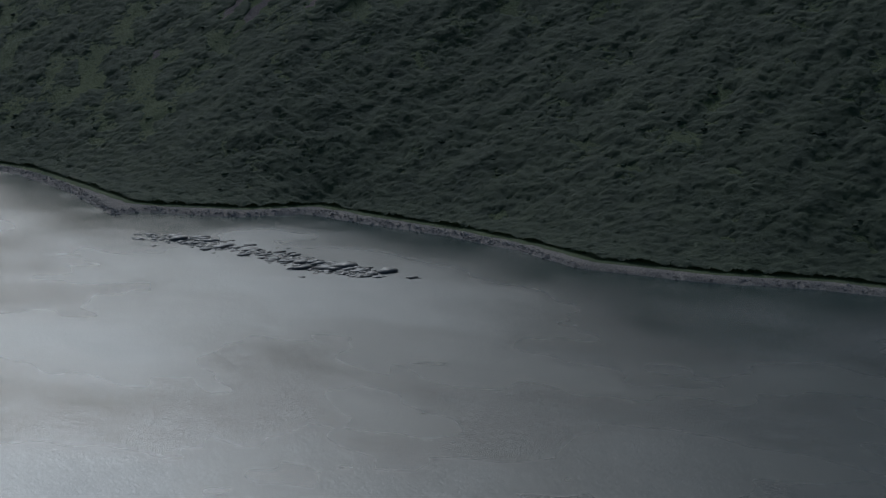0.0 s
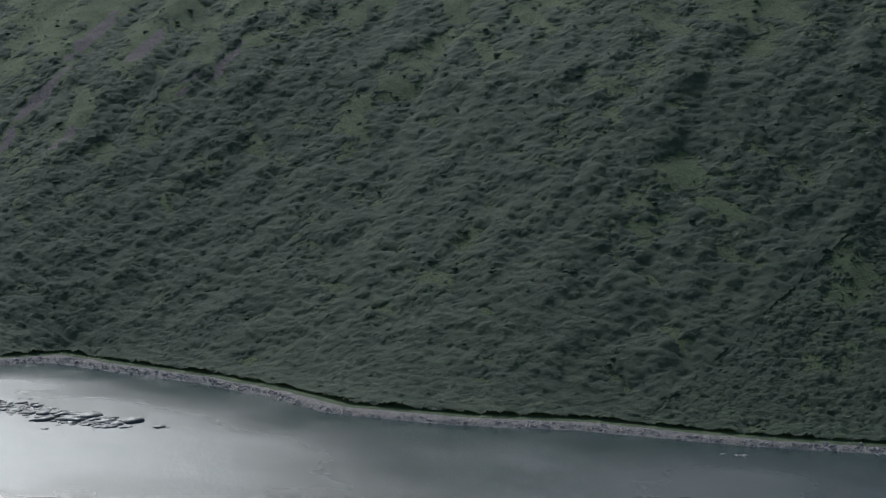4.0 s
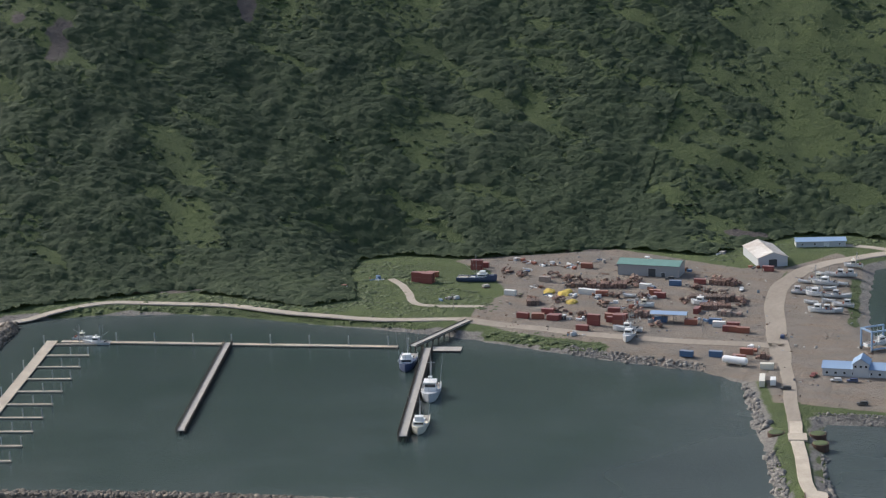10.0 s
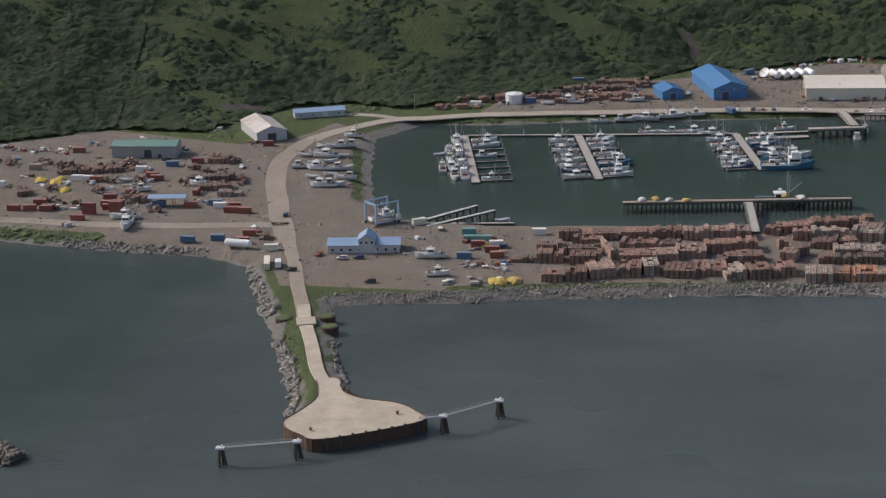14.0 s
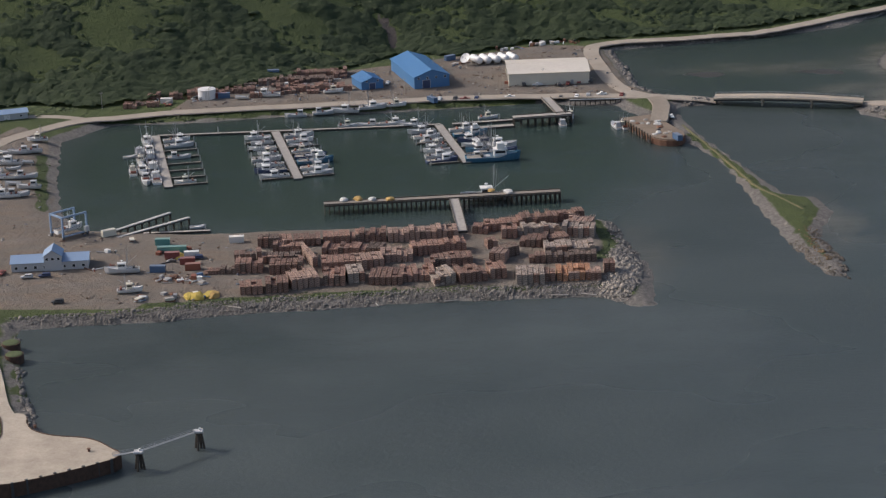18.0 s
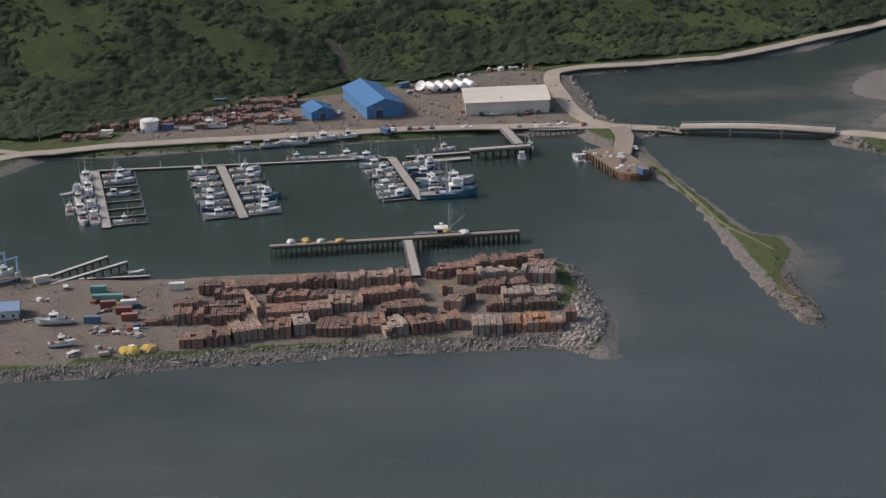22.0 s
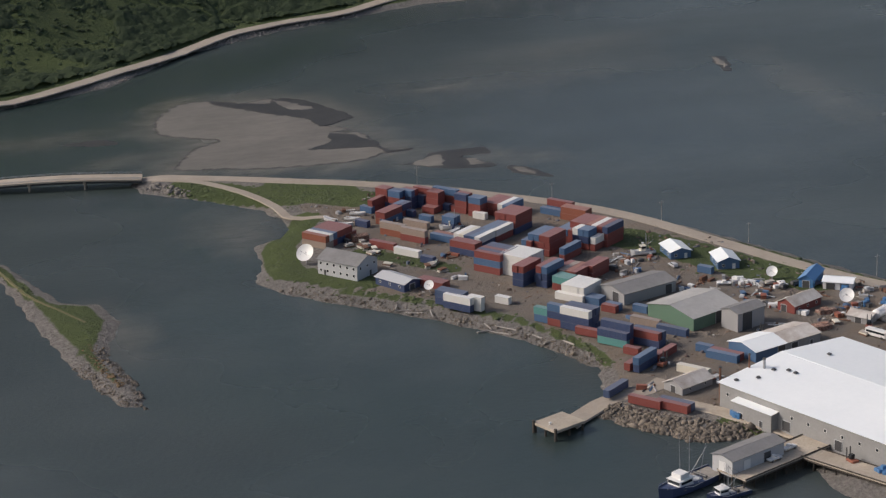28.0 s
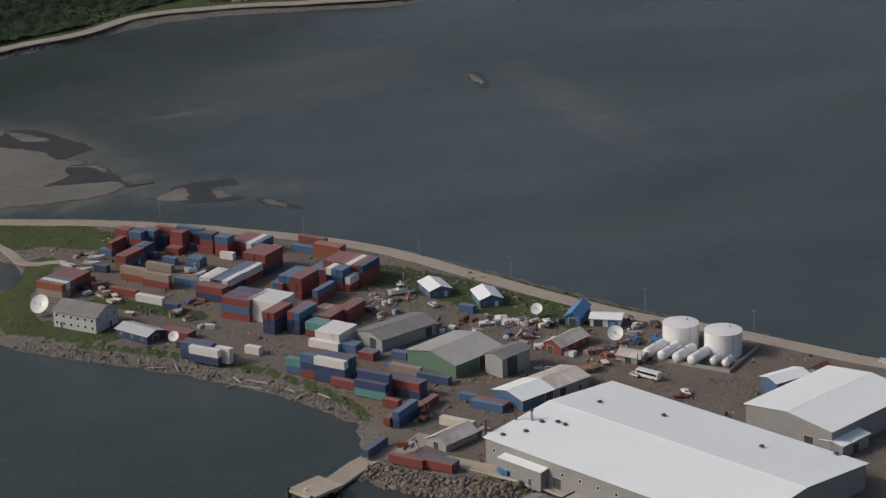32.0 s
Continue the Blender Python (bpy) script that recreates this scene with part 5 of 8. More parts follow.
def boat(L, hull_mat, cab_mat, deck_mat, label, style="aft", mast=True, group=""):
    """style: where the wheelhouse stands (fore, mid, aft, none)."""
    B, D = L * 0.30 + 0.6, L * 0.11 + 0.5
    b = empty("fishing_boat" if style != "none" else "skiff", pose(0, 0, -900), label, "boat", group)
    bm = bmesh.new()
    hull_shape(bm, L, B, D, 0.55)
    part("hull", bm, hull_mat, b)
    bm = bmesh.new()
    box(bm, -L * 0.47, -B * 0.40, D * 0.46, L * 0.22, B * 0.40, D * 0.515)
    part("deck", bm, deck_mat, b, "worn working deck")
    bm = bmesh.new()
    for s in (-1, 1):
        tube(bm, (-L * 0.48, s * B * 0.44, D * 0.66), (L * 0.1, s * B * 0.49, D * 0.66), 0.07, 0.07, 5)
        tube(bm, (L * 0.1, s * B * 0.49, D * 0.66), (L * 0.44, s * B * 0.2, D * 1.05), 0.07, 0.07, 5)
    part("rub_rail", bm, WHITE if hull_mat != WHITE else NAVY, b)
    if style == "none":
        bm = bmesh.new()
        for x in (-0.25, 0.05):
            box(bm, L * x, -B * 0.4, D * 0.52, L * x + 0.3, B * 0.4, D * 0.58)
        part("thwart", bm, PLANK, b)
        bm = bmesh.new()
        box(bm, -L * 0.5 - 0.35, -0.25, D * 0.2, -L * 0.5, 0.25, D * 0.85)
        part("outboard_motor", bm, DARK, b)
        return b
    cx = {"fore": 0.14, "mid": 0.0, "aft": -0.22}[style] * L
    cl, cw, ch = L * 0.24, B * 0.62, 2.1 + L * 0.02
    cab = bmesh.new()
    z0 = D * 0.5
    vs = box(cab, cx - cl / 2, -cw / 2, z0, cx + cl / 2, cw / 2, z0 + ch)
    for v in vs[4:]:
        v.co.x = cx + (v.co.x - cx) * 0.9
        v.co.y *= 0.92
    bmesh.ops.bevel(cab, geom=cab.edges[:], offset=0.1, segments=1, affect="EDGES")
    c = part("wheelhouse", cab, cab_mat, b)
    bm = bmesh.new()
    box(bm, cx - cl * 0.52, -cw * 0.52, z0 + ch, cx + cl * 0.54, cw * 0.52, z0 + ch + 0.12)
    part("roof", bm, cab_mat, c)
    for s in (-1, 1):
        bm = bmesh.new()
        box(bm, cx - cl * 0.38, s * cw * 0.475 - 0.04, z0 + ch * 0.55, cx + cl * 0.38, s * cw * 0.475 + 0.06, z0 + ch * 0.85)
        part("side_window", bm, GLASS_DARK, c, "dark window strip")
    bm = bmesh.new()
    box(bm, cx + cl * 0.455, -cw * 0.41, z0 + ch * 0.55, cx + cl * 0.495, cw * 0.41, z0 + ch * 0.86)
    part("front_window", bm, GLASS_DARK, c, "dark window strip")
    if L > 15:
        bm = bmesh.new()
        box(bm, cx - cl * 0.25, -cw * 0.36, z0 + ch + 0.12, cx + cl * 0.32, cw * 0.36, z0 + ch + 1.9)
        bmesh.ops.bevel(bm, geom=bm.edges[:], offset=0.1, segments=1, affect="EDGES")
        part("flying_bridge", bm, cab_mat, b)
    if mast:
        H = L * 0.48 + 2
        e_dir = 1 if style != "aft" else -1
        mx = cx + (-cl * 0.62 if style != "aft" else cl * 0.62)
        bm = bmesh.new()
        tube(bm, (mx, 0, z0), (mx, 0, z0 + H), 0.13, 0.08, 7)
        tube(bm, (mx, -1.1, z0 + H * 0.72), (mx, 1.1, z0 + H * 0.72), 0.06, 0.06, 5)
        part("mast", bm, STEEL, b, "pale metal mast")
        bm = bmesh.new()
        for s in (-1, 1):
            tube(bm, (mx, s * B * 0.42, D * 0.6), (mx - e_dir * L * 0.05, s * B * 0.62, z0 + H * 0.95), 0.08, 0.05, 5)
        part("outrigger", bm, STEEL, b)
        bm = bmesh.new()
        e = -1 if style != "aft" else 1
        tube(bm, (mx, 0, z0 + 2.0), (mx + e * L * 0.30, 0, z0 + H * 0.62), 0.1, 0.07, 6)
        part("boom", bm, STEEL, b, "pale metal boom")
        bm = bmesh.new()
        for q in ((L * 0.46, 0, D * 0.95), (-L * 0.45, B * 0.36, D * 0.6), (-L * 0.45, -B * 0.36, D * 0.6), (mx + e * L * 0.30, 0, z0 + H * 0.62)):
            tube(bm, (mx, 0, z0 + H * 0.97), q, 0.025, 0.025, 4)
        part("rigging", bm, DARK, b)
        bm = bmesh.new()
        tube(bm, (cx, 0, z0 + ch + 0.1), (cx, 0, z0 + ch + 0.9), 0.07, 0.07, 6)
        tube(bm, (cx, 0, z0 + ch + 0.9), (cx, 0, z0 + ch + 1.15), 0.55, 0.5, 10)
        part("radar", bm, WHITE, b)
    bm = bmesh.new()
    wx = cx - cl * 0.5 - L * 0.12 if style != "aft" else cx + cl * 0.5 + L * 0.16
    box(bm, wx - L * 0.06, -B * 0.2, D * 0.52, wx + L * 0.06, B * 0.2, D * 0.52 + 0.35)
    bmesh.ops.bevel(bm, geom=bm.edges[:], offset=0.06, segments=1, affect="EDGES")
    part("hatch", bm, PALE_GREY, b)
    bm = bmesh.new()
    tube(bm, (wx - L * 0.1, -B * 0.3, D * 0.52 + 0.6), (wx - L * 0.1, B * 0.3, D * 0.52 + 0.6), 0.45, 0.45, 9)
    part("winch", bm, ORANGE if L < 14 else DARK, b)
    return b


TAN_DECK = rough_stuff("worn_deck", (0.22, 0.20, 0.175), (0.38, 0.35, 0.31), 0.8, 0.85, 6.0, 0.2, 0.02)
KIT = [boat(13, WHITE, WHITE, TAN_DECK, "white fishing boat with aft deck and light rigging", "fore", group="fishing boats"),
       boat(15, NAVY, WHITE, TAN_DECK, "navy-hulled seiner with white wheelhouse and mast", "fore", group="fishing boats"),
       boat(11, PALE_GREY, PALE_GREY, TAN_DECK, "bare aluminium gillnet boat with low cabin", "aft", mast=False, group="fishing boats"),
       boat(14, PALE_GREY, WHITE, TAN_DECK, "pale grey longliner with white cabin and boom", "mid", group="fishing boats"),
       boat(10, WHITE, CREAM, TAN_DECK, "small white fishing boat with cream cabin", "mid", group="fishing boats"),
       boat(17, paint("sea_blue_paint", (0.03, 0.14, 0.23), 0.45, worn=0.2), WHITE, TAN_DECK, "bright blue seiner with white wheelhouse and tall mast", "fore", group="fishing boats")]
SKIFF = boat(7, PALE_GREY, PALE_GREY, TAN_DECK, "open grey aluminium skiff", "none", group="skiffs")
BIG = boat(27, NAVY, WHITE, TAN_DECK, "large navy trawler with white upperworks", "fore")
CREAMER = boat(24, CREAM, WHITE, TAN_DECK, "cream-hulled steel fishing vessel with white house", "fore")


PLACED = set()


def moor(kind, x, y, turn, z=0.0, scale=1.0, lean=0.0):
    if kind.name not in PLACED and scale == 1.0:
        PLACED.add(kind.name)
        kind.matrix_basis = pose(x, y, z, lean, 0, turn)
        return kind
    return copy_thing(kind, pose(x, y, z, lean, 0, turn) @ Matrix.Diagonal((scale, scale, scale, 1)))


pick = random.Random(11)
for (a, b), plan in zip(FLOATS, (("", "03.2...4"), ("02043013", "30241503"), ("3024031", "051352"))):
    L, m = along(a, b)
    ang = math.degrees(math.atan2(b[1] - a[1], b[0] - a[0]))
    for side, row in ((-1, plan[0]), (1, plan[1])):
        for k, ch in enumerate(row):
            if ch == ".":
                continue
            kind = KIT[int(ch)]
            half = (13, 15, 11, 14, 10, 17)[int(ch)] / 2
            p = m @ Vector((6 + (L - 8) * (k + 0.5) / len(row) + pick.uniform(-0.8, 0.8), side * (3.2 + half), 0))
            moor(kind, p.x, p.y, ang + 90 * side + (180 if pick.random() < 0.3 else 0) + pick.uniform(-2, 2))
for x, y, k, t in ((-48, 1117.5, 4, 3), (-38, 1117.8, 2, 181), (-26, 1118.6, 0, 2), (-15, 1114.2, 3, 182), (22, 1125, 4, 8), (58, 1108, 2, 95), (63, 1122, 4, 275)):
    moor(KIT[k], x, y + 3, t)
L, m = along(*FLOATS[0])
ang = math.degrees(math.atan2(FLOATS[0][1][1] - FLOATS[0][0][1], FLOATS[0][1][0] - FLOATS[0][0][0]))
for s, o, k in ((12, 4.6, 3), (28, 4.7, 0), (29, 9.4, 2), (45, 4.8, 1), (46, 9.8, 4), (61, 4.8, 3), (62, 10.0, 0), (63, 14.5, 4), (79, 4.6, 0), (80, 9.3, 2)):
    p = m @ Vector((s, -o, 0))
    moor(KIT[k], p.x, p.y, ang + (180 if s % 2 else 0), scale=1.12)
moor(KIT[5], 22, 1051, 4, scale=1.5)
moor(KIT[1], 24, 1062, 2, scale=1.3)
moor(KIT[3], 25, 1073, 4, scale=1.3)
moor(KIT[3], 17.5, 987.5, 184, scale=1.6)
moor(KIT[2], 84, 1103, 105)
moor(SKIFF, -151, 1076, 20)
moor(SKIFF, -108, 958, 10)
moor(BIG, -368.6, 879, 285)
moor(KIT[3], -341.6, 835, 286, scale=1.9)
moor(CREAMER, -330, 789, 285)
moor(KIT[3], -530, 878, 187)
moor(KIT[4], -541, 884.5, 12)


# ---- buildings ----
def ribbed_slope(bm, p0, p1, q1, q0, step=1.2, rise=0.03, thick=0.14):
    """A roof sheet between eave p0-p1 and ridge q0-q1, with standing seams."""
    L = (Vector(p1) - Vector(p0)).length
    n = max(1, int(L / step))
    stops = [(0.0, 0.0)]
    for i in range(1, n):
        stops += [(i / n - 0.05 / L, 0.0), (i / n - 0.025 / L, rise), (i / n + 0.025 / L, rise), (i / n + 0.05 / L, 0.0)]
    ridged_sheet(bm, p0, p1, q1, q0, thick, stops + [(1.0, 0.0)])


def gable(name, x, y, az, L, W, eave, ridge, wall, roof, label, doors=(), windows=(), category="building", overhang=0.5, base=None):
    """A gabled building, ridge along its length L. doors: (side, place, width, height, material); windows: (side, count, sill, size)."""
    z = ground_at(x, y) if base is None else base
    b = empty(name, pose(x, y, z, 0, 0, az), label, category)
    bm = bmesh.new()
    l, w = L / 2, W / 2
    prof = ((-w, -1.0), (w, -1.0), (w, eave), (0, ridge), (-w, eave))
    ends = [[bm.verts.new((s * l, py, pz)) for py, pz in prof] for s in (-1, 1)]
    for i in range(5):
        if i in (2, 3):
            continue
        j = (i + 1) % 5
        bm.faces.new((ends[0][i], ends[0][j], ends[1][j], ends[1][i]))
    bm.faces.new(ends[0][::-1])
    bm.faces.new(ends[1])
    bmesh.ops.recalc_face_normals(bm, faces=bm.faces)
    part("wall", bm, wall, b)
    k = overhang
    drop = (ridge - eave) / w * k
    for s in (-1, 1):
        bm = bmesh.new()
        lo = [(-l - k, s * (w + k), eave - drop + 0.03), (l + k, s * (w + k), eave - drop + 0.03)]
        hi = [(-l - k, 0, ridge + 0.03), (l + k, 0, ridge + 0.03)]
        if s == 1:
            lo, hi = lo[::-1], hi[::-1]
        ribbed_slope(bm, lo[0], lo[1], hi[1], hi[0], *((3.0, 0.012) if L > 40 else (1.2, 0.03)))
        part("roof_slope", bm, roof, b)
    bm = bmesh.new()
    tube(bm, (-l - k, 0, ridge + 0.16), (l + k, 0, ridge + 0.13), 0.09, 0.09, 6)
    part("ridge_cap", bm, roof, b)
    for side, place, dw, dh, mat in doors:
        bm = bmesh.new()
        m = {"s": pose(place, -w - 0.01, 0, 0, 0, 0), "n": pose(place, w + 0.01, 0, 0, 0, 180), "e": pose(l + 0.01, place, 0, 0, 0, 90), "w": pose(-l - 0.01, place, 0, 0, 0, -90)}[side]
        n = max(1, int(dh / 0.6))
        slats = [(0.0, 0.0)] + [(i / n + o / dh, d) for i in range(1, n) for o, d in ((-0.03, 0.0), (0.0, -0.03), (0.03, 0.0))] + [(1.0, 0.0)]
        ridged_sheet(bm, m @ Vector((dw / 2, 0.02, 0)), m @ Vector((dw / 2, 0.02, dh)), m @ Vector((-dw / 2, 0.02, dh)), m @ Vector((-dw / 2, 0.02, 0)), 0.08, slats)
        d = part("door", bm, mat, b)
        bm = bmesh.new()
        for x0, x1, z0, z1 in ((-dw / 2 - 0.18, -dw / 2, 0, dh + 0.18), (dw / 2, dw / 2 + 0.18, 0, dh + 0.18), (-dw / 2, dw / 2, dh, dh + 0.18)):
            box(bm, x0, -0.12, z0, x1, 0.0, z1, m)
        part("door_frame", bm, PALE_GREY, d)
    for side, count, sill, size in windows:
        run = L if side in "sn" else W
        for i in range(count):
            place = run * ((i + 0.5) / count - 0.5)
            m = {"s": pose(place, -w - 0.01, 0, 0, 0, 0), "n": pose(place, w + 0.01, 0, 0, 0, 180), "e": pose(l + 0.01, place, 0, 0, 0, 90), "w": pose(-l - 0.01, place, 0, 0, 0, -90)}[side]
            bm = bmesh.new()
            s2 = size / 2
            for x0, x1, z0, z1 in ((-s2 - 0.1, -s2, sill - 0.1, sill + size), (s2, s2 + 0.1, sill - 0.1, sill + size), (-s2, s2, sill - 0.1, sill), (-s2 - 0.1, s2 + 0.1, sill + size, sill + size + 0.1)):
                box(bm, x0, -0.1, z0, x1, 0.0, z1, m)
            f = part("window", bm, WHITE, b)
            bm = bmesh.new()
            box(bm, -s2, -0.05, sill, s2, -0.01, sill + size, m)
            part("pane", bm, GLASS_DARK, f, "dark glass pane")
    return b


RUST_ROOF = rough_stuff("rust_streaked_roof", (0.36, 0.29, 0.24), (0.68, 0.66, 0.62), 0.12, 0.6, 5.0, 0.1, 0.02, stretch=(1, 1, 0.3))
WHITE_ROOF = rough_stuff("white_roof_sheet", (0.82, 0.86, 0.865), (0.90, 0.93, 0.93), 0.035, 0.45, 14.0, 0.05, 0.01)
ROOF_GREY = rough_stuff("grey_roof_sheet", (0.18, 0.175, 0.17), (0.27, 0.265, 0.26), 0.15, 0.6, 6.0, 0.1, 0.02)
PALE_ROOF = rough_stuff("pale_roof_sheet", (0.33, 0.325, 0.31), (0.45, 0.445, 0.43), 0.1, 0.6, 6.0, 0.1, 0.02)
GREEN_ROOF = rough_stuff("green_roof_sheet", (0.11, 0.22, 0.19), (0.17, 0.30, 0.26), 0.2, 0.5, 6.0, 0.1, 0.02)
CREAM_ROOF = rough_stuff("cream_roof_sheet", (0.58, 0.53, 0.46), (0.72, 0.67, 0.59), 0.06, 0.5, 8.0, 0.05, 0.01)
TAN_WALL = rough_stuff("grey_wall_sheet", (0.25, 0.25, 0.245), (0.34, 0.34, 0.335), 0.2, 0.6, 6.0, 0.1, 0.02)

gable("harbour_office", -162.5, 901, 4, 31, 11, 3.6, 5.4, PALE_GREY, PALE_BLUE, "long low office with faded blue roof and grey walls", [("s", 5, 1.1, 2.1, WHITE)], [("s", 8, 1.0, 1.1)])
gable("roof_tower", -161, 899.5, 94, 9, 7, 6.2, 8.6, PALE_GREY, PALE_BLUE, "raised lookout gable on the blue-roofed office", windows=[("w", 3, 4.4, 1.0), ("s", 2, 4.4, 1.0)])
gable("workshop", -299, 1063, 0, 33, 13, 6.0, 7.6, GREY, GREEN_ROOF, "dark grey workshop with green metal roof", [("s", 2, 4.0, 4.2, DARK), ("s", 8, 2.0, 2.2, DARK)])
gable("storage_shed", -247, 1105, -63, 31, 16, 5.0, 7.8, PALE_GREY, RUST_ROOF, "grey shed with white roof streaked with rust", [("e", 0, 4.5, 4.0, DARK)])
gable("long_shed", -225, 1146, 17, 27, 9, 3.2, 4.4, PALE_GREY, PALE_BLUE, "low shed with pale blue roof under the hill", [("s", 3, 3.0, 2.6, WHITE)], [("s", 4, 1.2, 0.9)])
gable("net_warehouse", -12, 1204, -74, 46, 19, 6.2, 9.6, BLUE_ROOF, BLUE_ROOF, "large bright blue warehouse with blue metal roof", [("e", -3, 4.0, 4.2, NAVY)], [("e", 4, 4.9, 1.0)])
gable("small_warehouse", -39.5, 1190, -70, 16, 12, 4.2, 6.4, BLUE_ROOF, BLUE_ROOF, "small blue warehouse beside the harbour road", [("e", 0, 3.2, 3.2, NAVY)], [("e", 2, 4.0, 0.8)])
gable("storage_hall", 55, 1195, 1, 42, 31, 6.4, 8.2, CREAM, CREAM_ROOF, "large pale storage hall with cream low-pitched roof", [("w", 4, 5.5, 5.2, DARK), ("w", -6, 5.0, 5.0, DARK), ("s", 12, 1.2, 2.2, GREY)])
gable("bunkhouse", 257.5, 963.5, -53, 19, 13.2, 6.0, 8.6, PALE_GREY, ROOF_GREY, "two-storey pale bunkhouse with grey hipped-looking roof", [("e", 2, 1.2, 2.2, DARK), ("s", -6, 1.1, 2.1, DARK)], [("s", 6, 4.1, 1.0), ("s", 6, 1.3, 1.0), ("e", 3, 4.1, 0.9)])
gable("blue_shed", 271, 941.5, -62, 15.5, 8.5, 3.0, 4.2, NAVY, PALE_GREY, "low dark blue shed with pale metal roof", [("e", 0, 2.6, 2.4, DARK)], [("s", 3, 1.2, 0.8)])
gable("boat_shop", 351.5, 896.5, 17, 25, 13.8, 4.4, 6.0, GREY, ROOF_GREY, "long grey metal shop with a grey roof", [("w", -2, 3.6, 4.0, DARK), ("s", 9, 3.2, 3.6, DARK)])
gable("green_workshop", 360.5, 866.5, 22, 23.5, 23, 4.8, 7.2, GREENP, PALE_ROOF, "green metal workshop with broad grey roof", [("s", 2, 4.5, 4.6, DARK), ("s", 8, 4.0, 4.4, DARK)])
# open front: a dark panel painted for the shade inside
gable("tall_shed", 372.8, 850.4, 20, 13.5, 8.2, 7.0, 8.2, GREY, ROOF_GREY, "tall open-fronted grey shed beside the workshop", [("s", -2, 5.0, 6.6, DARK)])
gable("repair_shop", 365.5, 823.4, 17, 14, 14, 4.0, 5.6, BLUE, WHITE_ROOF, "blue-walled repair shop under a white roof", [("s", 5, 3.4, 3.6, DARK)])
gable("repair_shop_wing", 380.2, 827.9, 17, 16.4, 13.6, 3.9, 5.4, TAN_WALL, RUST_ROOF, "grey wing with rust-streaked roof", [("s", -4, 3.0, 3.2, DARK), ("s", 4, 1.2, 2.2, DARK)])
gable("tin_hut", 330.4, 803.4, 22, 14.5, 8.6, 2.6, 4.6, GREY, RUST_ROOF, "small weathered hut with silver tin roof", [("w", 0, 2.2, 2.4, DARK)], [("s", 2, 1.2, 0.8)])
gable("cabin", 383.1, 933.8, -93, 12, 8.4, 3.0, 4.4, BLUE, WHITE_ROOF, "small blue cabin with white metal roof", [("e", 2, 1.0, 2.0, WHITE)], [("s", 2, 1.1, 0.9), ("e", 2, 1.1, 0.9)])
gable("cabin", 395.6, 915.0, -100, 12, 8.4, 3.2, 4.8, BLUE, WHITE_ROOF, "small dark blue cabin with white metal roof", [("e", 2, 1.0, 2.0, WHITE)], [("s", 2, 1.1, 0.9), ("e", 2, 1.1, 0.9)])
# open bays: two dark panels stand for the shaded interior
gable("garage", 423.5, 874, -36, 11, 7, 3.0, 3.9, WHITE, WHITE_ROOF, "low white garage with two open bays", [("s", -2.6, 3.2, 2.5, DARK), ("s", 2.6, 3.2, 2.5, DARK)])
gable("tarp_shed", 416.5, 883, 47, 14, 5.5, 3.4, 5.0, BLUE_ROOF, BLUE_ROOF, "narrow shed with a bright blue covering", [("w", 0, 2.6, 2.8, DARK)])
gable("red_shed", 400.0, 860, 24, 15, 8, 3.2, 5.2, RED, RUST_ROOF, "old red shed with a patched rusty roof", [("w", 1, 2.4, 2.6, DARK)], [("s", 3, 1.2, 0.8)])
gable("lean_shed", 414.5, 838.5, -54, 9, 7, 2.4, 3.4, GREY, RUST_ROOF, "low shed with a rusty grey roof", [("s", 0, 2.4, 2.2, DARK)])
gable("pier_shed", 321.5, 738, 21, 23, 8.5, 4.4, 5.4, PALE_GREY, ROOF_GREY, "long grey shed standing on the dock", [("s", -5, 3.0, 3.2, WHITE), ("s", 4, 3.0, 3.2, DARK), ("w", 0, 3.0, 3.2, WHITE)], base=4.05)
gable("blue_annexe", 447, 793, 8, 14, 8, 4.2, 5.2, BLUE, WHITE_ROOF, "blue-walled annexe with white roof", [("s", -4, 2.4, 2.6, DARK)])
gable("red_hut", 463, 797, 20, 7, 4.5, 2.6, 3.8, GREY, RED, "small hut with a red roof", [("s", 0, 1.2, 2.0, DARK)])
# the cannery: a wide hall with white roof and lower front ranges
gable("cannery_hall", 378.8, 748.5, -69, 99, 60, 8.4, 11.0, TAN_WALL, WHITE_ROOF, "huge grey cannery hall under a low white metal roof", [("s", -36, 2.4, 3.0, DARK), ("s", -20, 3.4, 3.4, DARK), ("s", 2, 3.0, 3.4, DARK), ("w", 12, 3.4, 3.6, DARK)], [("s", 14, 4.6, 1.0)], "cannery", 0.7)
gable("packing_house", 342, 769, -69, 17, 12, 5.6, 6.4, TAN_WALL, WHITE_ROOF, "lower grey front range of the cannery", [("s", -5, 2.0, 2.4, DARK), ("s", 4, 1.2, 2.2, DARK), ("w", 0, 2.6, 2.8, DARK)], category="cannery")
gable("freezer_hall", 444, 761.8, 20, 43, 33.6, 8.0, 10.0, TAN_WALL, WHITE_ROOF, "big grey freezer hall with white roof", [("w", -8, 3.6, 4.0, DARK)], category="cannery", overhang=0.6)
gable("freezer_porch", 436, 741, 20, 13.5, 8.2, 4.2, 4.8, TAN_WALL, WHITE_ROOF, "low white-roofed porch of the freezer hall", [("s", 0, 3.0, 3.2, DARK)], category="cannery")
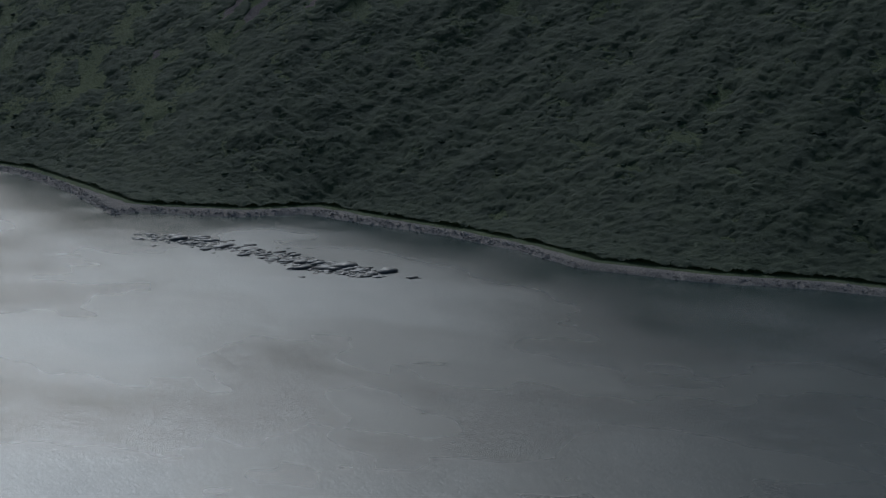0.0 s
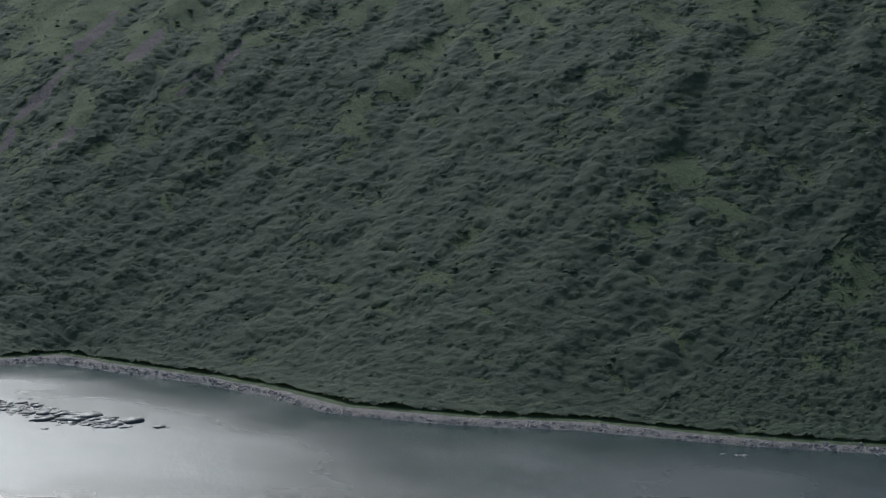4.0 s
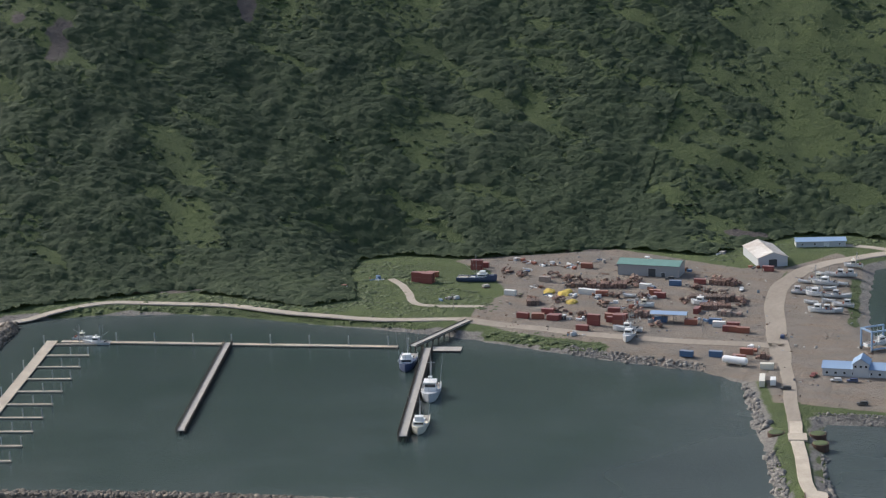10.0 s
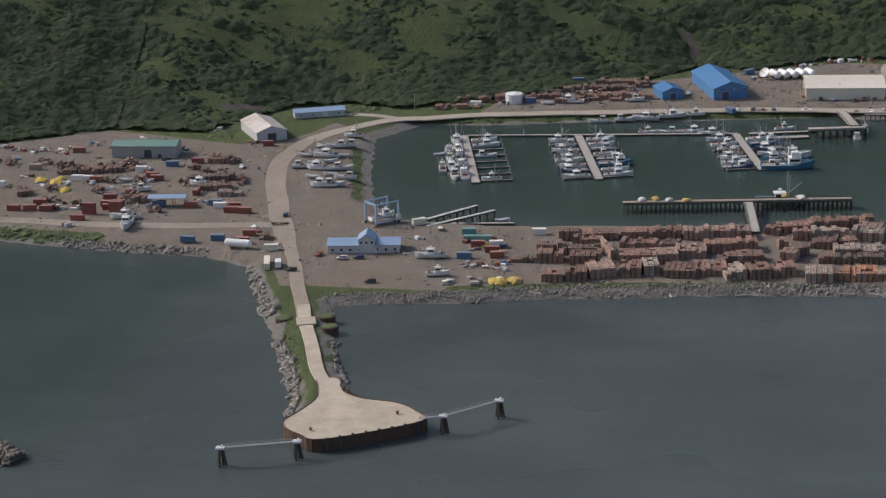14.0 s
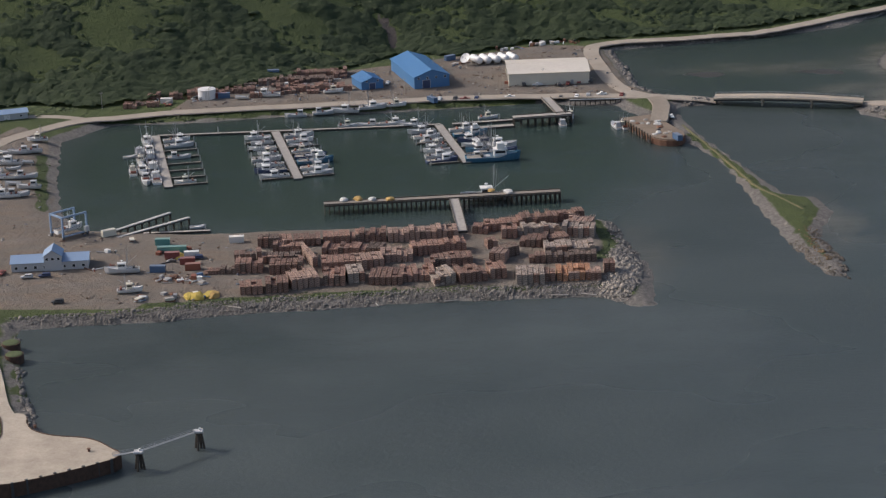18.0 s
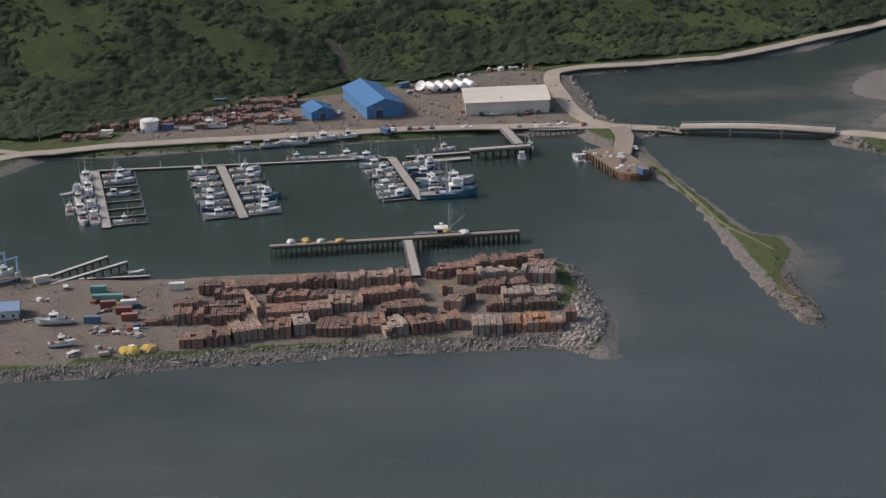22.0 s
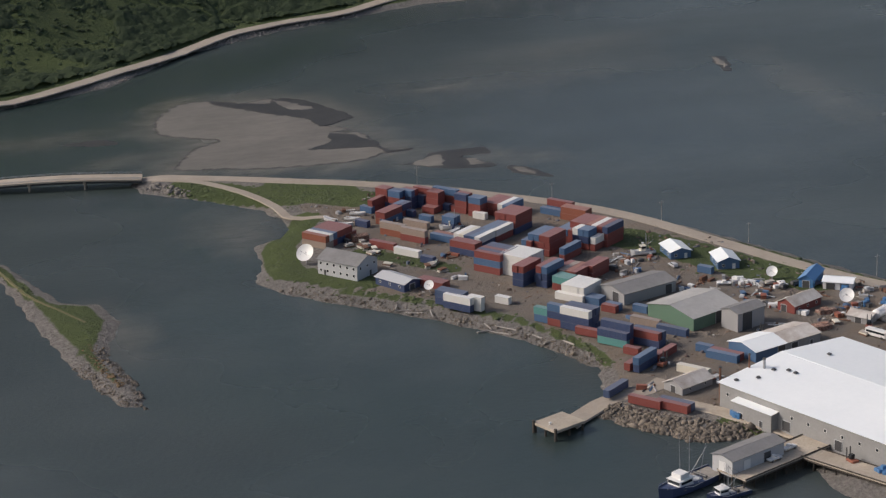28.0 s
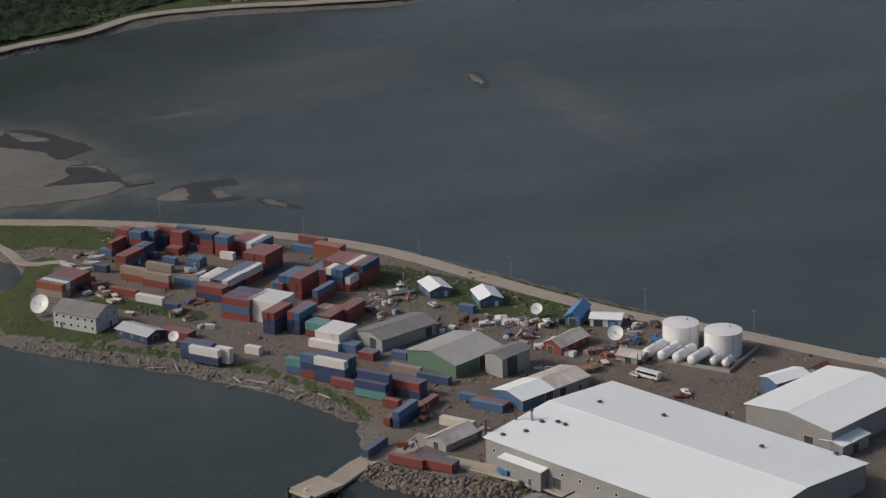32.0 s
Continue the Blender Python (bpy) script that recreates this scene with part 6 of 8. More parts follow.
for x, y, r, h, lab in ((334.5, 787, 0.45, 13, "tall thin rusty smoke stack"), (346, 789, 0.35, 15, "tall thin dark smoke stack"), (350, 786, 0.5, 14, "tall grey exhaust stack")):
    s = empty("smoke_stack", pose(x, y, 2.5), lab, "chimney")
    bm = bmesh.new()
    tube(bm, (0, 0, 0), (0, 0, h), r, r * 0.9, 10)
    part("pipe", bm, RUST if r < 0.47 else STEEL, s)
    bm = bmesh.new()
    tube(bm, (0, 0, h), (0, 0, h + 0.4), r * 1.4, r * 1.2, 10)
    part("cowl", bm, DARK, s)
for x, y in ((338, 782), (345, 780), (352, 783), (356, 780), (357, 777), (388, 770), (420, 722), (375, 788), (402, 735)):
    v = empty("roof_vent", pose(x, y, 2.9 + 8.4 + 2.6 - abs((x - 379.5) * math.cos(radians(23)) + (y - 751) * math.sin(radians(23))) / 28 * 2.6), "small grey metal roof ventilator", "vent", "roof vents of the cannery")
    bm = bmesh.new()
    tube(bm, (0, 0, -0.6), (0, 0, 0.9), 0.55, 0.55, 10)
    part("pipe", bm, STEEL, v)
    bm = bmesh.new()
    tube(bm, (0, 0, 0.9), (0, 0, 1.3), 0.95, 0.5, 10)
    part("hood", bm, DARK, v)


# ---- tanks and dishes ----
CLEAN_WHITE = paint("clean_white_paint", (0.82, 0.82, 0.81), 0.45, (0.5, 0.47, 0.42), worn=0.08)


def tank(x, y, r, h, label):
    t = empty("storage_tank", pose(x, y, ground_at(x, y) - 0.2), label, "tank")
    bm = bmesh.new()
    tube(bm, (0, 0, 0), (0, 0, h), r, r, 40)
    part("shell", bm, CLEAN_WHITE, t)
    bm = bmesh.new()
    tube(bm, (0, 0, h + 0.02), (0, 0, h + r * 0.10), r * 1.01, 0.3, 40)
    part("roof", bm, CLEAN_WHITE, t)
    for k in range(1, 5):
        bm = bmesh.new()
        tube(bm, (0, 0, h * k / 5), (0, 0, h * k / 5 + 0.08), r * 1.006, r * 1.006, 40, False)
        part("weld_band", bm, CLEAN_WHITE, t)
    bm = bmesh.new()
    for s in (-0.3, 0.3):
        tube(bm, (s, -r - 0.25, 0), (s, -r - 0.25, h + 0.8), 0.05, 0.05, 5)
    for k in range(int(h / 0.6)):
        tube(bm, (-0.3, -r - 0.25, 0.5 + 0.6 * k), (0.3, -r - 0.25, 0.5 + 0.6 * k), 0.03, 0.03, 4)
    part("ladder", bm, STEEL, t)
    bm = bmesh.new()
    tube(bm, (r * 0.4, 0, h), (r * 0.4, 0, h + 1.2), 0.3, 0.3, 8)
    part("hatch", bm, PALE_GREY, t)


def lying_tank(x, y, az, L, r, label, group=""):
    t = empty("cylinder_tank", pose(x, y, ground_at(x, y), 0, 0, az), label, "tank", group)
    bm = bmesh.new()
    rings = [(-L / 2 - r * 0.45, r * 0.25), (-L / 2 - r * 0.3, r * 0.7), (-L / 2, r), (L / 2, r), (L / 2 + r * 0.3, r * 0.7), (L / 2 + r * 0.45, r * 0.25)]
    for (a, ra), (b, rb) in zip(rings, rings[1:]):
        tube(bm, (a, 0, r + 0.7), (b, 0, r + 0.7), ra, rb, 20, False)
    for a, ra in (rings[0], rings[-1]):
        tube(bm, (a, 0, r + 0.7), (a + 0.01, 0, r + 0.7), ra, ra, 20)
    bmesh.ops.recalc_face_normals(bm, faces=bm.faces)
    part("shell", bm, CLEAN_WHITE, t)
    for s in (-0.3, 0.3):
        bm = bmesh.new()
        box(bm, L * s - 0.3, -r * 0.8, -0.3, L * s + 0.3, r * 0.8, r * 0.55 + 0.5)
        part("saddle", bm, CONCRETE, t)
    bm = bmesh.new()
    tube(bm, (0, 0, 2 * r + 0.6), (0, 0, 2 * r + 1.1), 0.4, 0.4, 10)
    part("manhole", bm, PALE_GREY, t)


tank(436, 843, 6.3, 8.6, "tall white fuel storage tank with ladder")
tank(445, 829.5, 6.5, 8.8, "tall white fuel storage tank in the yard")
tank(-122.5, 1175, 4.6, 5.2, "squat white storage tank among pot piles")
for k in range(4):
    lying_tank(423.5 + 3.4 * k, 839 - 4.3 * k, 30, 11, 1.75, "white horizontal fuel tank on concrete saddles", "fuel tanks in the bund")
for k in range(2):
    lying_tank(437.5 + 2.6 * k, 821.5 - 3.6 * k, 35, 5, 1.3, "short white horizontal fuel tank", "fuel tanks in the bund")
for k in range(5):
    lying_tank(18.5 + 4.9 * k, 1232 + 0.8 * k, -66, 9, 1.9, "white horizontal tank beside the storage hall", "tanks by the storage hall")
lying_tank(-219, 903, -12, 11, 1.7, "white horizontal fuel tank on the yard's edge")
for k in range(3):
    lying_tank(428 + 2.0 * k, 771 - 4.0 * k, 20, 10, 1.5, "white horizontal tank against the freezer hall", "tanks by the freezer hall")
bund = empty("bund_wall", pose(432, 826, ground_at(432, 826), 0, 0, -54), "low grey wall round the fuel tanks", "wall")
for x0, y0, x1, y1 in ((-14, -4, 14, -3.7), (-14, 22, 14, 22.3), (-14.3, -4, -14, 22.3), (14, -4, 14.3, 22.3)):
    bm = bmesh.new()
    box(bm, x0, y0, -0.5, x1, y1, 1.3)
    part("wall_panel", bm, GREY, bund)


def dish(x, y, r, az, label):
    d = empty("satellite_dish", pose(x, y, ground_at(x, y), 0, 0, az), label, "satellite dish")
    bm = bmesh.new()
    rings = []
    for k in range(6):
        a = k / 5
        rings.append([bm.verts.new((-0.9 * r * 0.28 * (1 - a * a) + 0.0, a * r * math.cos(i * 2 * math.pi / 24), a * r * math.sin(i * 2 * math.pi / 24))) for i in range(24)])
    for p, q in zip(rings, rings[1:]):
        for i in range(24):
            bm.faces.new((p[i], p[(i + 1) % 24], q[(i + 1) % 24], q[i]))
    bmesh.ops.remove_doubles(bm, verts=bm.verts[:], dist=0.001)
    bmesh.ops.solidify(bm, geom=bm.faces[:], thickness=0.08)
    bmesh.ops.transform(bm, matrix=Matrix.Translation((0, 0, r + 1.0)) @ pose(0, 0, 0, 0, -40, 0), verts=bm.verts[:])
    part("reflector", bm, WHITE, d)
    bm = bmesh.new()
    tube(bm, (-r * 0.2, 0, -0.3), (-r * 0.2, 0, r + 1.0), 0.22, 0.18, 8)
    part("mount", bm, STEEL, d)
    bm = bmesh.new()
    tube(bm, (r * 0.75, 0, r * 1.35 + 1.0), (-0.1, -r * 0.6, r * 0.6 + 1.0), 0.05, 0.05, 5)
    tube(bm, (r * 0.75, 0, r * 1.35 + 1.0), (-0.1, r * 0.6, r * 0.6 + 1.0), 0.05, 0.05, 5)
    tube(bm, (r * 0.68, 0, r * 1.3 + 1.0), (r * 0.85, 0, r * 1.42 + 1.0), 0.2, 0.2, 8)
    part("feed_arm", bm, STEEL, d)


dish(245, 980.5, 3.7, -135, "large white satellite dish beside the bunkhouse")
dish(404.5, 892, 2.2, -130, "grey satellite dish beside the road")
dish(417, 855.5, 2.8, -125, "grey satellite dish beside the red shed")
dish(279.5, 929, 2.0, -130, "grey satellite dish on the bank")
dish(12.5, 1229.5, 3.0, -130, "large white satellite dish below the hill")


# ---- shipping containers ----
CON = {"r": RED, "o": ORANGE, "b": BLUE, "n": NAVY, "N": paint("deep_blue_paint", (0.05, 0.085, 0.17), 0.45, worn=0.25), "w": paint("reefer_white", (0.72, 0.71, 0.67), 0.5, worn=0.2),
       "t": paint("faded_tan_paint", (0.34, 0.27, 0.22), 0.6, worn=0.45), "g": TEAL, "y": YELLOW, "c": CREAM}
# roof paints: more worn, and lightened to paint in the sky's sheen on top
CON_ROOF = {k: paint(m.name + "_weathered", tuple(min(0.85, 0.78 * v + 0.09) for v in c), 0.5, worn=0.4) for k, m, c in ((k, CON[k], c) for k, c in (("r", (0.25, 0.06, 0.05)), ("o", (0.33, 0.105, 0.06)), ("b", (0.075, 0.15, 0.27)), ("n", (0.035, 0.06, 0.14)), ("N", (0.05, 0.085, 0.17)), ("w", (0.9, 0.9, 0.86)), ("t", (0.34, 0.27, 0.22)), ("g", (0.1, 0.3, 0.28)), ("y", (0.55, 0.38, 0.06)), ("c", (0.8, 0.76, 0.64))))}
CON_NAME = {"r": "dull red", "o": "faded orange", "b": "blue", "n": "navy blue", "N": "dark blue", "w": "white refrigerated", "t": "rust-faded tan", "g": "teal green", "y": "yellow", "c": "cream"}
CON_MESH = {}


def container_meshes(key, L):
    if (key, L) in CON_MESH:
        return CON_MESH[key, L]
    W, H = 2.44, 2.75
    n = 22 if L > 8 else 12
    side = [(0.06, 0.0), (0.2, 0.0)]
    for i in range(n):
        x = 0.2 + (L - 0.4) * i / n
        w = (L - 0.4) / n
        side += [(x + 0.1 * w, 0.06), (x + 0.4 * w, 0.06), (x + 0.5 * w, 0.015), (x + 0.9 * w, 0.015)]
    side += [(L - 0.2, 0.0), (L, 0.0)]
    bm = bmesh.new()
    prism(bm, side + [(x, W - y) for x, y in reversed(side)], 0.0, H - 0.1)
    bmesh.ops.recalc_face_normals(bm, faces=bm.faces)
    body = bpy.data.meshes.new("body")
    bm.to_mesh(body)
    bm.free()
    bm = bmesh.new()
    m2 = n // 2
    stops = [(0.0, 0.0), (0.1 / L, 0.0)]
    for i in range(m2):
        t0, w = (0.1 + (L - 0.2) * i / m2) / L, (L - 0.2) / m2 / L
        stops += [(t0 + 0.1 * w, -0.05), (t0 + 0.3 * w, -0.05), (t0 + 0.4 * w, -0.01), (t0 + 0.95 * w, -0.01)]
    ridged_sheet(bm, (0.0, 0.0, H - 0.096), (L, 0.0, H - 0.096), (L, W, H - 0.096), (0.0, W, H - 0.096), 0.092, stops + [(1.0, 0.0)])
    roof = bpy.data.meshes.new("roof")
    bm.to_mesh(roof)
    bm.free()
    bm = bmesh.new()
    box(bm, 0.0, 0.05, 0.1, 0.06, W / 2 - 0.015, H - 0.13)
    for y in (0.35, 0.85):
        tube(bm, (-0.03, y, 0.15), (-0.03, y, H - 0.2), 0.03, 0.03, 5)
    door = bpy.data.meshes.new("door_leaf")
    bm.to_mesh(door)
    bm.free()
    for me in (body, door):
        me.materials.append(CON[key])
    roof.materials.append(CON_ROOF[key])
    CON_MESH[key, L] = (body, roof, door)
    return CON_MESH[key, L]


def container(key, m, L=12.2, where="in the gravel yard", group="containers in the spit yard"):
    c = empty("shipping_container", m, f"{CON_NAME[key]} steel shipping container {where}", "container", group)
    body, roof, door = container_meshes(key, L)
    for nme, me in (("body", body), ("roof", roof)):
        piece(nme, me, c, Matrix())
    piece("door_leaf", door, c, Matrix())
    piece("door_leaf", door, c, pose(0, 1.22, 0))
    return c


def stacks(rows, base=3.25):
    """Blocks of containers: the near ground corner, the way the long sides run (u or v), the length, and the colours of each column from the ground up."""
    rnd = random.Random(5)
    for x, y, way, L, columns in rows:
        m = pose(x, y, base, 0, 0, -54 if way == "u" else 36)
        for k, column in enumerate(columns.split()):
            for j, key in enumerate(column):
                off = Vector((rnd.uniform(-0.2, 0.2) - (L if way == "u" else 0), k * 2.54 if way == "u" else 2.54 * k, j * 2.76))
                where = ("on the ground", "stacked second high", "stacked third high")[j]
                container(key, m @ Matrix.Translation(off), L, where)


YARD_A = [(257.1, 993.8, "u", 12.2, "to tw rb nr nr rr or r"), (287.8, 1032.3, "u", 6.1, "b"), (280.5, 1014.2, "u", 6.1, "n"), (288.3, 1014.3, "v", 12.2, "br or"), (298.4, 1022.1, "v", 6.1, "rn nb"), (288.7, 1033.3, "v", 12.2, "rr"), (296.4, 1037.3, "u", 6.1, "nrr nrr"), (299.9, 1031.3, "u", 6.1, "nrb nrn"), (305.1, 1030.6, "u", 6.1, "nnb nnr"), (315.2, 1027.6, "u", 12.2, "nrr"), (310.5, 1030.8, "u", 6.1, "nn"), (314.4, 1023.6, "u", 6.1, "rrr rrr"), (322.6, 1024.1, "u", 12.2, "rrb"), (319.2, 1022.6, "u", 6.1, "n"), (323.1, 1017.4, "u", 6.1, "r r"), (324.2, 1015.6, "u", 6.1, "rrn rrr")]
YARD_B = [(327.9, 1008.8, "u", 6.1, "rrb rrb"), (338.0, 1003.5, "v", 12.2, "nb tw rr rr gr"), (338.4, 999.5, "v", 12.2, "c"), (328.6, 1004.9, "u", 6.1, "w"), (327.7, 1013.6, "u", 6.1, "b"), (311.6, 1021.1, "u", 6.1, "r r"), (306.8, 1010.1, "u", 6.1, "b"), (302.2, 1020.5, "u", 6.1, "n"), (312.3, 996.6, "u", 6.1, "nb nb"), (290.3, 994.8, "u", 12.2, "ot"), (302.6, 1002.3, "u", 12.2, "t"), (295.7, 984.5, "u", 12.2, "rt"), (306.9, 979.8, "u", 12.2, "b o"), (308.9, 960.7, "u", 12.2, "nr nr"), (281.7, 981.5, "u", 12.2, "r"), (287.9, 968.8, "u", 12.2, "w")]
YARD_C = [(290.8, 959.3, "u", 6.1, "n"), (313.3, 967.8, "v", 12.2, "nw nb nN tc bw"), (322.8, 974.2, "v", 12.2, "rw rb nb"), (333.6, 981.4, "v", 12.2, "nrr nrr rrr nrr"), (363.7, 996.5, "u", 12.2, "br"), (360.1, 995.1, "u", 12.2, "b"), (365.0, 984.2, "u", 12.2, "oo oo"), (361.6, 951.7, "v", 12.2, "rrn rnr rrw rro rrr rrr nrr"), (355.3, 955.3, "v", 12.2, "rr rr rr rr rb nb"), (353.2, 951.0, "v", 6.1, "rnb rnb rnw"), (355.3, 949.1, "v", 12.2, "rw"), (339.3, 941.5, "v", 12.2, "rb"), (336.2, 949.7, "v", 12.2, "rrr nrr rrb rnb"), (330.7, 955.2, "v", 12.2, "rr rb"), (310.7, 936.3, "u", 12.2, "rbr rbn nbr nnn nnN"), (318.5, 929.1, "u", 12.2, "www www www www www")]
YARD_D = [(314.7, 934.6, "u", 6.1, "w"), (314.1, 919.7, "v", 12.2, "nnr nnr"), (322.0, 915.4, "v", 12.2, "nnb nnr"), (322.3, 921.3, "v", 6.1, "b b"), (327.8, 907.4, "v", 6.1, "rg rg rg"), (332.9, 913.4, "v", 12.2, "rr ro rt rr"), (341.3, 917.3, "v", 12.2, "rr rr"), (329.1, 895.3, "v", 12.2, "ww ww ww ww"), (327.9, 893.6, "u", 12.2, "w"), (332.8, 889.3, "u", 6.1, "b b"), (302.2, 903.3, "u", 6.1, "w"), (335.2, 879.1, "u", 6.1, "r b"), (308.7, 879.1, "u", 6.1, "bg"), (311.7, 873.4, "u", 6.1, "rnb"), (318.3, 863.4, "u", 12.2, "nnw nnn nnN"), (321.0, 856.0, "u", 12.2, "r")]
YARD_E = [(326.7, 845.5, "u", 12.2, "rnn"), (325.0, 844.5, "u", 12.2, "gn"), (335.3, 839.9, "u", 12.2, "nr nN"), (325.8, 836.0, "u", 6.1, "r"), (319.9, 821.1, "v", 12.2, "nb"), (317.8, 824.0, "v", 6.1, "r"), (301.9, 803.7, "v", 12.2, "N"), (330.4, 828.1, "v", 12.2, "r"), (339.6, 808.1, "u", 12.2, "c"), (320.2, 781.0, "u", 12.2, "r N"), (313.4, 788.1, "u", 12.2, "r"), (348.6, 846.7, "u", 12.2, "N"), (343.5, 858.8, "u", 12.2, "t"), (345.6, 874.4, "u", 6.1, "b"), (350.0, 828.6, "u", 6.1, "b"), (354.4, 816.2, "u", 12.2, "b r")]
YARD_F = [(385.5, 905.7, "u", 6.1, "b"), (286.2, 900.9, "u", 12.2, "nw"), (284.7, 906.2, "u", 12.2, "nN nN"), (290.3, 900.4, "u", 6.1, "ww"), (284.6, 928.8, "u", 12.2, "r r")]
for rows in (YARD_A, YARD_B, YARD_C, YARD_D, YARD_E, YARD_F):
    stacks(rows)


# ---- vehicles ----
def vehicle(kind, mat, label):
    """kind: pickup, van or truck; nose towards +x."""
    v = empty({"pickup": "pickup_truck", "van": "van", "truck": "box_truck"}[kind], pose(0, 0, -900), label, "vehicle", "parked vehicles")
    L, W = {"pickup": (5.4, 1.9), "van": (4.9, 1.9), "truck": (8.0, 2.4)}[kind]
    bm = bmesh.new()
    if kind == "van":
        prof = [(-L / 2, 0.45), (L / 2, 0.45), (L / 2, 0.95), (L / 2 - 1.1, 1.05), (L / 2 - 1.8, 1.75), (-L / 2 + 0.4, 1.8), (-L / 2, 1.1)]
    elif kind == "pickup":
        prof = [(-L / 2, 0.5), (L / 2, 0.5), (L / 2, 1.05), (L / 2 - 1.4, 1.12), (L / 2 - 2.0, 1.8), (L / 2 - 3.2, 1.82), (L / 2 - 3.4, 1.1), (-L / 2, 1.1)]
    else:
        prof = [(-L / 2, 0.7), (L / 2, 0.5), (L / 2, 1.5), (L / 2 - 0.4, 2.3), (L / 2 - 1.9, 2.3), (L / 2 - 2.0, 1.0), (-L / 2, 1.0)]
    sides = [[bm.verts.new((x, s * W / 2 * (0.88 if z > 1.3 else 1), z)) for x, z in prof] for s in (-1, 1)]
    n = len(prof)
    for i in range(n):
        bm.faces.new((sides[0][i], sides[0][(i + 1) % n], sides[1][(i + 1) % n], sides[1][i]))
    bm.faces.new(sides[0][::-1])
    bm.faces.new(sides[1])
    bmesh.ops.recalc_face_normals(bm, faces=bm.faces)
    bmesh.ops.bevel(bm, geom=bm.edges[:], offset=0.07, segments=1, affect="EDGES")
    part("body", bm, mat, v)
    x0, x1, z0, z1 = {"pickup": (-0.45, 0.75, 1.2, 1.68), "van": (-1.9, 0.8, 1.15, 1.65), "truck": (2.3, 3.5, 1.5, 2.1)}[kind]
    for s in (-1, 1):
        bm = bmesh.new()
        box(bm, x0, s * W * 0.445 - 0.03, z0, x1, s * W * 0.445 + 0.05, z1)
        part("side_window", bm, GLASS_DARK, v, "dark glass")
    bm = bmesh.new()
    fx = {"pickup": 0.95, "van": 1.0, "truck": 3.75}[kind]
    box(bm, -0.28, -W * 0.38, -0.02, 0.28, W * 0.38, 0.05, Matrix.Translation((fx, 0, (z0 + z1) / 2)) @ pose(0, 0, 0, 0, 46, 0))
    part("windscreen", bm, GLASS_DARK, v, "dark glass")
    if kind == "truck":
        bm = bmesh.new()
        box(bm, -L / 2, -1.2, 1.02, L / 2 - 2.2, 1.2, 3.2)
        bmesh.ops.bevel(bm, geom=bm.edges[:], offset=0.05, segments=1, affect="EDGES")
        part("cargo_box", bm, mat, v)
    for sx in (-0.31, 0.31):
        for s in (-1, 1):
            bm = bmesh.new()
            tube(bm, (sx * L, s * (W / 2 - 0.12), 0.38), (sx * L, s * (W / 2 + 0.04), 0.38), 0.38, 0.38, 12)
            w = part("wheel", bm, DARK, v)
            bm = bmesh.new()
            tube(bm, (sx * L, s * (W / 2 + 0.03), 0.38), (sx * L, s * (W / 2 + 0.06), 0.38), 0.2, 0.2, 8)
            part("rim", bm, STEEL, w)
    return v


VEH = [vehicle("pickup", WHITE, "white pickup truck parked on gravel"), vehicle("van", DARK, "dark station wagon parked on gravel"), vehicle("pickup", RED, "dull red pickup truck parked on gravel"),
       vehicle("van", PALE_GREY, "silver van parked on gravel"), vehicle("truck", WHITE, "white box truck parked on gravel"), vehicle("van", NAVY, "dark blue wagon parked on gravel")]


def park(k, x, y, az):
    return moor(VEH[k], x, y, az, ground_at(x, y) + 0.05)


# ---- heaps and gear ----
NET_Y = rough_stuff("yellow_net", (0.36, 0.26, 0.05), (0.62, 0.47, 0.12), 1.2, 0.95, 5.0, 0.8, 0.1)
NET_W = rough_stuff("pale_net", (0.42, 0.42, 0.40), (0.72, 0.71, 0.68), 1.2, 0.95, 5.0, 0.8, 0.1)
NET_O = rough_stuff("ochre_net", (0.38, 0.24, 0.08), (0.56, 0.38, 0.14), 1.2, 0.95, 5.0, 0.8, 0.1)


def heap(x, y, r, mat, name, label, category, z=None, h=0.55, seed=0):
    """A slumped heap of net or gear with folds."""
    rnd = random.Random(seed * 31 + int(x * 7 + y))
    t = empty(name, pose(x, y, ground_at(x, y) if z is None else z, 0, 0, rnd.uniform(0, 360)), label, category)
    for k in range(3):
        bm = bmesh.new()
        bmesh.ops.create_icosphere(bm, subdivisions=2, radius=1.0)
        off = Vector((rnd.uniform(-9, 9), rnd.uniform(-9, 9), rnd.uniform(-9, 9)))
        s = r * rnd.uniform(0.5, 0.8)
        c = Vector((rnd.uniform(-0.4, 0.4) * r, rnd.uniform(-0.3, 0.3) * r, 0))
        for v in bm.verts:
            d = 1 + 0.35 * noise.noise(v.co * 2 + off) + 0.15 * noise.noise(v.co * 5 + off)
            v.co = Vector((v.co.x * s * d, v.co.y * s * d, max(v.co.z, -0.2) * s * h * d)) + c
        part("fold", bm, mat, t)


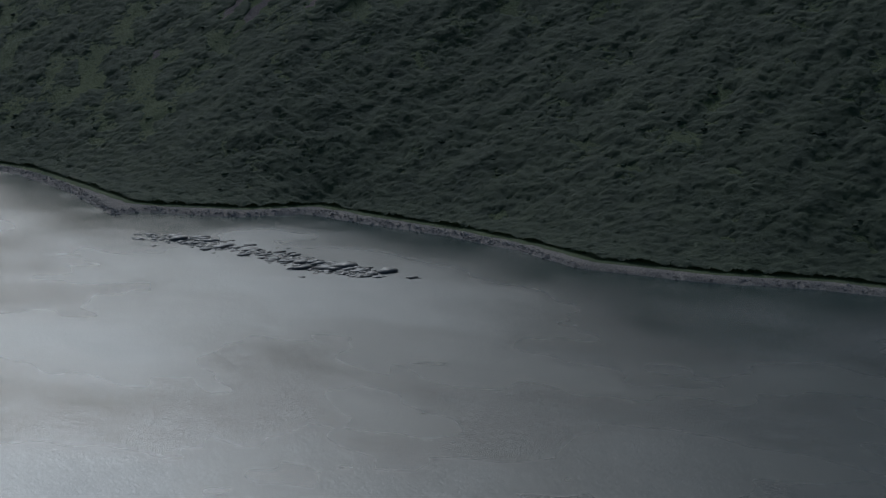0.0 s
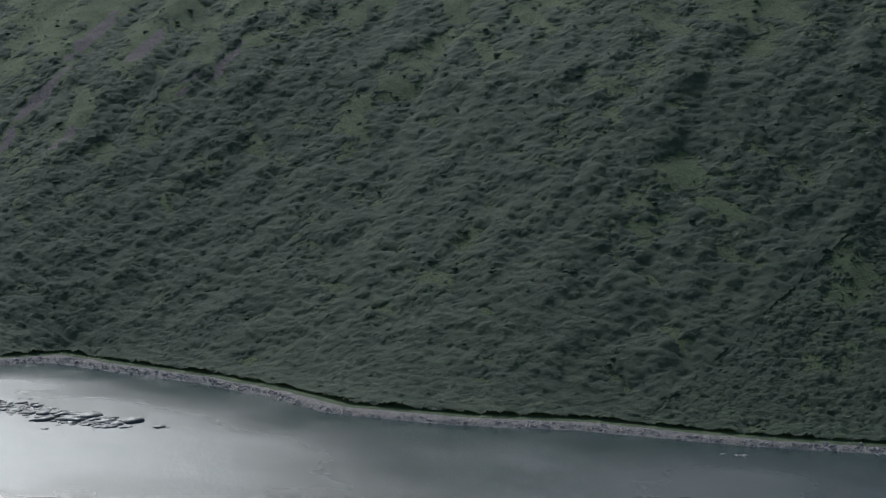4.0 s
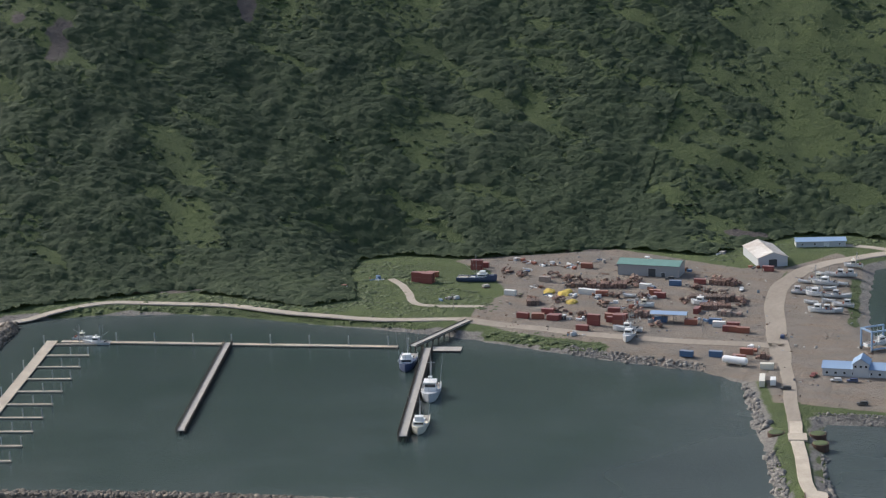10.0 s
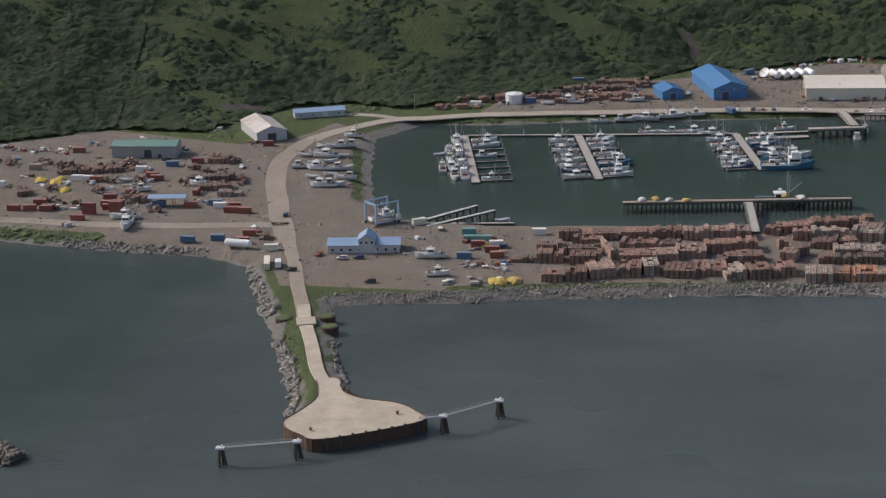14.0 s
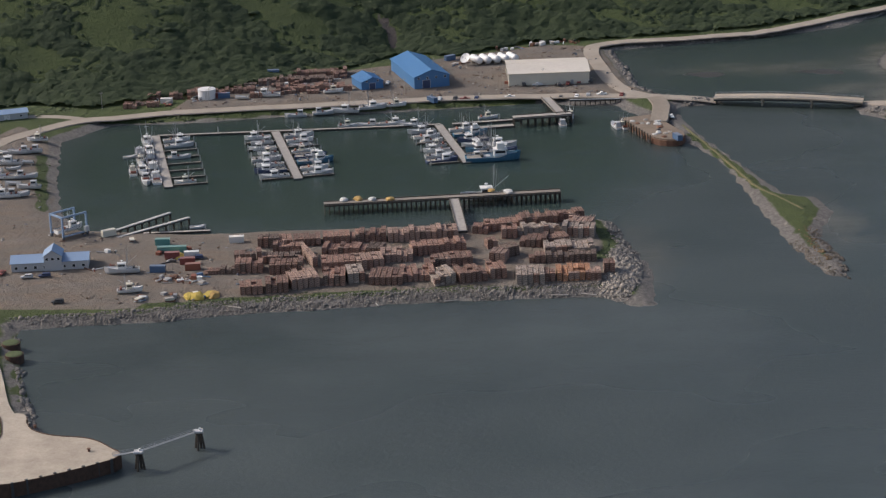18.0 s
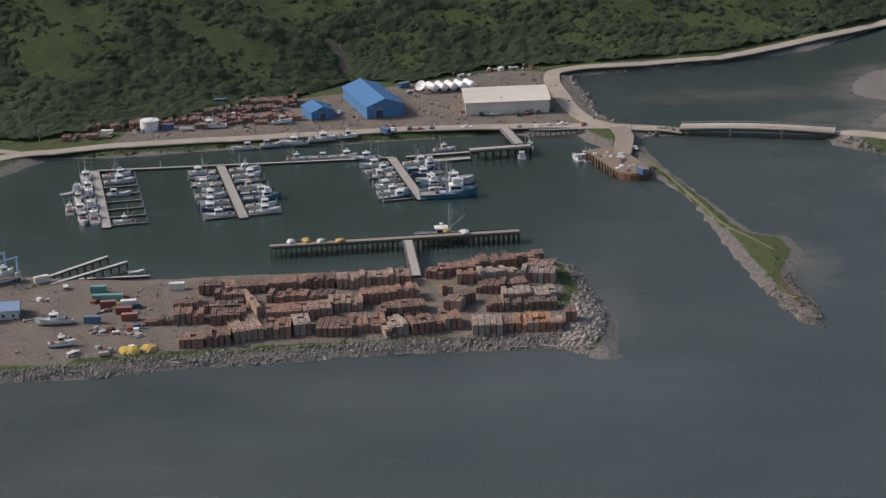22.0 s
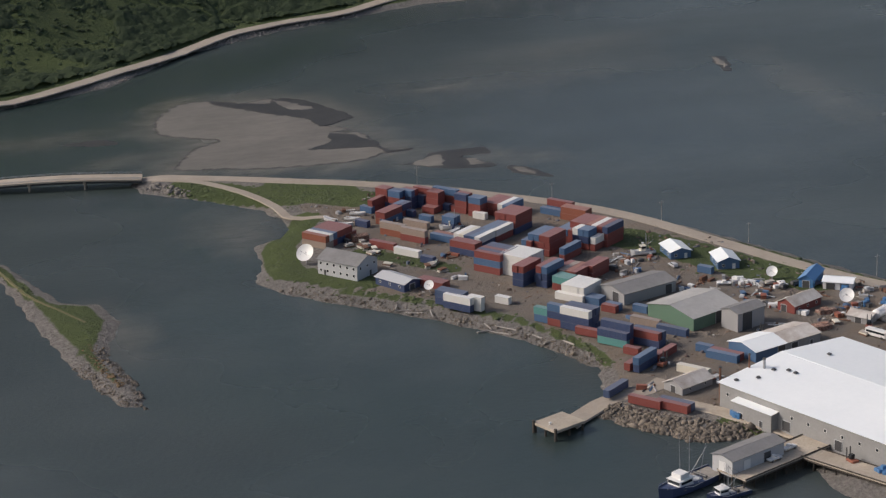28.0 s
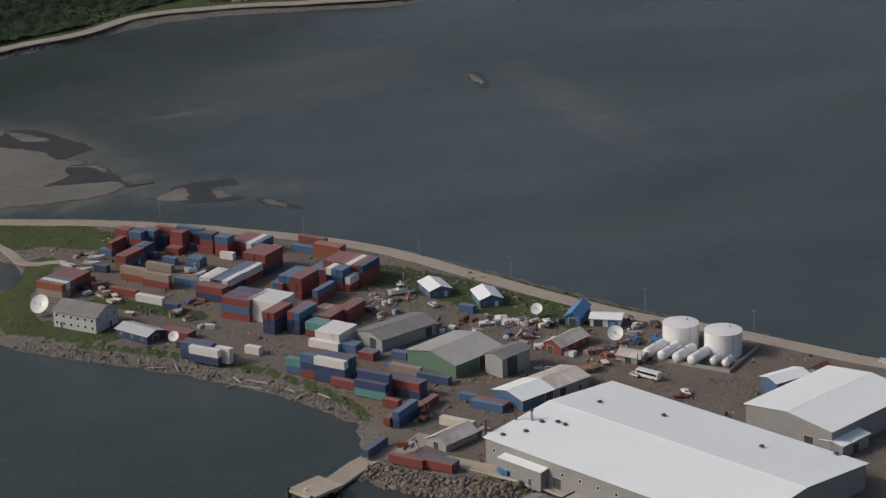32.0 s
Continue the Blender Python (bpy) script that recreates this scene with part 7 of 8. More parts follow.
def junk(x, y, seed):
    """A heap of scrap: pipes, crates, sheet and drums lying about."""
    rnd = random.Random(seed * 13 + int(x) * 3 + int(y))
    t = empty("scrap_pile", pose(x, y, ground_at(x, y), 0, 0, rnd.uniform(0, 360)), "mixed scrap, pipes and crates lying on gravel", "scrap", "scrap piles")
    for k in range(rnd.randint(4, 7)):
        bm = bmesh.new()
        m = pose(rnd.uniform(-3.5, 3.5), rnd.uniform(-2.5, 2.5), 0, rnd.uniform(-6, 6), rnd.uniform(-6, 6), rnd.uniform(0, 360))
        q = rnd.random()
        mat = rnd.choice((WHITE, PALE_GREY, RUST, RUST, GREY, BLUE, DARK, PLANK, ORANGE, WHITE))
        if q < 0.35:
            tube(bm, m @ Vector((-2.2, 0, 0.25)), m @ Vector((2.4, 0, 0.28)), 0.26, 0.26, 8)
            part("pipe", bm, mat, t)
        elif q < 0.75:
            a, b, h = rnd.uniform(0.6, 1.8), rnd.uniform(0.5, 1.1), rnd.uniform(0.6, 1.8)
            box(bm, -a, -b, -0.1, a, b, h, m)
            bmesh.ops.bevel(bm, geom=bm.edges[:], offset=0.06, segments=1, affect="EDGES")
            part("crate", bm, mat, t)
        else:
            p = m @ Vector((0, 0, -0.1))
            tube(bm, p, p + Vector((0, 0, 1.0)), 0.36, 0.36, 10)
            part("drum", bm, mat, t)


def crate(x, y, seed):
    rnd = random.Random(seed)
    t = empty("pallet_load", pose(x, y, ground_at(x, y), 0, 0, rnd.uniform(0, 180)), "weathered boards and sheets stacked on pallets", "pallets", "pallet loads")
    for k in range(3):
        bm = bmesh.new()
        box(bm, -2.0, -1.0, 0.02 + k * 0.5, 2.0 - 0.3 * k, 1.0, 0.44 + k * 0.5, pose(0, 0, 0, 0, 0, 8 * k))
        part("board_stack", bm, (PLANK, RUST, CREAM)[(seed + k) % 3], t)


def tubs(x, y, seed):
    """Blue fish tubs in a cluster."""
    rnd = random.Random(seed)
    t = empty("fish_tubs", pose(x, y, 3.95 if y < 735 else ground_at(x, y), 0, 0, rnd.uniform(0, 90)), "stacked bright blue plastic fish tubs", "tubs", "fish tub clusters")
    for i in range(3):
        for j in range(2):
            bm = bmesh.new()
            h = 2 if rnd.random() < 0.4 else 1
            for k in range(h):
                vs = box(bm, i * 1.4, j * 1.4, 0.1 + k * 1.1, i * 1.4 + 1.2, j * 1.4 + 1.2, 1.1 + k * 1.1)
            part("tub", bm, BLUE_ROOF, t)


POT_TONE = [(0.21, 0.122, 0.094), (0.31, 0.178, 0.135), (0.37, 0.25, 0.20), (0.37, 0.305, 0.26), (0.42, 0.21, 0.115), (0.16, 0.115, 0.094)]
POT_WORD = ["dark rusty", "rust-red", "faded pinkish", "bleached grey", "orange-rusted", "dark weathered"]


def pot_material(name, c):
    """Rusty bars and netting with bleached line and buoys showing through; shade in the gaps is painted dark."""
    m = rough_stuff(name, tuple(v * 0.62 for v in c), tuple(min(0.6, v * 1.35) for v in c), 0.5, 0.9, 5.0, 0.4, 0.05, island=0.45)
    nt = m.node_tree
    b = nt.nodes["Principled BSDF"]
    col = b.inputs["Base Color"].links[0].from_socket
    specks = ramp(nt, tex_noise(nt, 1.6, 3.0, 0.7, stretch=(1, 0.6, 1)), [(0.54, (0, 0, 0)), (0.64, (1, 1, 1))])
    # dark noise painted on closed faces for the shaded inside of the pots
    gap_shade = ramp(nt, tex_noise(nt, 1.1, 4.0, 0.75, stretch=(1, 1, 1.6)), [(0.40, (1, 1, 1)), (0.50, (0, 0, 0))])
    col = mixc(nt, maths(nt, "MULTIPLY", gap_shade, 0.75), col, (0.035, 0.026, 0.022))
    nt.links.new(mixc(nt, maths(nt, "MULTIPLY", specks, 0.6), col, (0.50, 0.385, 0.315)), b.inputs["Base Color"])
    return m


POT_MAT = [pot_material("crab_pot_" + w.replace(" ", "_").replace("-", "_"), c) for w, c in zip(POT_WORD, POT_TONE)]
POT_MESH = []
for mat in POT_MAT:
    bm = bmesh.new()
    box(bm, 0, 0, 0, 2.0, 2.0, 0.84)
    bmesh.ops.inset_individual(bm, faces=bm.faces[:], thickness=0.14, depth=-0.09)
    me = bpy.data.meshes.new("crab_pot")
    bm.to_mesh(me)
    bm.free()
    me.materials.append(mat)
    POT_MESH.append(me)


def pot_stack(ax, ay, bx, by, depth, tone, tiers, seed):
    """Steel crab pots stacked flat in columns: the outer ones one by one, the hidden ones as one core."""
    rnd = random.Random(seed)
    L, m = along((ax, ay), (bx, by))
    z = ground_at((ax + bx) / 2, (ay + by) / 2) - 0.1
    t = empty("crab_pot_stack", Matrix.Translation((0, 0, z)) @ m, POT_WORD[tone] + " steel crab pots stacked in a long block", "crab pots", "crab pot stacks")
    n = max(1, round(L / 2.26))
    rest = bmesh.new()
    for i in range(n):
        shift = rnd.uniform(-0.35, 0.35)
        top = tiers - (rnd.random() < 0.16) + (rnd.random() < 0.08)
        lean = rnd.uniform(-2.0, 2.0)
        me = POT_MESH[tone if rnd.random() < 0.72 else rnd.choice((0, 1, 2, 0, 5))]
        box(rest, i * 2.26 + 0.05, shift, 0, i * 2.26 + 1.95, shift + 2, 0.84)
        for k in range(1, top):
            piece("crab_pot", me, t, pose(i * 2.26 + rnd.uniform(-0.06, 0.06), shift + rnd.uniform(-0.1, 0.1), k * 0.86, lean, rnd.uniform(-1.5, 1.5), rnd.uniform(-2, 2)))
        y = 2.1 + shift
        while y < depth - 1:
            run = rnd.choice((2.05, 4.1, 4.1, 6.2))
            h = (top - (rnd.random() < 0.12)) * 0.86 + rnd.uniform(-0.12, 0.12)
            vs = box(rest, i * 2.26 + 0.02, y, 0, i * 2.26 + 1.98, min(y + run, depth) - 0.08, h)
            for v in vs[4:]:
                v.co.z += rnd.uniform(-0.13, 0.13)
            for q in range(int(run / 2.05)):
                for o in (0.0, 0.92, 1.82):
                    box(rest, i * 2.26 + o, y + q * 2.05, h - 0.05, i * 2.26 + o + 0.16, min(y + q * 2.05 + 1.95, depth), h + 0.14)
            y += run
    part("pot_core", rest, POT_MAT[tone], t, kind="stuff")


for q, row in enumerate([(-79, 916, -71, 916, 6, 5), (-71, 915, -64, 916, 9, 1), (-64, 916, -52, 917, 9, 0), (-52, 918, -37, 919, 9, 1), (-37, 919, -26, 919, 9, 0), (-25, 917, 4, 919, 9, 2), (-72, 904, -61, 904, 6, 1), (-55, 888, -52, 889, 22, 2), (-52, 904, -34, 901, 8, 1), (-34, 902, -27, 900, 8, 5), (-28, 891, -15, 891, 11, 2), (-15, 898, 7, 901, 8, 1), (-51, 881, -37, 882, 10, 1)]):
    pot_stack(*row, 5 - (q * 5) % 7 % 2, 100 + q)
for q, row in enumerate([(-37, 882, -26, 884, 10, 2), (-10, 880, -6, 880, 9, 0), (-6, 883, 10, 885, 9, 0), (-82, 857, -73, 858, 9, 1), (-72, 858, -62, 859, 10, 0), (-62, 861, -50, 864, 13, 2), (-50, 864, -40, 864, 12, 1), (-40, 866, -33, 867, 12, 3), (-32, 864, -19, 863, 13, 0), (-19, 866, -6, 867, 13, 1), (-6, 861, 3, 864, 12, 3), (4, 862, 16, 865, 11, 0), (16, 866, 22, 867, 11, 1)]):
    pot_stack(*row, 5 - (q * 5) % 7 % 2, 113 + q)
for q, row in enumerate([(26, 860, 37, 860, 12, 3), (37, 862, 41, 862, 8, 0), (42, 862, 55, 862, 12, 4), (55, 861, 60, 861, 9, 2), (61, 869, 65, 869, 6, 0), (-86, 883, -75, 883, 8, 1), (-72, 880, -59, 880, 9, 0), (-87, 895, -76, 896, 6, 0), (-76, 894, -60, 894, 6, 5), (10, 926, 16, 925, 6, 1), (16, 928, 31, 930, 8, 1), (31, 933, 46, 935, 8, 0), (47, 939, 58, 941, 6, 0)]):
    pot_stack(*row, 5 - (q * 5) % 7 % 2, 126 + q)
for q, row in enumerate([(22, 918, 28, 918, 7, 1), (29, 920, 47, 924, 7, 3), (29, 906, 41, 904, 9, 0), (41, 906, 50, 908, 8, 0), (47, 917, 60, 915, 9, 3), (16, 887, 23, 885, 8, 2), (16, 904, 20, 905, 6, 0), (23, 892, 28, 895, 6, 5), (32, 884, 39, 884, 7, 0), (39, 884, 60, 884, 6, 5), (39, 894, 59, 895, 10, 3), (49, 927, 60, 924, 8, 2)]):
    pot_stack(*row, 5 - (q * 5) % 7 % 2, 139 + q)
for q, row in enumerate([(-133, 1179, -119, 1181), (-116, 1182, -99, 1183), (-97, 1198, -62, 1203), (-87, 1182, -52, 1184), (-80, 1214, -51, 1216)]):
    pot_stack(*row, 7, (1, 0, 5, 1, 0)[q], 3, 180 + q)


def jumble(x, y, seed):
    """Crab pots thrown together in a loose mound."""
    rnd = random.Random(seed)
    t = empty("crab_pot_heap", pose(x, y, ground_at(x, y), 0, 0, rnd.uniform(0, 360)), "dark rusty crab pots thrown in a loose heap", "crab pots", "crab pot heaps")
    for k in range(8):
        a, d = rnd.uniform(0, 6.28), rnd.uniform(0.3, 3.0)
        piece("crab_pot", POT_MESH[rnd.choice((0, 0, 5, 5, 1))], t, pose(1.5 * d * math.cos(a), d * math.sin(a), max(0.1, 1.9 - 0.55 * d), rnd.uniform(-35, 35), rnd.uniform(-35, 35), rnd.uniform(0, 360)))


def pot_pile(x, y, seed, grey=False, n=3):
    if -400 < x < -230 and not grey:
        return jumble(x, y, seed)
    rnd = random.Random(seed)
    pot_stack(x - n, y - 2, x + n, y - 2 + rnd.uniform(-1, 1), 4.2, 3 if grey else rnd.choice((0, 1, 1, 5)), 3 - seed % 2, seed)


GEAR_A = [("cr", -391, 1056), ("ck", -378, 1029), ("pd", -375, 1048), ("bx", -375, 1015), ("ju", -370, 1073), ("ju", -359, 1068), ("ju", -343, 1066), ("co", -336, 1066), ("ju", -332, 1083), ("pr", -348, 1044), ("pb", -338, 1039), ("pr", -331, 1028), ("pb", -325, 1035), ("pb", -316, 1036), ("pb", -309, 1036), ("pb", -299, 1034), ("ny", -340, 1013), ("ny", -331, 1010), ("ny", -330, 1014), ("cw", -322, 1012), ("cw", -317, 1011), ("co", -312, 1010), ("pr", -304, 1010), ("bt", -297, 1011)]
GEAR_B = [("cw", -352, 1003), ("pd", -343, 993), ("cr", -332, 961), ("cr", -322, 960), ("pr", -326, 975), ("ju", -317, 968), ("pr", -310, 969), ("ju", -307, 970), ("cr", -293, 961), ("cr", -297, 978), ("bx", -291, 979), ("pr", -286, 983), ("pr", -289, 1010), ("cw", -288, 1031), ("cb", -281, 1039), ("co", -280, 1020), ("pr", -266, 1007), ("bt", -257, 1004), ("pr", -250, 1005), ("pg", -243, 987), ("pg", -238, 988), ("pb", -260, 1024), ("pb", -252, 1025), ("pb", -268, 1035), ("pb", -262, 1053), ("pb", -252, 1048), ("pb", -240, 1010), ("bt", -285, 994), ("ny", -323, 995)]
GEAR_C = [("ve", -286, 1051), ("ve", -245, 1037), ("ju", -252, 976), ("cb", -244, 969), ("cw", -241, 964), ("cr", -234, 964), ("co", -255, 965), ("pd", -270, 958), ("bt", -281, 947), ("cr", -297, 945), ("ju", -306, 936), ("cb", -238, 913), ("cb", -231, 913), ("co", -218, 920), ("co", -213, 911), ("pr", -209, 916), ("ju", -216, 930), ("cc", -204, 898), ("ju", -274, 1115), ("ju", -249, 1085), ("cr", -241, 1080), ("ju", -283, 1072), ("ju", -307, 1095)]
GEAR_D = [("b", -199, 1101), ("b", -199, 1079), ("b", -204, 1077), ("b", -211, 1066), ("b", -217, 1059), ("b", -198, 1059), ("b", -202, 1048), ("b", -210, 1045), ("b", -214, 1037), ("b", -205, 1034), ("b", -194, 1034), ("b", -198, 1023), ("b", -206, 1018), ("b", -193, 1004), ("b", -198, 1003), ("b", -190, 1017), ("b", -211, 1077), ("b", -206, 1058), ("b", -132, 889), ("b", -126, 864), ("v", -153, 854), ("v", -181, 892), ("v", -170, 886), ("v", -189, 869), ("v", -207, 952)]
GEAR_E = [("pb", -161, 1160), ("pb", -155, 1165), ("pb", -149, 1161), ("ju", -144, 1163), ("cw", -137, 1168), ("ju", -132, 1173), ("ju", -127, 1173), ("cb", -114, 1173), ("cr", -110, 1176), ("bt", -104, 1170), ("pb", -97, 1174), ("bt", -91, 1174), ("pb", -86, 1179), ("pb", -80, 1180), ("pb", -74, 1183), ("pb", -68, 1179), ("pb", -63, 1185), ("bt", -57, 1177), ("pb", -51, 1183), ("pb", -102, 1199), ("pb", -87, 1203), ("pb", -70, 1207), ("pb", -55, 1213), ("cb", -91, 1216)]
GEAR_F = [("cg", -118, 913), ("cg", -112, 913), ("cr", -114, 905), ("cw", -106, 905), ("cb", -112, 890), ("co", -104, 889), ("ju", -108, 879), ("ju", -101, 879), ("ju", -113, 880), ("pd", -95, 885), ("ve", -103, 904), ("cg", -120, 924), ("bx", -121, 854), ("bx", -109, 853), ("ny", -100, 856), ("ny", -93, 858), ("ve", -163, 887), ("cw", -89, 924), ("ju", -117, 914), ("ju", -109, 916), ("ju", -115, 902), ("cr", -107, 897), ("ju", -108, 903), ("ny", -112, 908), ("ju", -112, 875), ("ju", -105, 874), ("ju", -99, 874), ("pr", -95, 884), ("pb", -89, 885), ("ju", -141, 917), ("bx", -133, 931), ("ju", -150, 900), ("ju", -145, 893), ("ju", -138, 895), ("ju", -120, 857), ("ju", -110, 858), ("ju", -99, 857), ("no", -93, 858), ("nw", -45, 982), ("no", -39, 983), ("nw", -33, 982), ("no", -25, 981), ("no", 20, 989), ("nw", 27, 986)]
GEAR_G = [("ju", 354, 937), ("ju", 360, 938), ("ju", 365, 938), ("bt", 371, 938), ("ju", 374, 932), ("ve", 376, 920), ("ju", 391, 895), ("ju", 396, 891), ("bx", 401, 887), ("ve", 405, 884), ("ve", 410, 882), ("ve", 417, 879), ("dr", 423, 867), ("ju", 431, 867), ("ju", 437, 866), ("dr", 424, 850), ("dr", 430, 849), ("ju", 397, 865), ("ju", 397, 855), ("pr", 406, 851), ("ju", 409, 844), ("pr", 397, 836), ("bx", 404, 839), ("bx", 408, 825), ("ve", 415, 803), ("ju", 384, 848), ("ju", 371, 854), ("fk", 330, 826), ("ju", 318, 807)]
GEAR_H = [("dr", 334, 771), ("dr", 336, 768), ("dr", 333, 773), ("ju", 342, 759), ("dr", 354, 714), ("dr", 356, 711), ("dr", 359, 707), ("fk", 351, 727), ("ju", 362, 756), ("ju", 270, 998), ("bx", 271, 991), ("bx", 275, 986), ("bx", 272, 981), ("pr", 273, 1000), ("ju", 278, 1039), ("bx", 290, 958), ("bx", 292, 950), ("ju", 296, 1022), ("bt", 312, 999), ("ju", 313, 994), ("bx", 274, 965)]
GEAR_I = [("ju", 33, 1263), ("ju", 41, 1266), ("ju", 49, 1272), ("ju", 56, 1273), ("ju", 62, 1275), ("ju", 68, 1277), ("ju", 74, 1276), ("cb", 5, 1240), ("ju", 8, 1233), ("ju", 37, 1186), ("ve", 42, 1179), ("ve", 49, 1178), ("bt", 54, 1183), ("ve", 60, 1176), ("ve", 65, 1178), ("ve", 71, 1181), ("ve", 77, 1182), ("bt", -7, 1204), ("ve", -29, 1192), ("cb", -6, 1156), ("ve", -2, 1157), ("ve", 6, 1157), ("ve", 11, 1157), ("ve", 17, 1158), ("ve", 34, 1159), ("ve", 60, 1156), ("ve", 68, 1155), ("ve", 74, 1156), ("ve", 81, 1156), ("ve", 91, 1154), ("bt", -75, 1143), ("bt", -61, 1145), ("bt", -50, 1146), ("bt", -36, 1149), ("bt", -24, 1151)]
GEAR = (GEAR_A, GEAR_B, GEAR_C, GEAR_D, GEAR_E, GEAR_F, GEAR_G, GEAR_H, GEAR_I)
count = 0
for group in GEAR:
    for kind, x, y in group:
        count += 1
        rnd = random.Random(count)
        if kind[0] == "c" and kind != "ck":
            key = {"cr": "r", "co": "o", "cw": "w", "cb": "b", "cg": "g", "cc": "c"}[kind]
            far = x < -30
            container(key, pose(x - 2.5, y, ground_at(x, y), 0, 0, rnd.choice((0, 2, 6, 175)) if far else rnd.choice((-54, 36, 20))), 6.1, "standing among stored gear", "containers among stored gear")
        elif kind in ("pr", "pb", "pd", "pg"):
            pot_pile(x, y, count, kind == "pg", 3 if kind != "pd" else 2)
        elif kind[0] == "n":
            pier = 970 < y < 992 and x > -60
            heap(x, y - (4.5 if pier else 0), 2.6 if pier else 4.0, {"y": NET_Y, "w": NET_W, "o": NET_O}[kind[1]], "net_heap", "heap of " + {"y": "yellow", "w": "pale", "o": "ochre"}[kind[1]] + " fishing net" + (" on the pier" if pier else " in the yard"), "fishing net", z=4.7 if pier else None, seed=count)
        elif kind in ("bt", "b"):
            k = rnd.choice((0, 2, 4, 2, 3))
            moor(KIT[k] if rnd.random() < 0.75 else SKIFF, x, y, rnd.choice((3, 184, 176, 8)), ground_at(x, y) + 0.75, lean=rnd.uniform(-3, 3))
        elif kind in ("ve", "v"):
            park(rnd.choice((0, 1, 2, 3, 5, 1, 0)), x, y, rnd.choice((5, 95, 80, 185, 260)))
        elif kind == "bx":
            crate(x, y, count)
        elif kind == "dr":
            tubs(x, y, count)
        else:
            junk(x, y, count)


# ---- the travel lift ----
lift = empty("travel_lift", pose(-161, 943, ground_at(-161, 943), 0, 0, 42), "tall blue steel travel lift on rubber tyres", "boat lift")
for sx in (-6, 6):
    for sy in (-4.5, 4.5):
        bm = bmesh.new()
        box(bm, sx - 0.35, sy - 0.35, 0.6, sx + 0.35, sy + 0.35, 10.2)
        part("leg", bm, PALE_BLUE, lift)
        bm = bmesh.new()
        tube(bm, (sx, sy - 0.35, 0.75), (sx, sy + 0.35, 0.75), 0.75, 0.75, 14)
        part("wheel", bm, DARK, lift)
for sy in (-4.5, 4.5):
    for z, h in ((9.6, 0.7), (1.3, 0.6)):
        bm = bmesh.new()
        box(bm, -6.3, sy - 0.3, z, 6.3, sy + 0.3, z + h)
        part("side_beam", bm, PALE_BLUE, lift)
for sx in (-6,):
    bm = bmesh.new()
    box(bm, sx - 0.35, -4.5, 9.6, sx + 0.35, 4.5, 10.4)
    part("cross_beam", bm, PALE_BLUE, lift)
for sx in (-3, 3):
    bm = bmesh.new()
    for i in range(8):
        a0, a1 = math.pi * i / 8, math.pi * (i + 1) / 8
        tube(bm, (sx, -4.2 * math.cos(a0), 5.5 - 3.2 * math.sin(a0)), (sx, -4.2 * math.cos(a1), 5.5 - 3.2 * math.sin(a1)), 0.09, 0.09, 5)
    for s in (-4.2, 4.2):
        tube(bm, (sx, s, 5.5), (sx, s, 9.6), 0.06, 0.06, 5)
    part("sling", bm, DARK, lift)
bm = bmesh.new()
box(bm, 4.2, -6.2, 1.9, 6.2, -4.9, 4.2)
part("cab", bm, PALE_GREY, lift)
moor(KIT[0], -161, 943, 42, ground_at(-161, 943) + 2.6)
container("c", pose(-146, 938, ground_at(-146, 938), 0, 0, 30), 6.1, "beside the launching ramp", "containers among stored gear")


# ---- the old barge used as a pier ----
BARGE_FILL = rough_stuff("brown_gravel_fill", (0.15, 0.115, 0.085), (0.26, 0.205, 0.155), 0.2, 0.95, 7.0, 0.3, 0.05)
brg = empty("barge_pier", pose(102, 1088, 0, 0, 0, -72), "rust-red barge hull filled and used as a pier", "barge")
hull = [(-24, -9), (13, -9), (17, -8.2), (20.5, -6.6), (23, -4.4), (24.6, -1.8), (25, 0), (24.6, 1.8), (23, 4.4), (20.5, 6.6), (17, 8.2), (13, 9), (-24, 9)]
bm = bmesh.new()
prism(bm, hull, -2, 2.6)
part("hull", bm, RUST, brg, "rust-red steel hull")
bm = bmesh.new()
prism(bm, [(x * 0.97, y * 0.94) for x, y in hull], 2.62, 3.3)
part("deck", bm, BARGE_FILL, brg, "gravel-filled deck")
for i in range(12):
    bm = bmesh.new()
    tube(bm, (-22 + 3.4 * i, -9.35, -3), (-22 + 3.4 * i, -9.35, 4.3), 0.38, 0.36, 8)
    part("fender_post", bm, PILE, brg)
for i in range(5):
    bm = bmesh.new()
    tube(bm, (-18 + 8 * i, -9.9, 1.2), (-18 + 8 * i, -9.5, 1.2), 0.85, 0.85, 14)
    part("tyre", bm, DARK, brg, "hanging rubber tyre")
gp = random.Random(4)
for k in range(16):
    x, y = brg.matrix_basis @ Vector((gp.uniform(-18, 18), gp.uniform(-6, 6), 0)) * 1.0, 0
    heap(x.x, x.y, gp.uniform(1.2, 2.2), gp.choice((NET_O, RUST, NET_W, DARK, PLANK)), "gear_heap", "heap of fishing gear on the barge deck", "fishing gear", z=3.3, seed=k)
container("b", pose(108, 1067, 3.3, 0, 0, -70), 6.1, "on the barge pier", "containers among stored gear")
park(0, 112, 1112, 100)
moor(KIT[4], 87, 1102, 110)

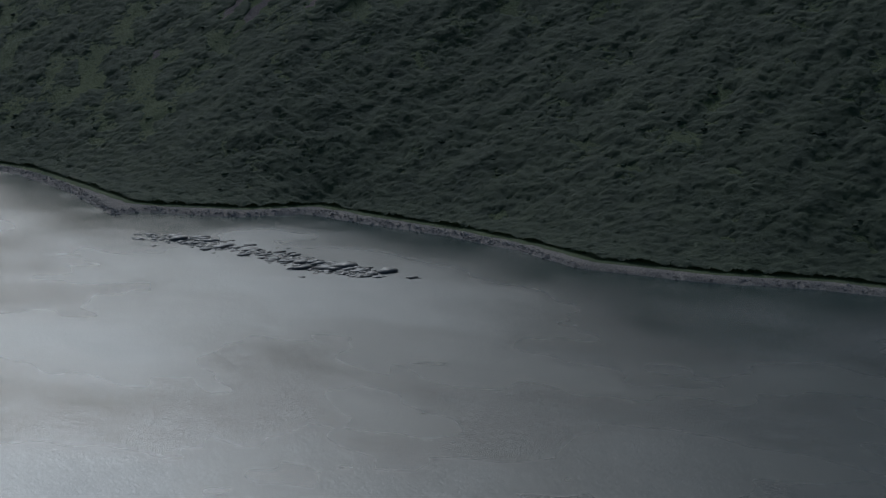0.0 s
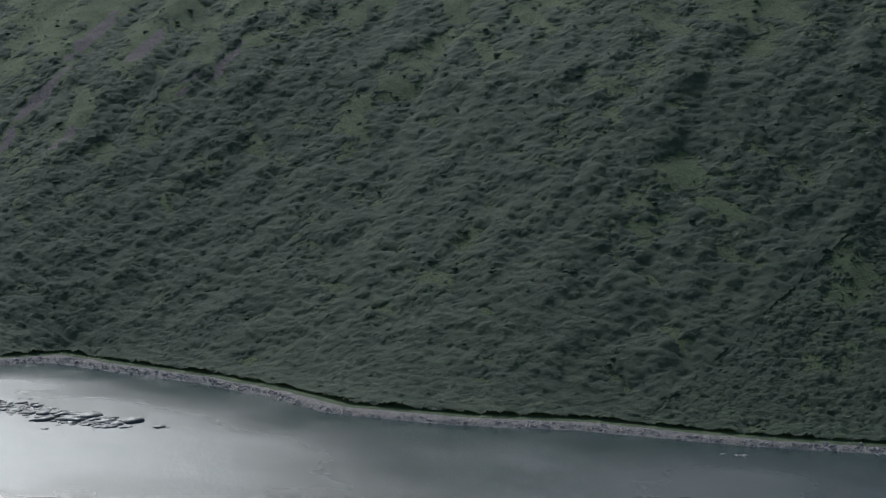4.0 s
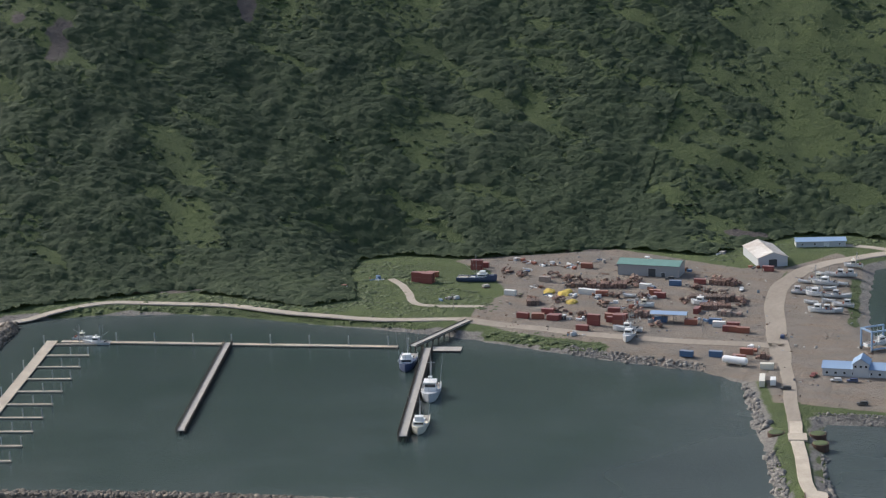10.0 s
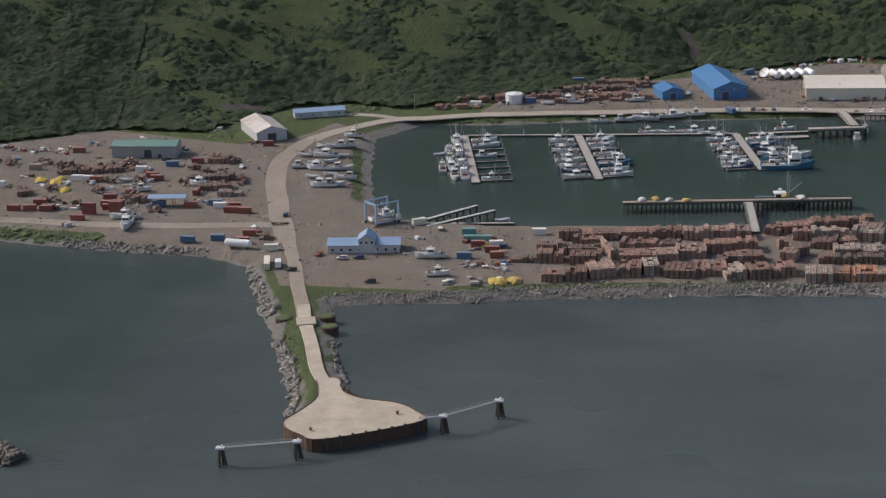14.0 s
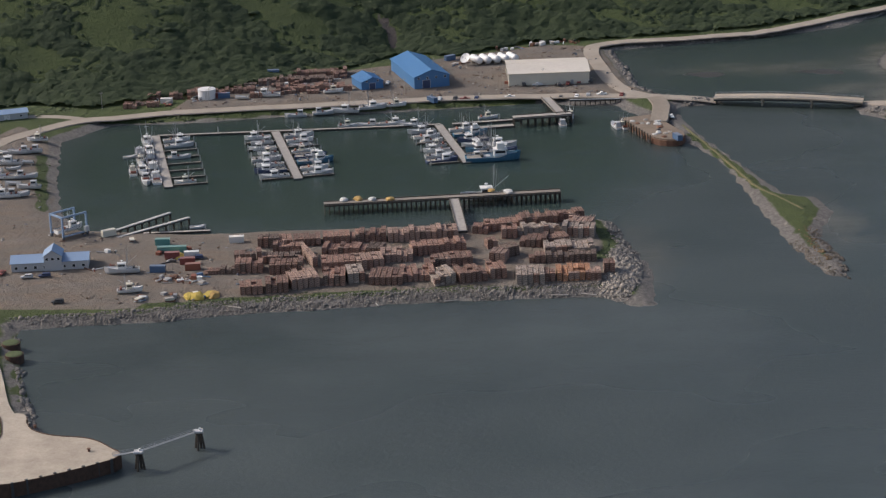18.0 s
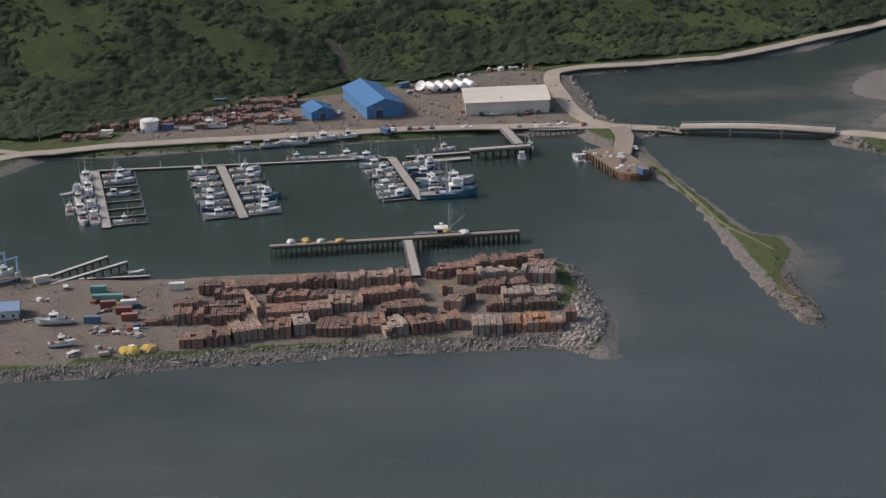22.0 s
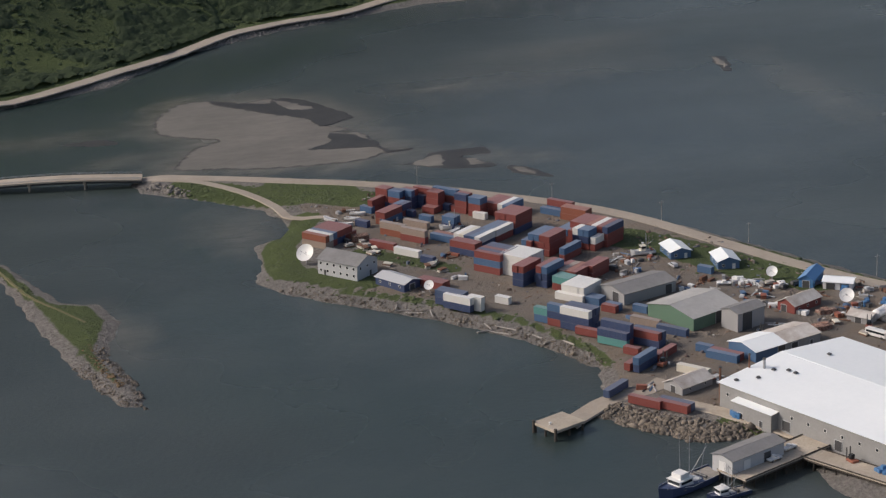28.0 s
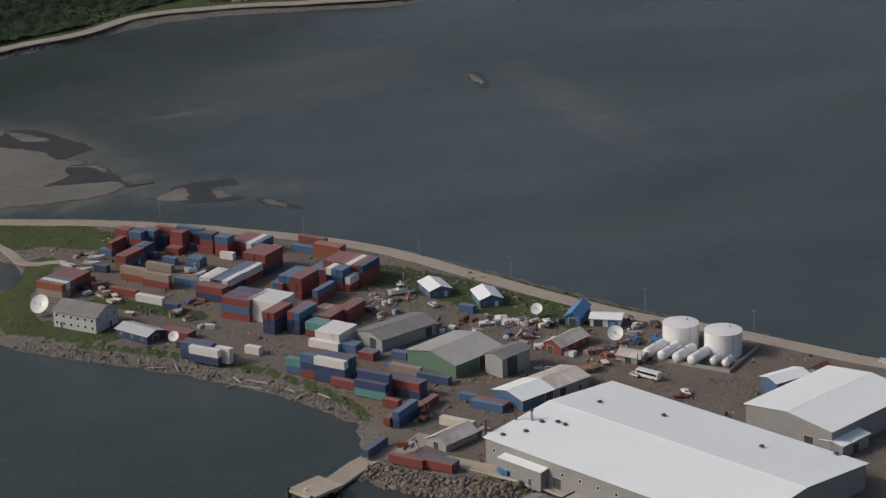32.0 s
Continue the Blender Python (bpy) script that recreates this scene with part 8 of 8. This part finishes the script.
# ---- the quay and the cannery dock ----
quay = empty("concrete_quay", pose(279, 791, 0, 0, 0, -68), "small pale concrete quay head on dark piles", "quay")
bm = bmesh.new()
prism(bm, [(-5.5, -6.5), (5.5, -6.5), (5.5, 6.5), (-5.5, 6.5)], 2.6, 3.6)
bmesh.ops.bevel(bm, geom=bm.edges[:], offset=0.1, segments=1, affect="EDGES")
part("slab", bm, CONCRETE, quay, "pale concrete slab")
for x in (-4.8, 0, 4.8):
    for y in (-6, 0, 6):
        bm = bmesh.new()
        tube(bm, (x, y, -5), (x, y, 2.6), 0.4, 0.4, 9)
        part("post", bm, PILE, quay)
for x, y in ((-5.2, -5.8), (5.2, -5.8)):
    bm = bmesh.new()
    tube(bm, (x, y - 0.6, -3), (x, y - 0.6, 4.2), 0.6, 0.55, 10)
    part("fender_post", bm, PILE, quay)
bm = bmesh.new()
tube(bm, (0, -4, 3.6), (0, -4, 4.4), 0.4, 0.5, 10)
part("bollard", bm, WHITE, quay)
ribbon("quay_road", [(282, 792), (292, 800), (304, 806), (316, 806), (326, 812)], 8, ROADS, "worn gravel way to the quay", category="road")
pile_pier("cannery_dock", (312, 730), (352, 746), 12, 4.0, "wide planked cannery dock carrying a shed", 4.5, mat=CONCRETE)
pile_pier("cannery_dock", (342, 737), (367, 688), 9, 3.9, "planked cannery dock along the hall", 4.0, mat=CONCRETE)
ribbon("cannery_lane", [(322, 792), (334, 776), (345, 757), (352, 740)], 7, CONCRETE, "pale concrete lane in front of the cannery", category="road")
moor(BIG, 300, 735, 205)
moor(KIT[1], 308, 724, 190)


def forklift(x, y, az):
    f = empty("forklift", pose(x, y, ground_at(x, y), 0, 0, az), "orange yard forklift with a tall mast", "forklift", "yard forklifts")
    bm = bmesh.new()
    vs = box(bm, -2.2, -1.2, 0.7, 1.4, 1.2, 1.9)
    bmesh.ops.bevel(bm, geom=bm.edges[:], offset=0.15, segments=1, affect="EDGES")
    part("chassis", bm, ORANGE, f)
    bm = bmesh.new()
    box(bm, -0.6, -0.8, 1.9, 0.8, 0.8, 3.4)
    bmesh.ops.bevel(bm, geom=bm.edges[:], offset=0.12, segments=1, affect="EDGES")
    part("cab", bm, GLASS_DARK, f)
    for s in (-0.7, 0.7):
        bm = bmesh.new()
        box(bm, 1.6, s - 0.15, 0.2, 1.9, s + 0.15, 5.2)
        part("mast_rail", bm, DARK, f)
    bm = bmesh.new()
    for s in (-0.6, 0.6):
        box(bm, 1.9, s - 0.12, 0.3, 3.6, s + 0.12, 0.4)
    part("fork", bm, DARK, f)
    for sx in (-1.5, 1.0):
        for s in (-1.15, 1.15):
            bm = bmesh.new()
            tube(bm, (sx, s - 0.2, 0.65), (sx, s + 0.2, 0.65), 0.65, 0.65, 12)
            part("wheel", bm, DARK, f)


forklift(330, 824, 40)
forklift(351, 726, 100)
forklift(412, 829, 60)
forklift(372, 836, 20)
forklift(398, 860, 80)
bus = empty("bus", pose(411, 821, ground_at(411, 821), 0, 0, -64), "white bus with a dark window strip", "bus")
bm = bmesh.new()
box(bm, -4.5, -1.25, 0.5, 4.5, 1.25, 3.0)
bmesh.ops.bevel(bm, geom=bm.edges[:], offset=0.2, segments=2, affect="EDGES")
part("body", bm, WHITE, bus)
for s in (-1, 1):
    bm = bmesh.new()
    box(bm, -4.0, s * 1.25 - 0.03, 1.7, 4.0, s * 1.25 + 0.03, 2.5)
    part("side_window", bm, GLASS_DARK, bus)
    for x in (-2.8, 2.8):
        bm = bmesh.new()
        tube(bm, (x, s * 1.0, 0.5), (x, s * 1.28, 0.5), 0.5, 0.5, 12)
        part("wheel", bm, DARK, bus)
park(4, -196, 876, 100)
container("c", pose(-199, 872, ground_at(-198, 876), 0, 0, 100), 12.2, "on the causeway's shoulder", "containers among stored gear")


# ---- poles along the roads ----
def utility_pole(x, y, h=9.0, az=0):
    p = empty("utility_pole", pose(x, y, ground_at(x, y), 0, 0, az), "weathered wooden utility pole with a crossarm", "pole", "utility poles")
    bm = bmesh.new()
    tube(bm, (0, 0, -0.5), (0, 0, h), 0.13, 0.09, 7)
    part("post", bm, PLANK, p)
    bm = bmesh.new()
    box(bm, -1.1, -0.07, h - 0.9, 1.1, 0.07, h - 0.74)
    part("crossarm", bm, PLANK, p)


for x, y in ((-175, 1160), (-376, 966), (-245, 950), (-120, 1160), (-70, 1164), (-20, 1168), (470, 850), (447, 888), (420, 945), (398, 982), (366, 1025), (320, 1070), (112, 1128), (31, 1170)):
    utility_pole(x, y)
# ---- houses far along the lagoon shore ----
for i, (x, y, w) in enumerate(((476, 1447, RED), (488, 1442, WHITE), (500, 1444, ORANGE), (514, 1436, PALE_GREY), (528, 1430, RED), (540, 1430, CREAM))):
    gable("shore_cabin", x, y, -20 + 9 * i, 9, 6, 2.8, 4.2, w, RUST_ROOF if i % 2 else ROOF_GREY, "small far cabin beside the lagoon road", [("s", 1, 1.0, 2.0, DARK)], [("s", 2, 1.0, 0.9)])
# ---- drift logs and litter on the beaches ----
lg = random.Random(3)
for k in range(26):
    if k < 12:
        t = lg.random()
        x, y = 250 + 62 * t, 944 - 84 * t + lg.uniform(-4, 2)
    elif k < 20:
        t = lg.random()
        x, y = -950 + 330 * t, 772 + 110 * t ** 0.8 + lg.uniform(0, 4)
    else:
        t = lg.random()
        x, y = -90 + 150 * t, 847 + 5 * t
    bm = bmesh.new()
    a = lg.uniform(0, 3.14)
    l = lg.uniform(2, 5)
    tube(bm, (-l * math.cos(a), -l * math.sin(a), 0), (l * math.cos(a), l * math.sin(a), 0.1), 0.3, 0.2, 7)
    ob = part("drift_log", bm, PLANK)
    ob.location = (x, y, max(ground_at(x, y), 0.2) + 0.25)
    tagged(ob, "bleached drift log lying on the stones", "log", "drift logs")
# more stored gear in the work yard and behind the road
fill = random.Random(17)
for k in range(22):
    x, y = fill.uniform(-372, -238), fill.uniform(962, 1062)
    if min(abs(x - g[1]) + abs(y - g[2]) for g in GEAR_A + GEAR_B + GEAR_C) < 4 or (abs(x + 299) < 20 and y > 1050) or float(inside_by(np.array([x]), np.array([y]), APRONS[0])[0]) < 6:
        continue
    q = fill.random()
    if q < 0.45:
        junk(x, y, 500 + k)
    elif q < 0.6:
        container(fill.choice("rrowbt"), pose(x, y, ground_at(x, y), 0, 0, fill.choice((0, 4, 90))), 6.1, "standing among stored gear", "containers among stored gear")
    elif q < 0.8:
        pot_pile(x, y, 700 + k)
    else:
        jumble(x, y, 740 + k)
for k in range(22):
    x = fill.uniform(-160, -50)
    y = 1164 + (x + 160) * 0.35 + fill.uniform(0, 16)
    if fill.random() < 0.6:
        pot_pile(x, y, 800 + k)
    else:
        junk(x, y, 820 + k)
for k in range(22):
    x, y = fill.uniform(345, 440), 0
    y = 905 - (x - 345) * 0.75 + fill.uniform(-8, 22)
    if float(inside_by(np.array([x]), np.array([y]), APRONS[4])[0]) > 5:
        junk(x, y, 900 + k)


# ---- loose things in the container yard ----
for x, y, turn in ((269, 1030, 120), (273, 1021, -30), (278, 1027, -40), (282, 1033, -35), (311, 994, 20), (315, 1001, 60)):
    moor(SKIFF, x, y, turn, ground_at(x, y) + 0.4)
for q, (x, y) in enumerate([(273, 997), (272, 988), (274, 981), (267, 994), (288, 957), (292, 960), (273, 991)]):
    crate(x, y, 40 + q)
for q, (x, y) in enumerate([(354, 933), (360, 934), (364, 930), (353, 926), (358, 921), (387, 896), (391, 893), (394, 890), (398, 887), (346, 800), (343, 806), (300, 966), (296, 940), (340, 872), (334, 862)]):
    junk(x, y, 1000 + q)
for k, x, y, az in ((2, 412, 801, -30), (0, 385, 893, -20), (1, 404, 881, 40), (0, 372, 938, -40), (0, 337, 741, 22), (0, 329, 735, 20), (3, 489, 796, -50)):
    moor(VEH[k], x, y, az, (4.03 if y < 745 and x < 350 else ground_at(x, y)) + 0.05)


# ---- closer clutter in the work yard ----
for q, (x, y) in enumerate([(-414, 1017), (-408, 1018), (-402, 1018), (-415, 1028), (-410, 1030), (-392, 1050), (-386, 1052), (-330, 959), (-328, 969), (-322, 958), (-294, 956), (-288, 956), (-295, 967), (-290, 968), (-276, 1015), (-234, 957), (-231, 957), (-227, 956)]):
    key = "rorrorrorrroorrrooo"[q]
    container(key, pose(x - 3, y, ground_at(x, y), 0, 0, (0, 3, 178, 6)[q % 4]), 6.1, "standing among stored gear", "containers among stored gear")
    if q in (0, 1, 2, 5, 10, 11):
        container("r", pose(x - 3, y, ground_at(x, y) + 2.6, 0, 0, (0, 3, 178, 6)[q % 4]), 6.1, "stacked on another container", "containers among stored gear")
for q, row in enumerate([(-334, 1023, -325, 1024), (-323, 1024, -304, 1028), (-264, 1046, -250, 1044), (-266, 1011, -239, 1014), (-257, 994, -242, 997), (-343, 983, -336, 985), (-285, 973, -279, 973)]):
    pot_stack(*row, 6, (5, 0, 0, 5, 0, 5, 1)[q], 3, 240 + q)
for q, (x, y) in enumerate([(-376, 1075), (-368, 1072), (-360, 1069), (-354, 1071), (-346, 1069), (-341, 1074), (-349, 1020), (-338, 1005), (-327, 1006), (-312, 1007), (-293, 1002), (-286, 1012), (-247, 973), (-309, 965), (-316, 962), (-365, 1055)]):
    junk(x, y, 300 + q)


def open_shelter(x, y, az, L, W, h):
    """A roof on posts, open at the sides."""
    t = empty("open_shelter", pose(x, y, ground_at(x, y), 0, 0, az), "open boat shelter with a faded blue roof on posts", "shelter")
    for s in (-1, 1):
        bm = bmesh.new()
        ribbed_slope(bm, (s * L / 2, s * W / 2, h), (-s * L / 2, s * W / 2, h), (-s * L / 2, 0, h + 0.9), (s * L / 2, 0, h + 0.9), step=2.0)
        part("roof_slope", bm, PALE_BLUE, t)
        for i in range(4):
            bm = bmesh.new()
            px, py = -L / 2 + 0.5 + (L - 1) * i / 3, s * (W / 2 - 0.3)
            box(bm, px - 0.12, py - 0.12, -0.3, px + 0.12, py + 0.12, h + 0.05)
            part("post", bm, DARK, t)


open_shelter(-266, 969, 4, 18, 7, 4.4)
copy_thing(BIG, pose(-384, 1027, ground_at(-384, 1027) + 0.6, 0, 0, 8) @ Matrix.Diagonal((0.78, 0.78, 0.78, 1)))
copy_thing(KIT[3], pose(-277, 934, ground_at(-277, 934) + 0.9, 0, 0, 275) @ Matrix.Diagonal((1.15, 1.15, 1.15, 1)))
for q, (x, y) in enumerate([(-384, 988), (-388, 985), (-446, 994), (-441, 990), (-438, 1018)]):
    junk(x, y, 340 + q)


# ---- small scrap trodden into the yards ----
def scrap(x0, y0, x1, y1, count, seed, outline, label):
    """Loose boards, plates and bits lying on the ground inside a plan outline."""
    r = np.random.default_rng(seed)
    x, y = r.uniform(x0, x1, count), r.uniform(y0, y1, count)
    keep = (inside_by(x, y, outline) > 3) & (waves(x, y, 26, seed, 2) > 0.18) & (inside_by(x, y, HILL) < 0)
    x, y = x[keep], y[keep]
    z = land_height(x, y)
    v = np.array([(a, b, c) for c in (0, 1) for a, b in ((-1, -1), (1, -1), (1, 1), (-1, 1))], float)
    f = np.array([(4, 5, 6), (4, 6, 7), (0, 1, 5), (0, 5, 4), (1, 2, 6), (1, 6, 5), (2, 3, 7), (2, 7, 6), (3, 0, 4), (3, 4, 7)])
    n = len(x)
    scatter("yard_scrap", [(v, f)], np.stack([x, y, z, np.exp(r.normal(-0.75, 0.5, n)), np.exp(r.normal(-1.4, 0.5, n)), np.exp(r.normal(-1.3, 0.6, n)), r.uniform(0, 6.28, n), 0 * x], -1), SCRAP, label, "scrap")


def scrap_material():
    m, nt, b = material("mixed_scrap", 0.8)
    g = nt.nodes.new("ShaderNodeNewGeometry")
    c = ramp(nt, g.outputs["Random Per Island"], [(0.0, (0.06, 0.05, 0.045)), (0.3, (0.20, 0.12, 0.08)), (0.5, (0.30, 0.27, 0.24)), (0.68, (0.16, 0.075, 0.05)), (0.84, (0.10, 0.16, 0.24)), (0.95, (0.55, 0.53, 0.49))])
    grime = tex_noise(nt, 1.5, 4.0, 0.7)
    nt.links.new(mixc(nt, maths(nt, "MULTIPLY", grime, 0.6), c, (0.09, 0.075, 0.062)), b.inputs["Base Color"])
    return m


SCRAP = scrap_material()
scrap(250, 740, 480, 1070, 5200, 61, APRONS[4], "boards, plates and rubbish strewn over the container yard")
scrap(-470, 900, -200, 1115, 1600, 62, APRONS[0], "scrap and loose gear strewn over the work yard")
scrap(-235, 850, -80, 1130, 1500, 63, APRONS[2], "loose gear lying about the pot yard")
scrap(-142, 1148, 100, 1275, 3600, 64, APRONS[3], "scrap and old gear under the hill")
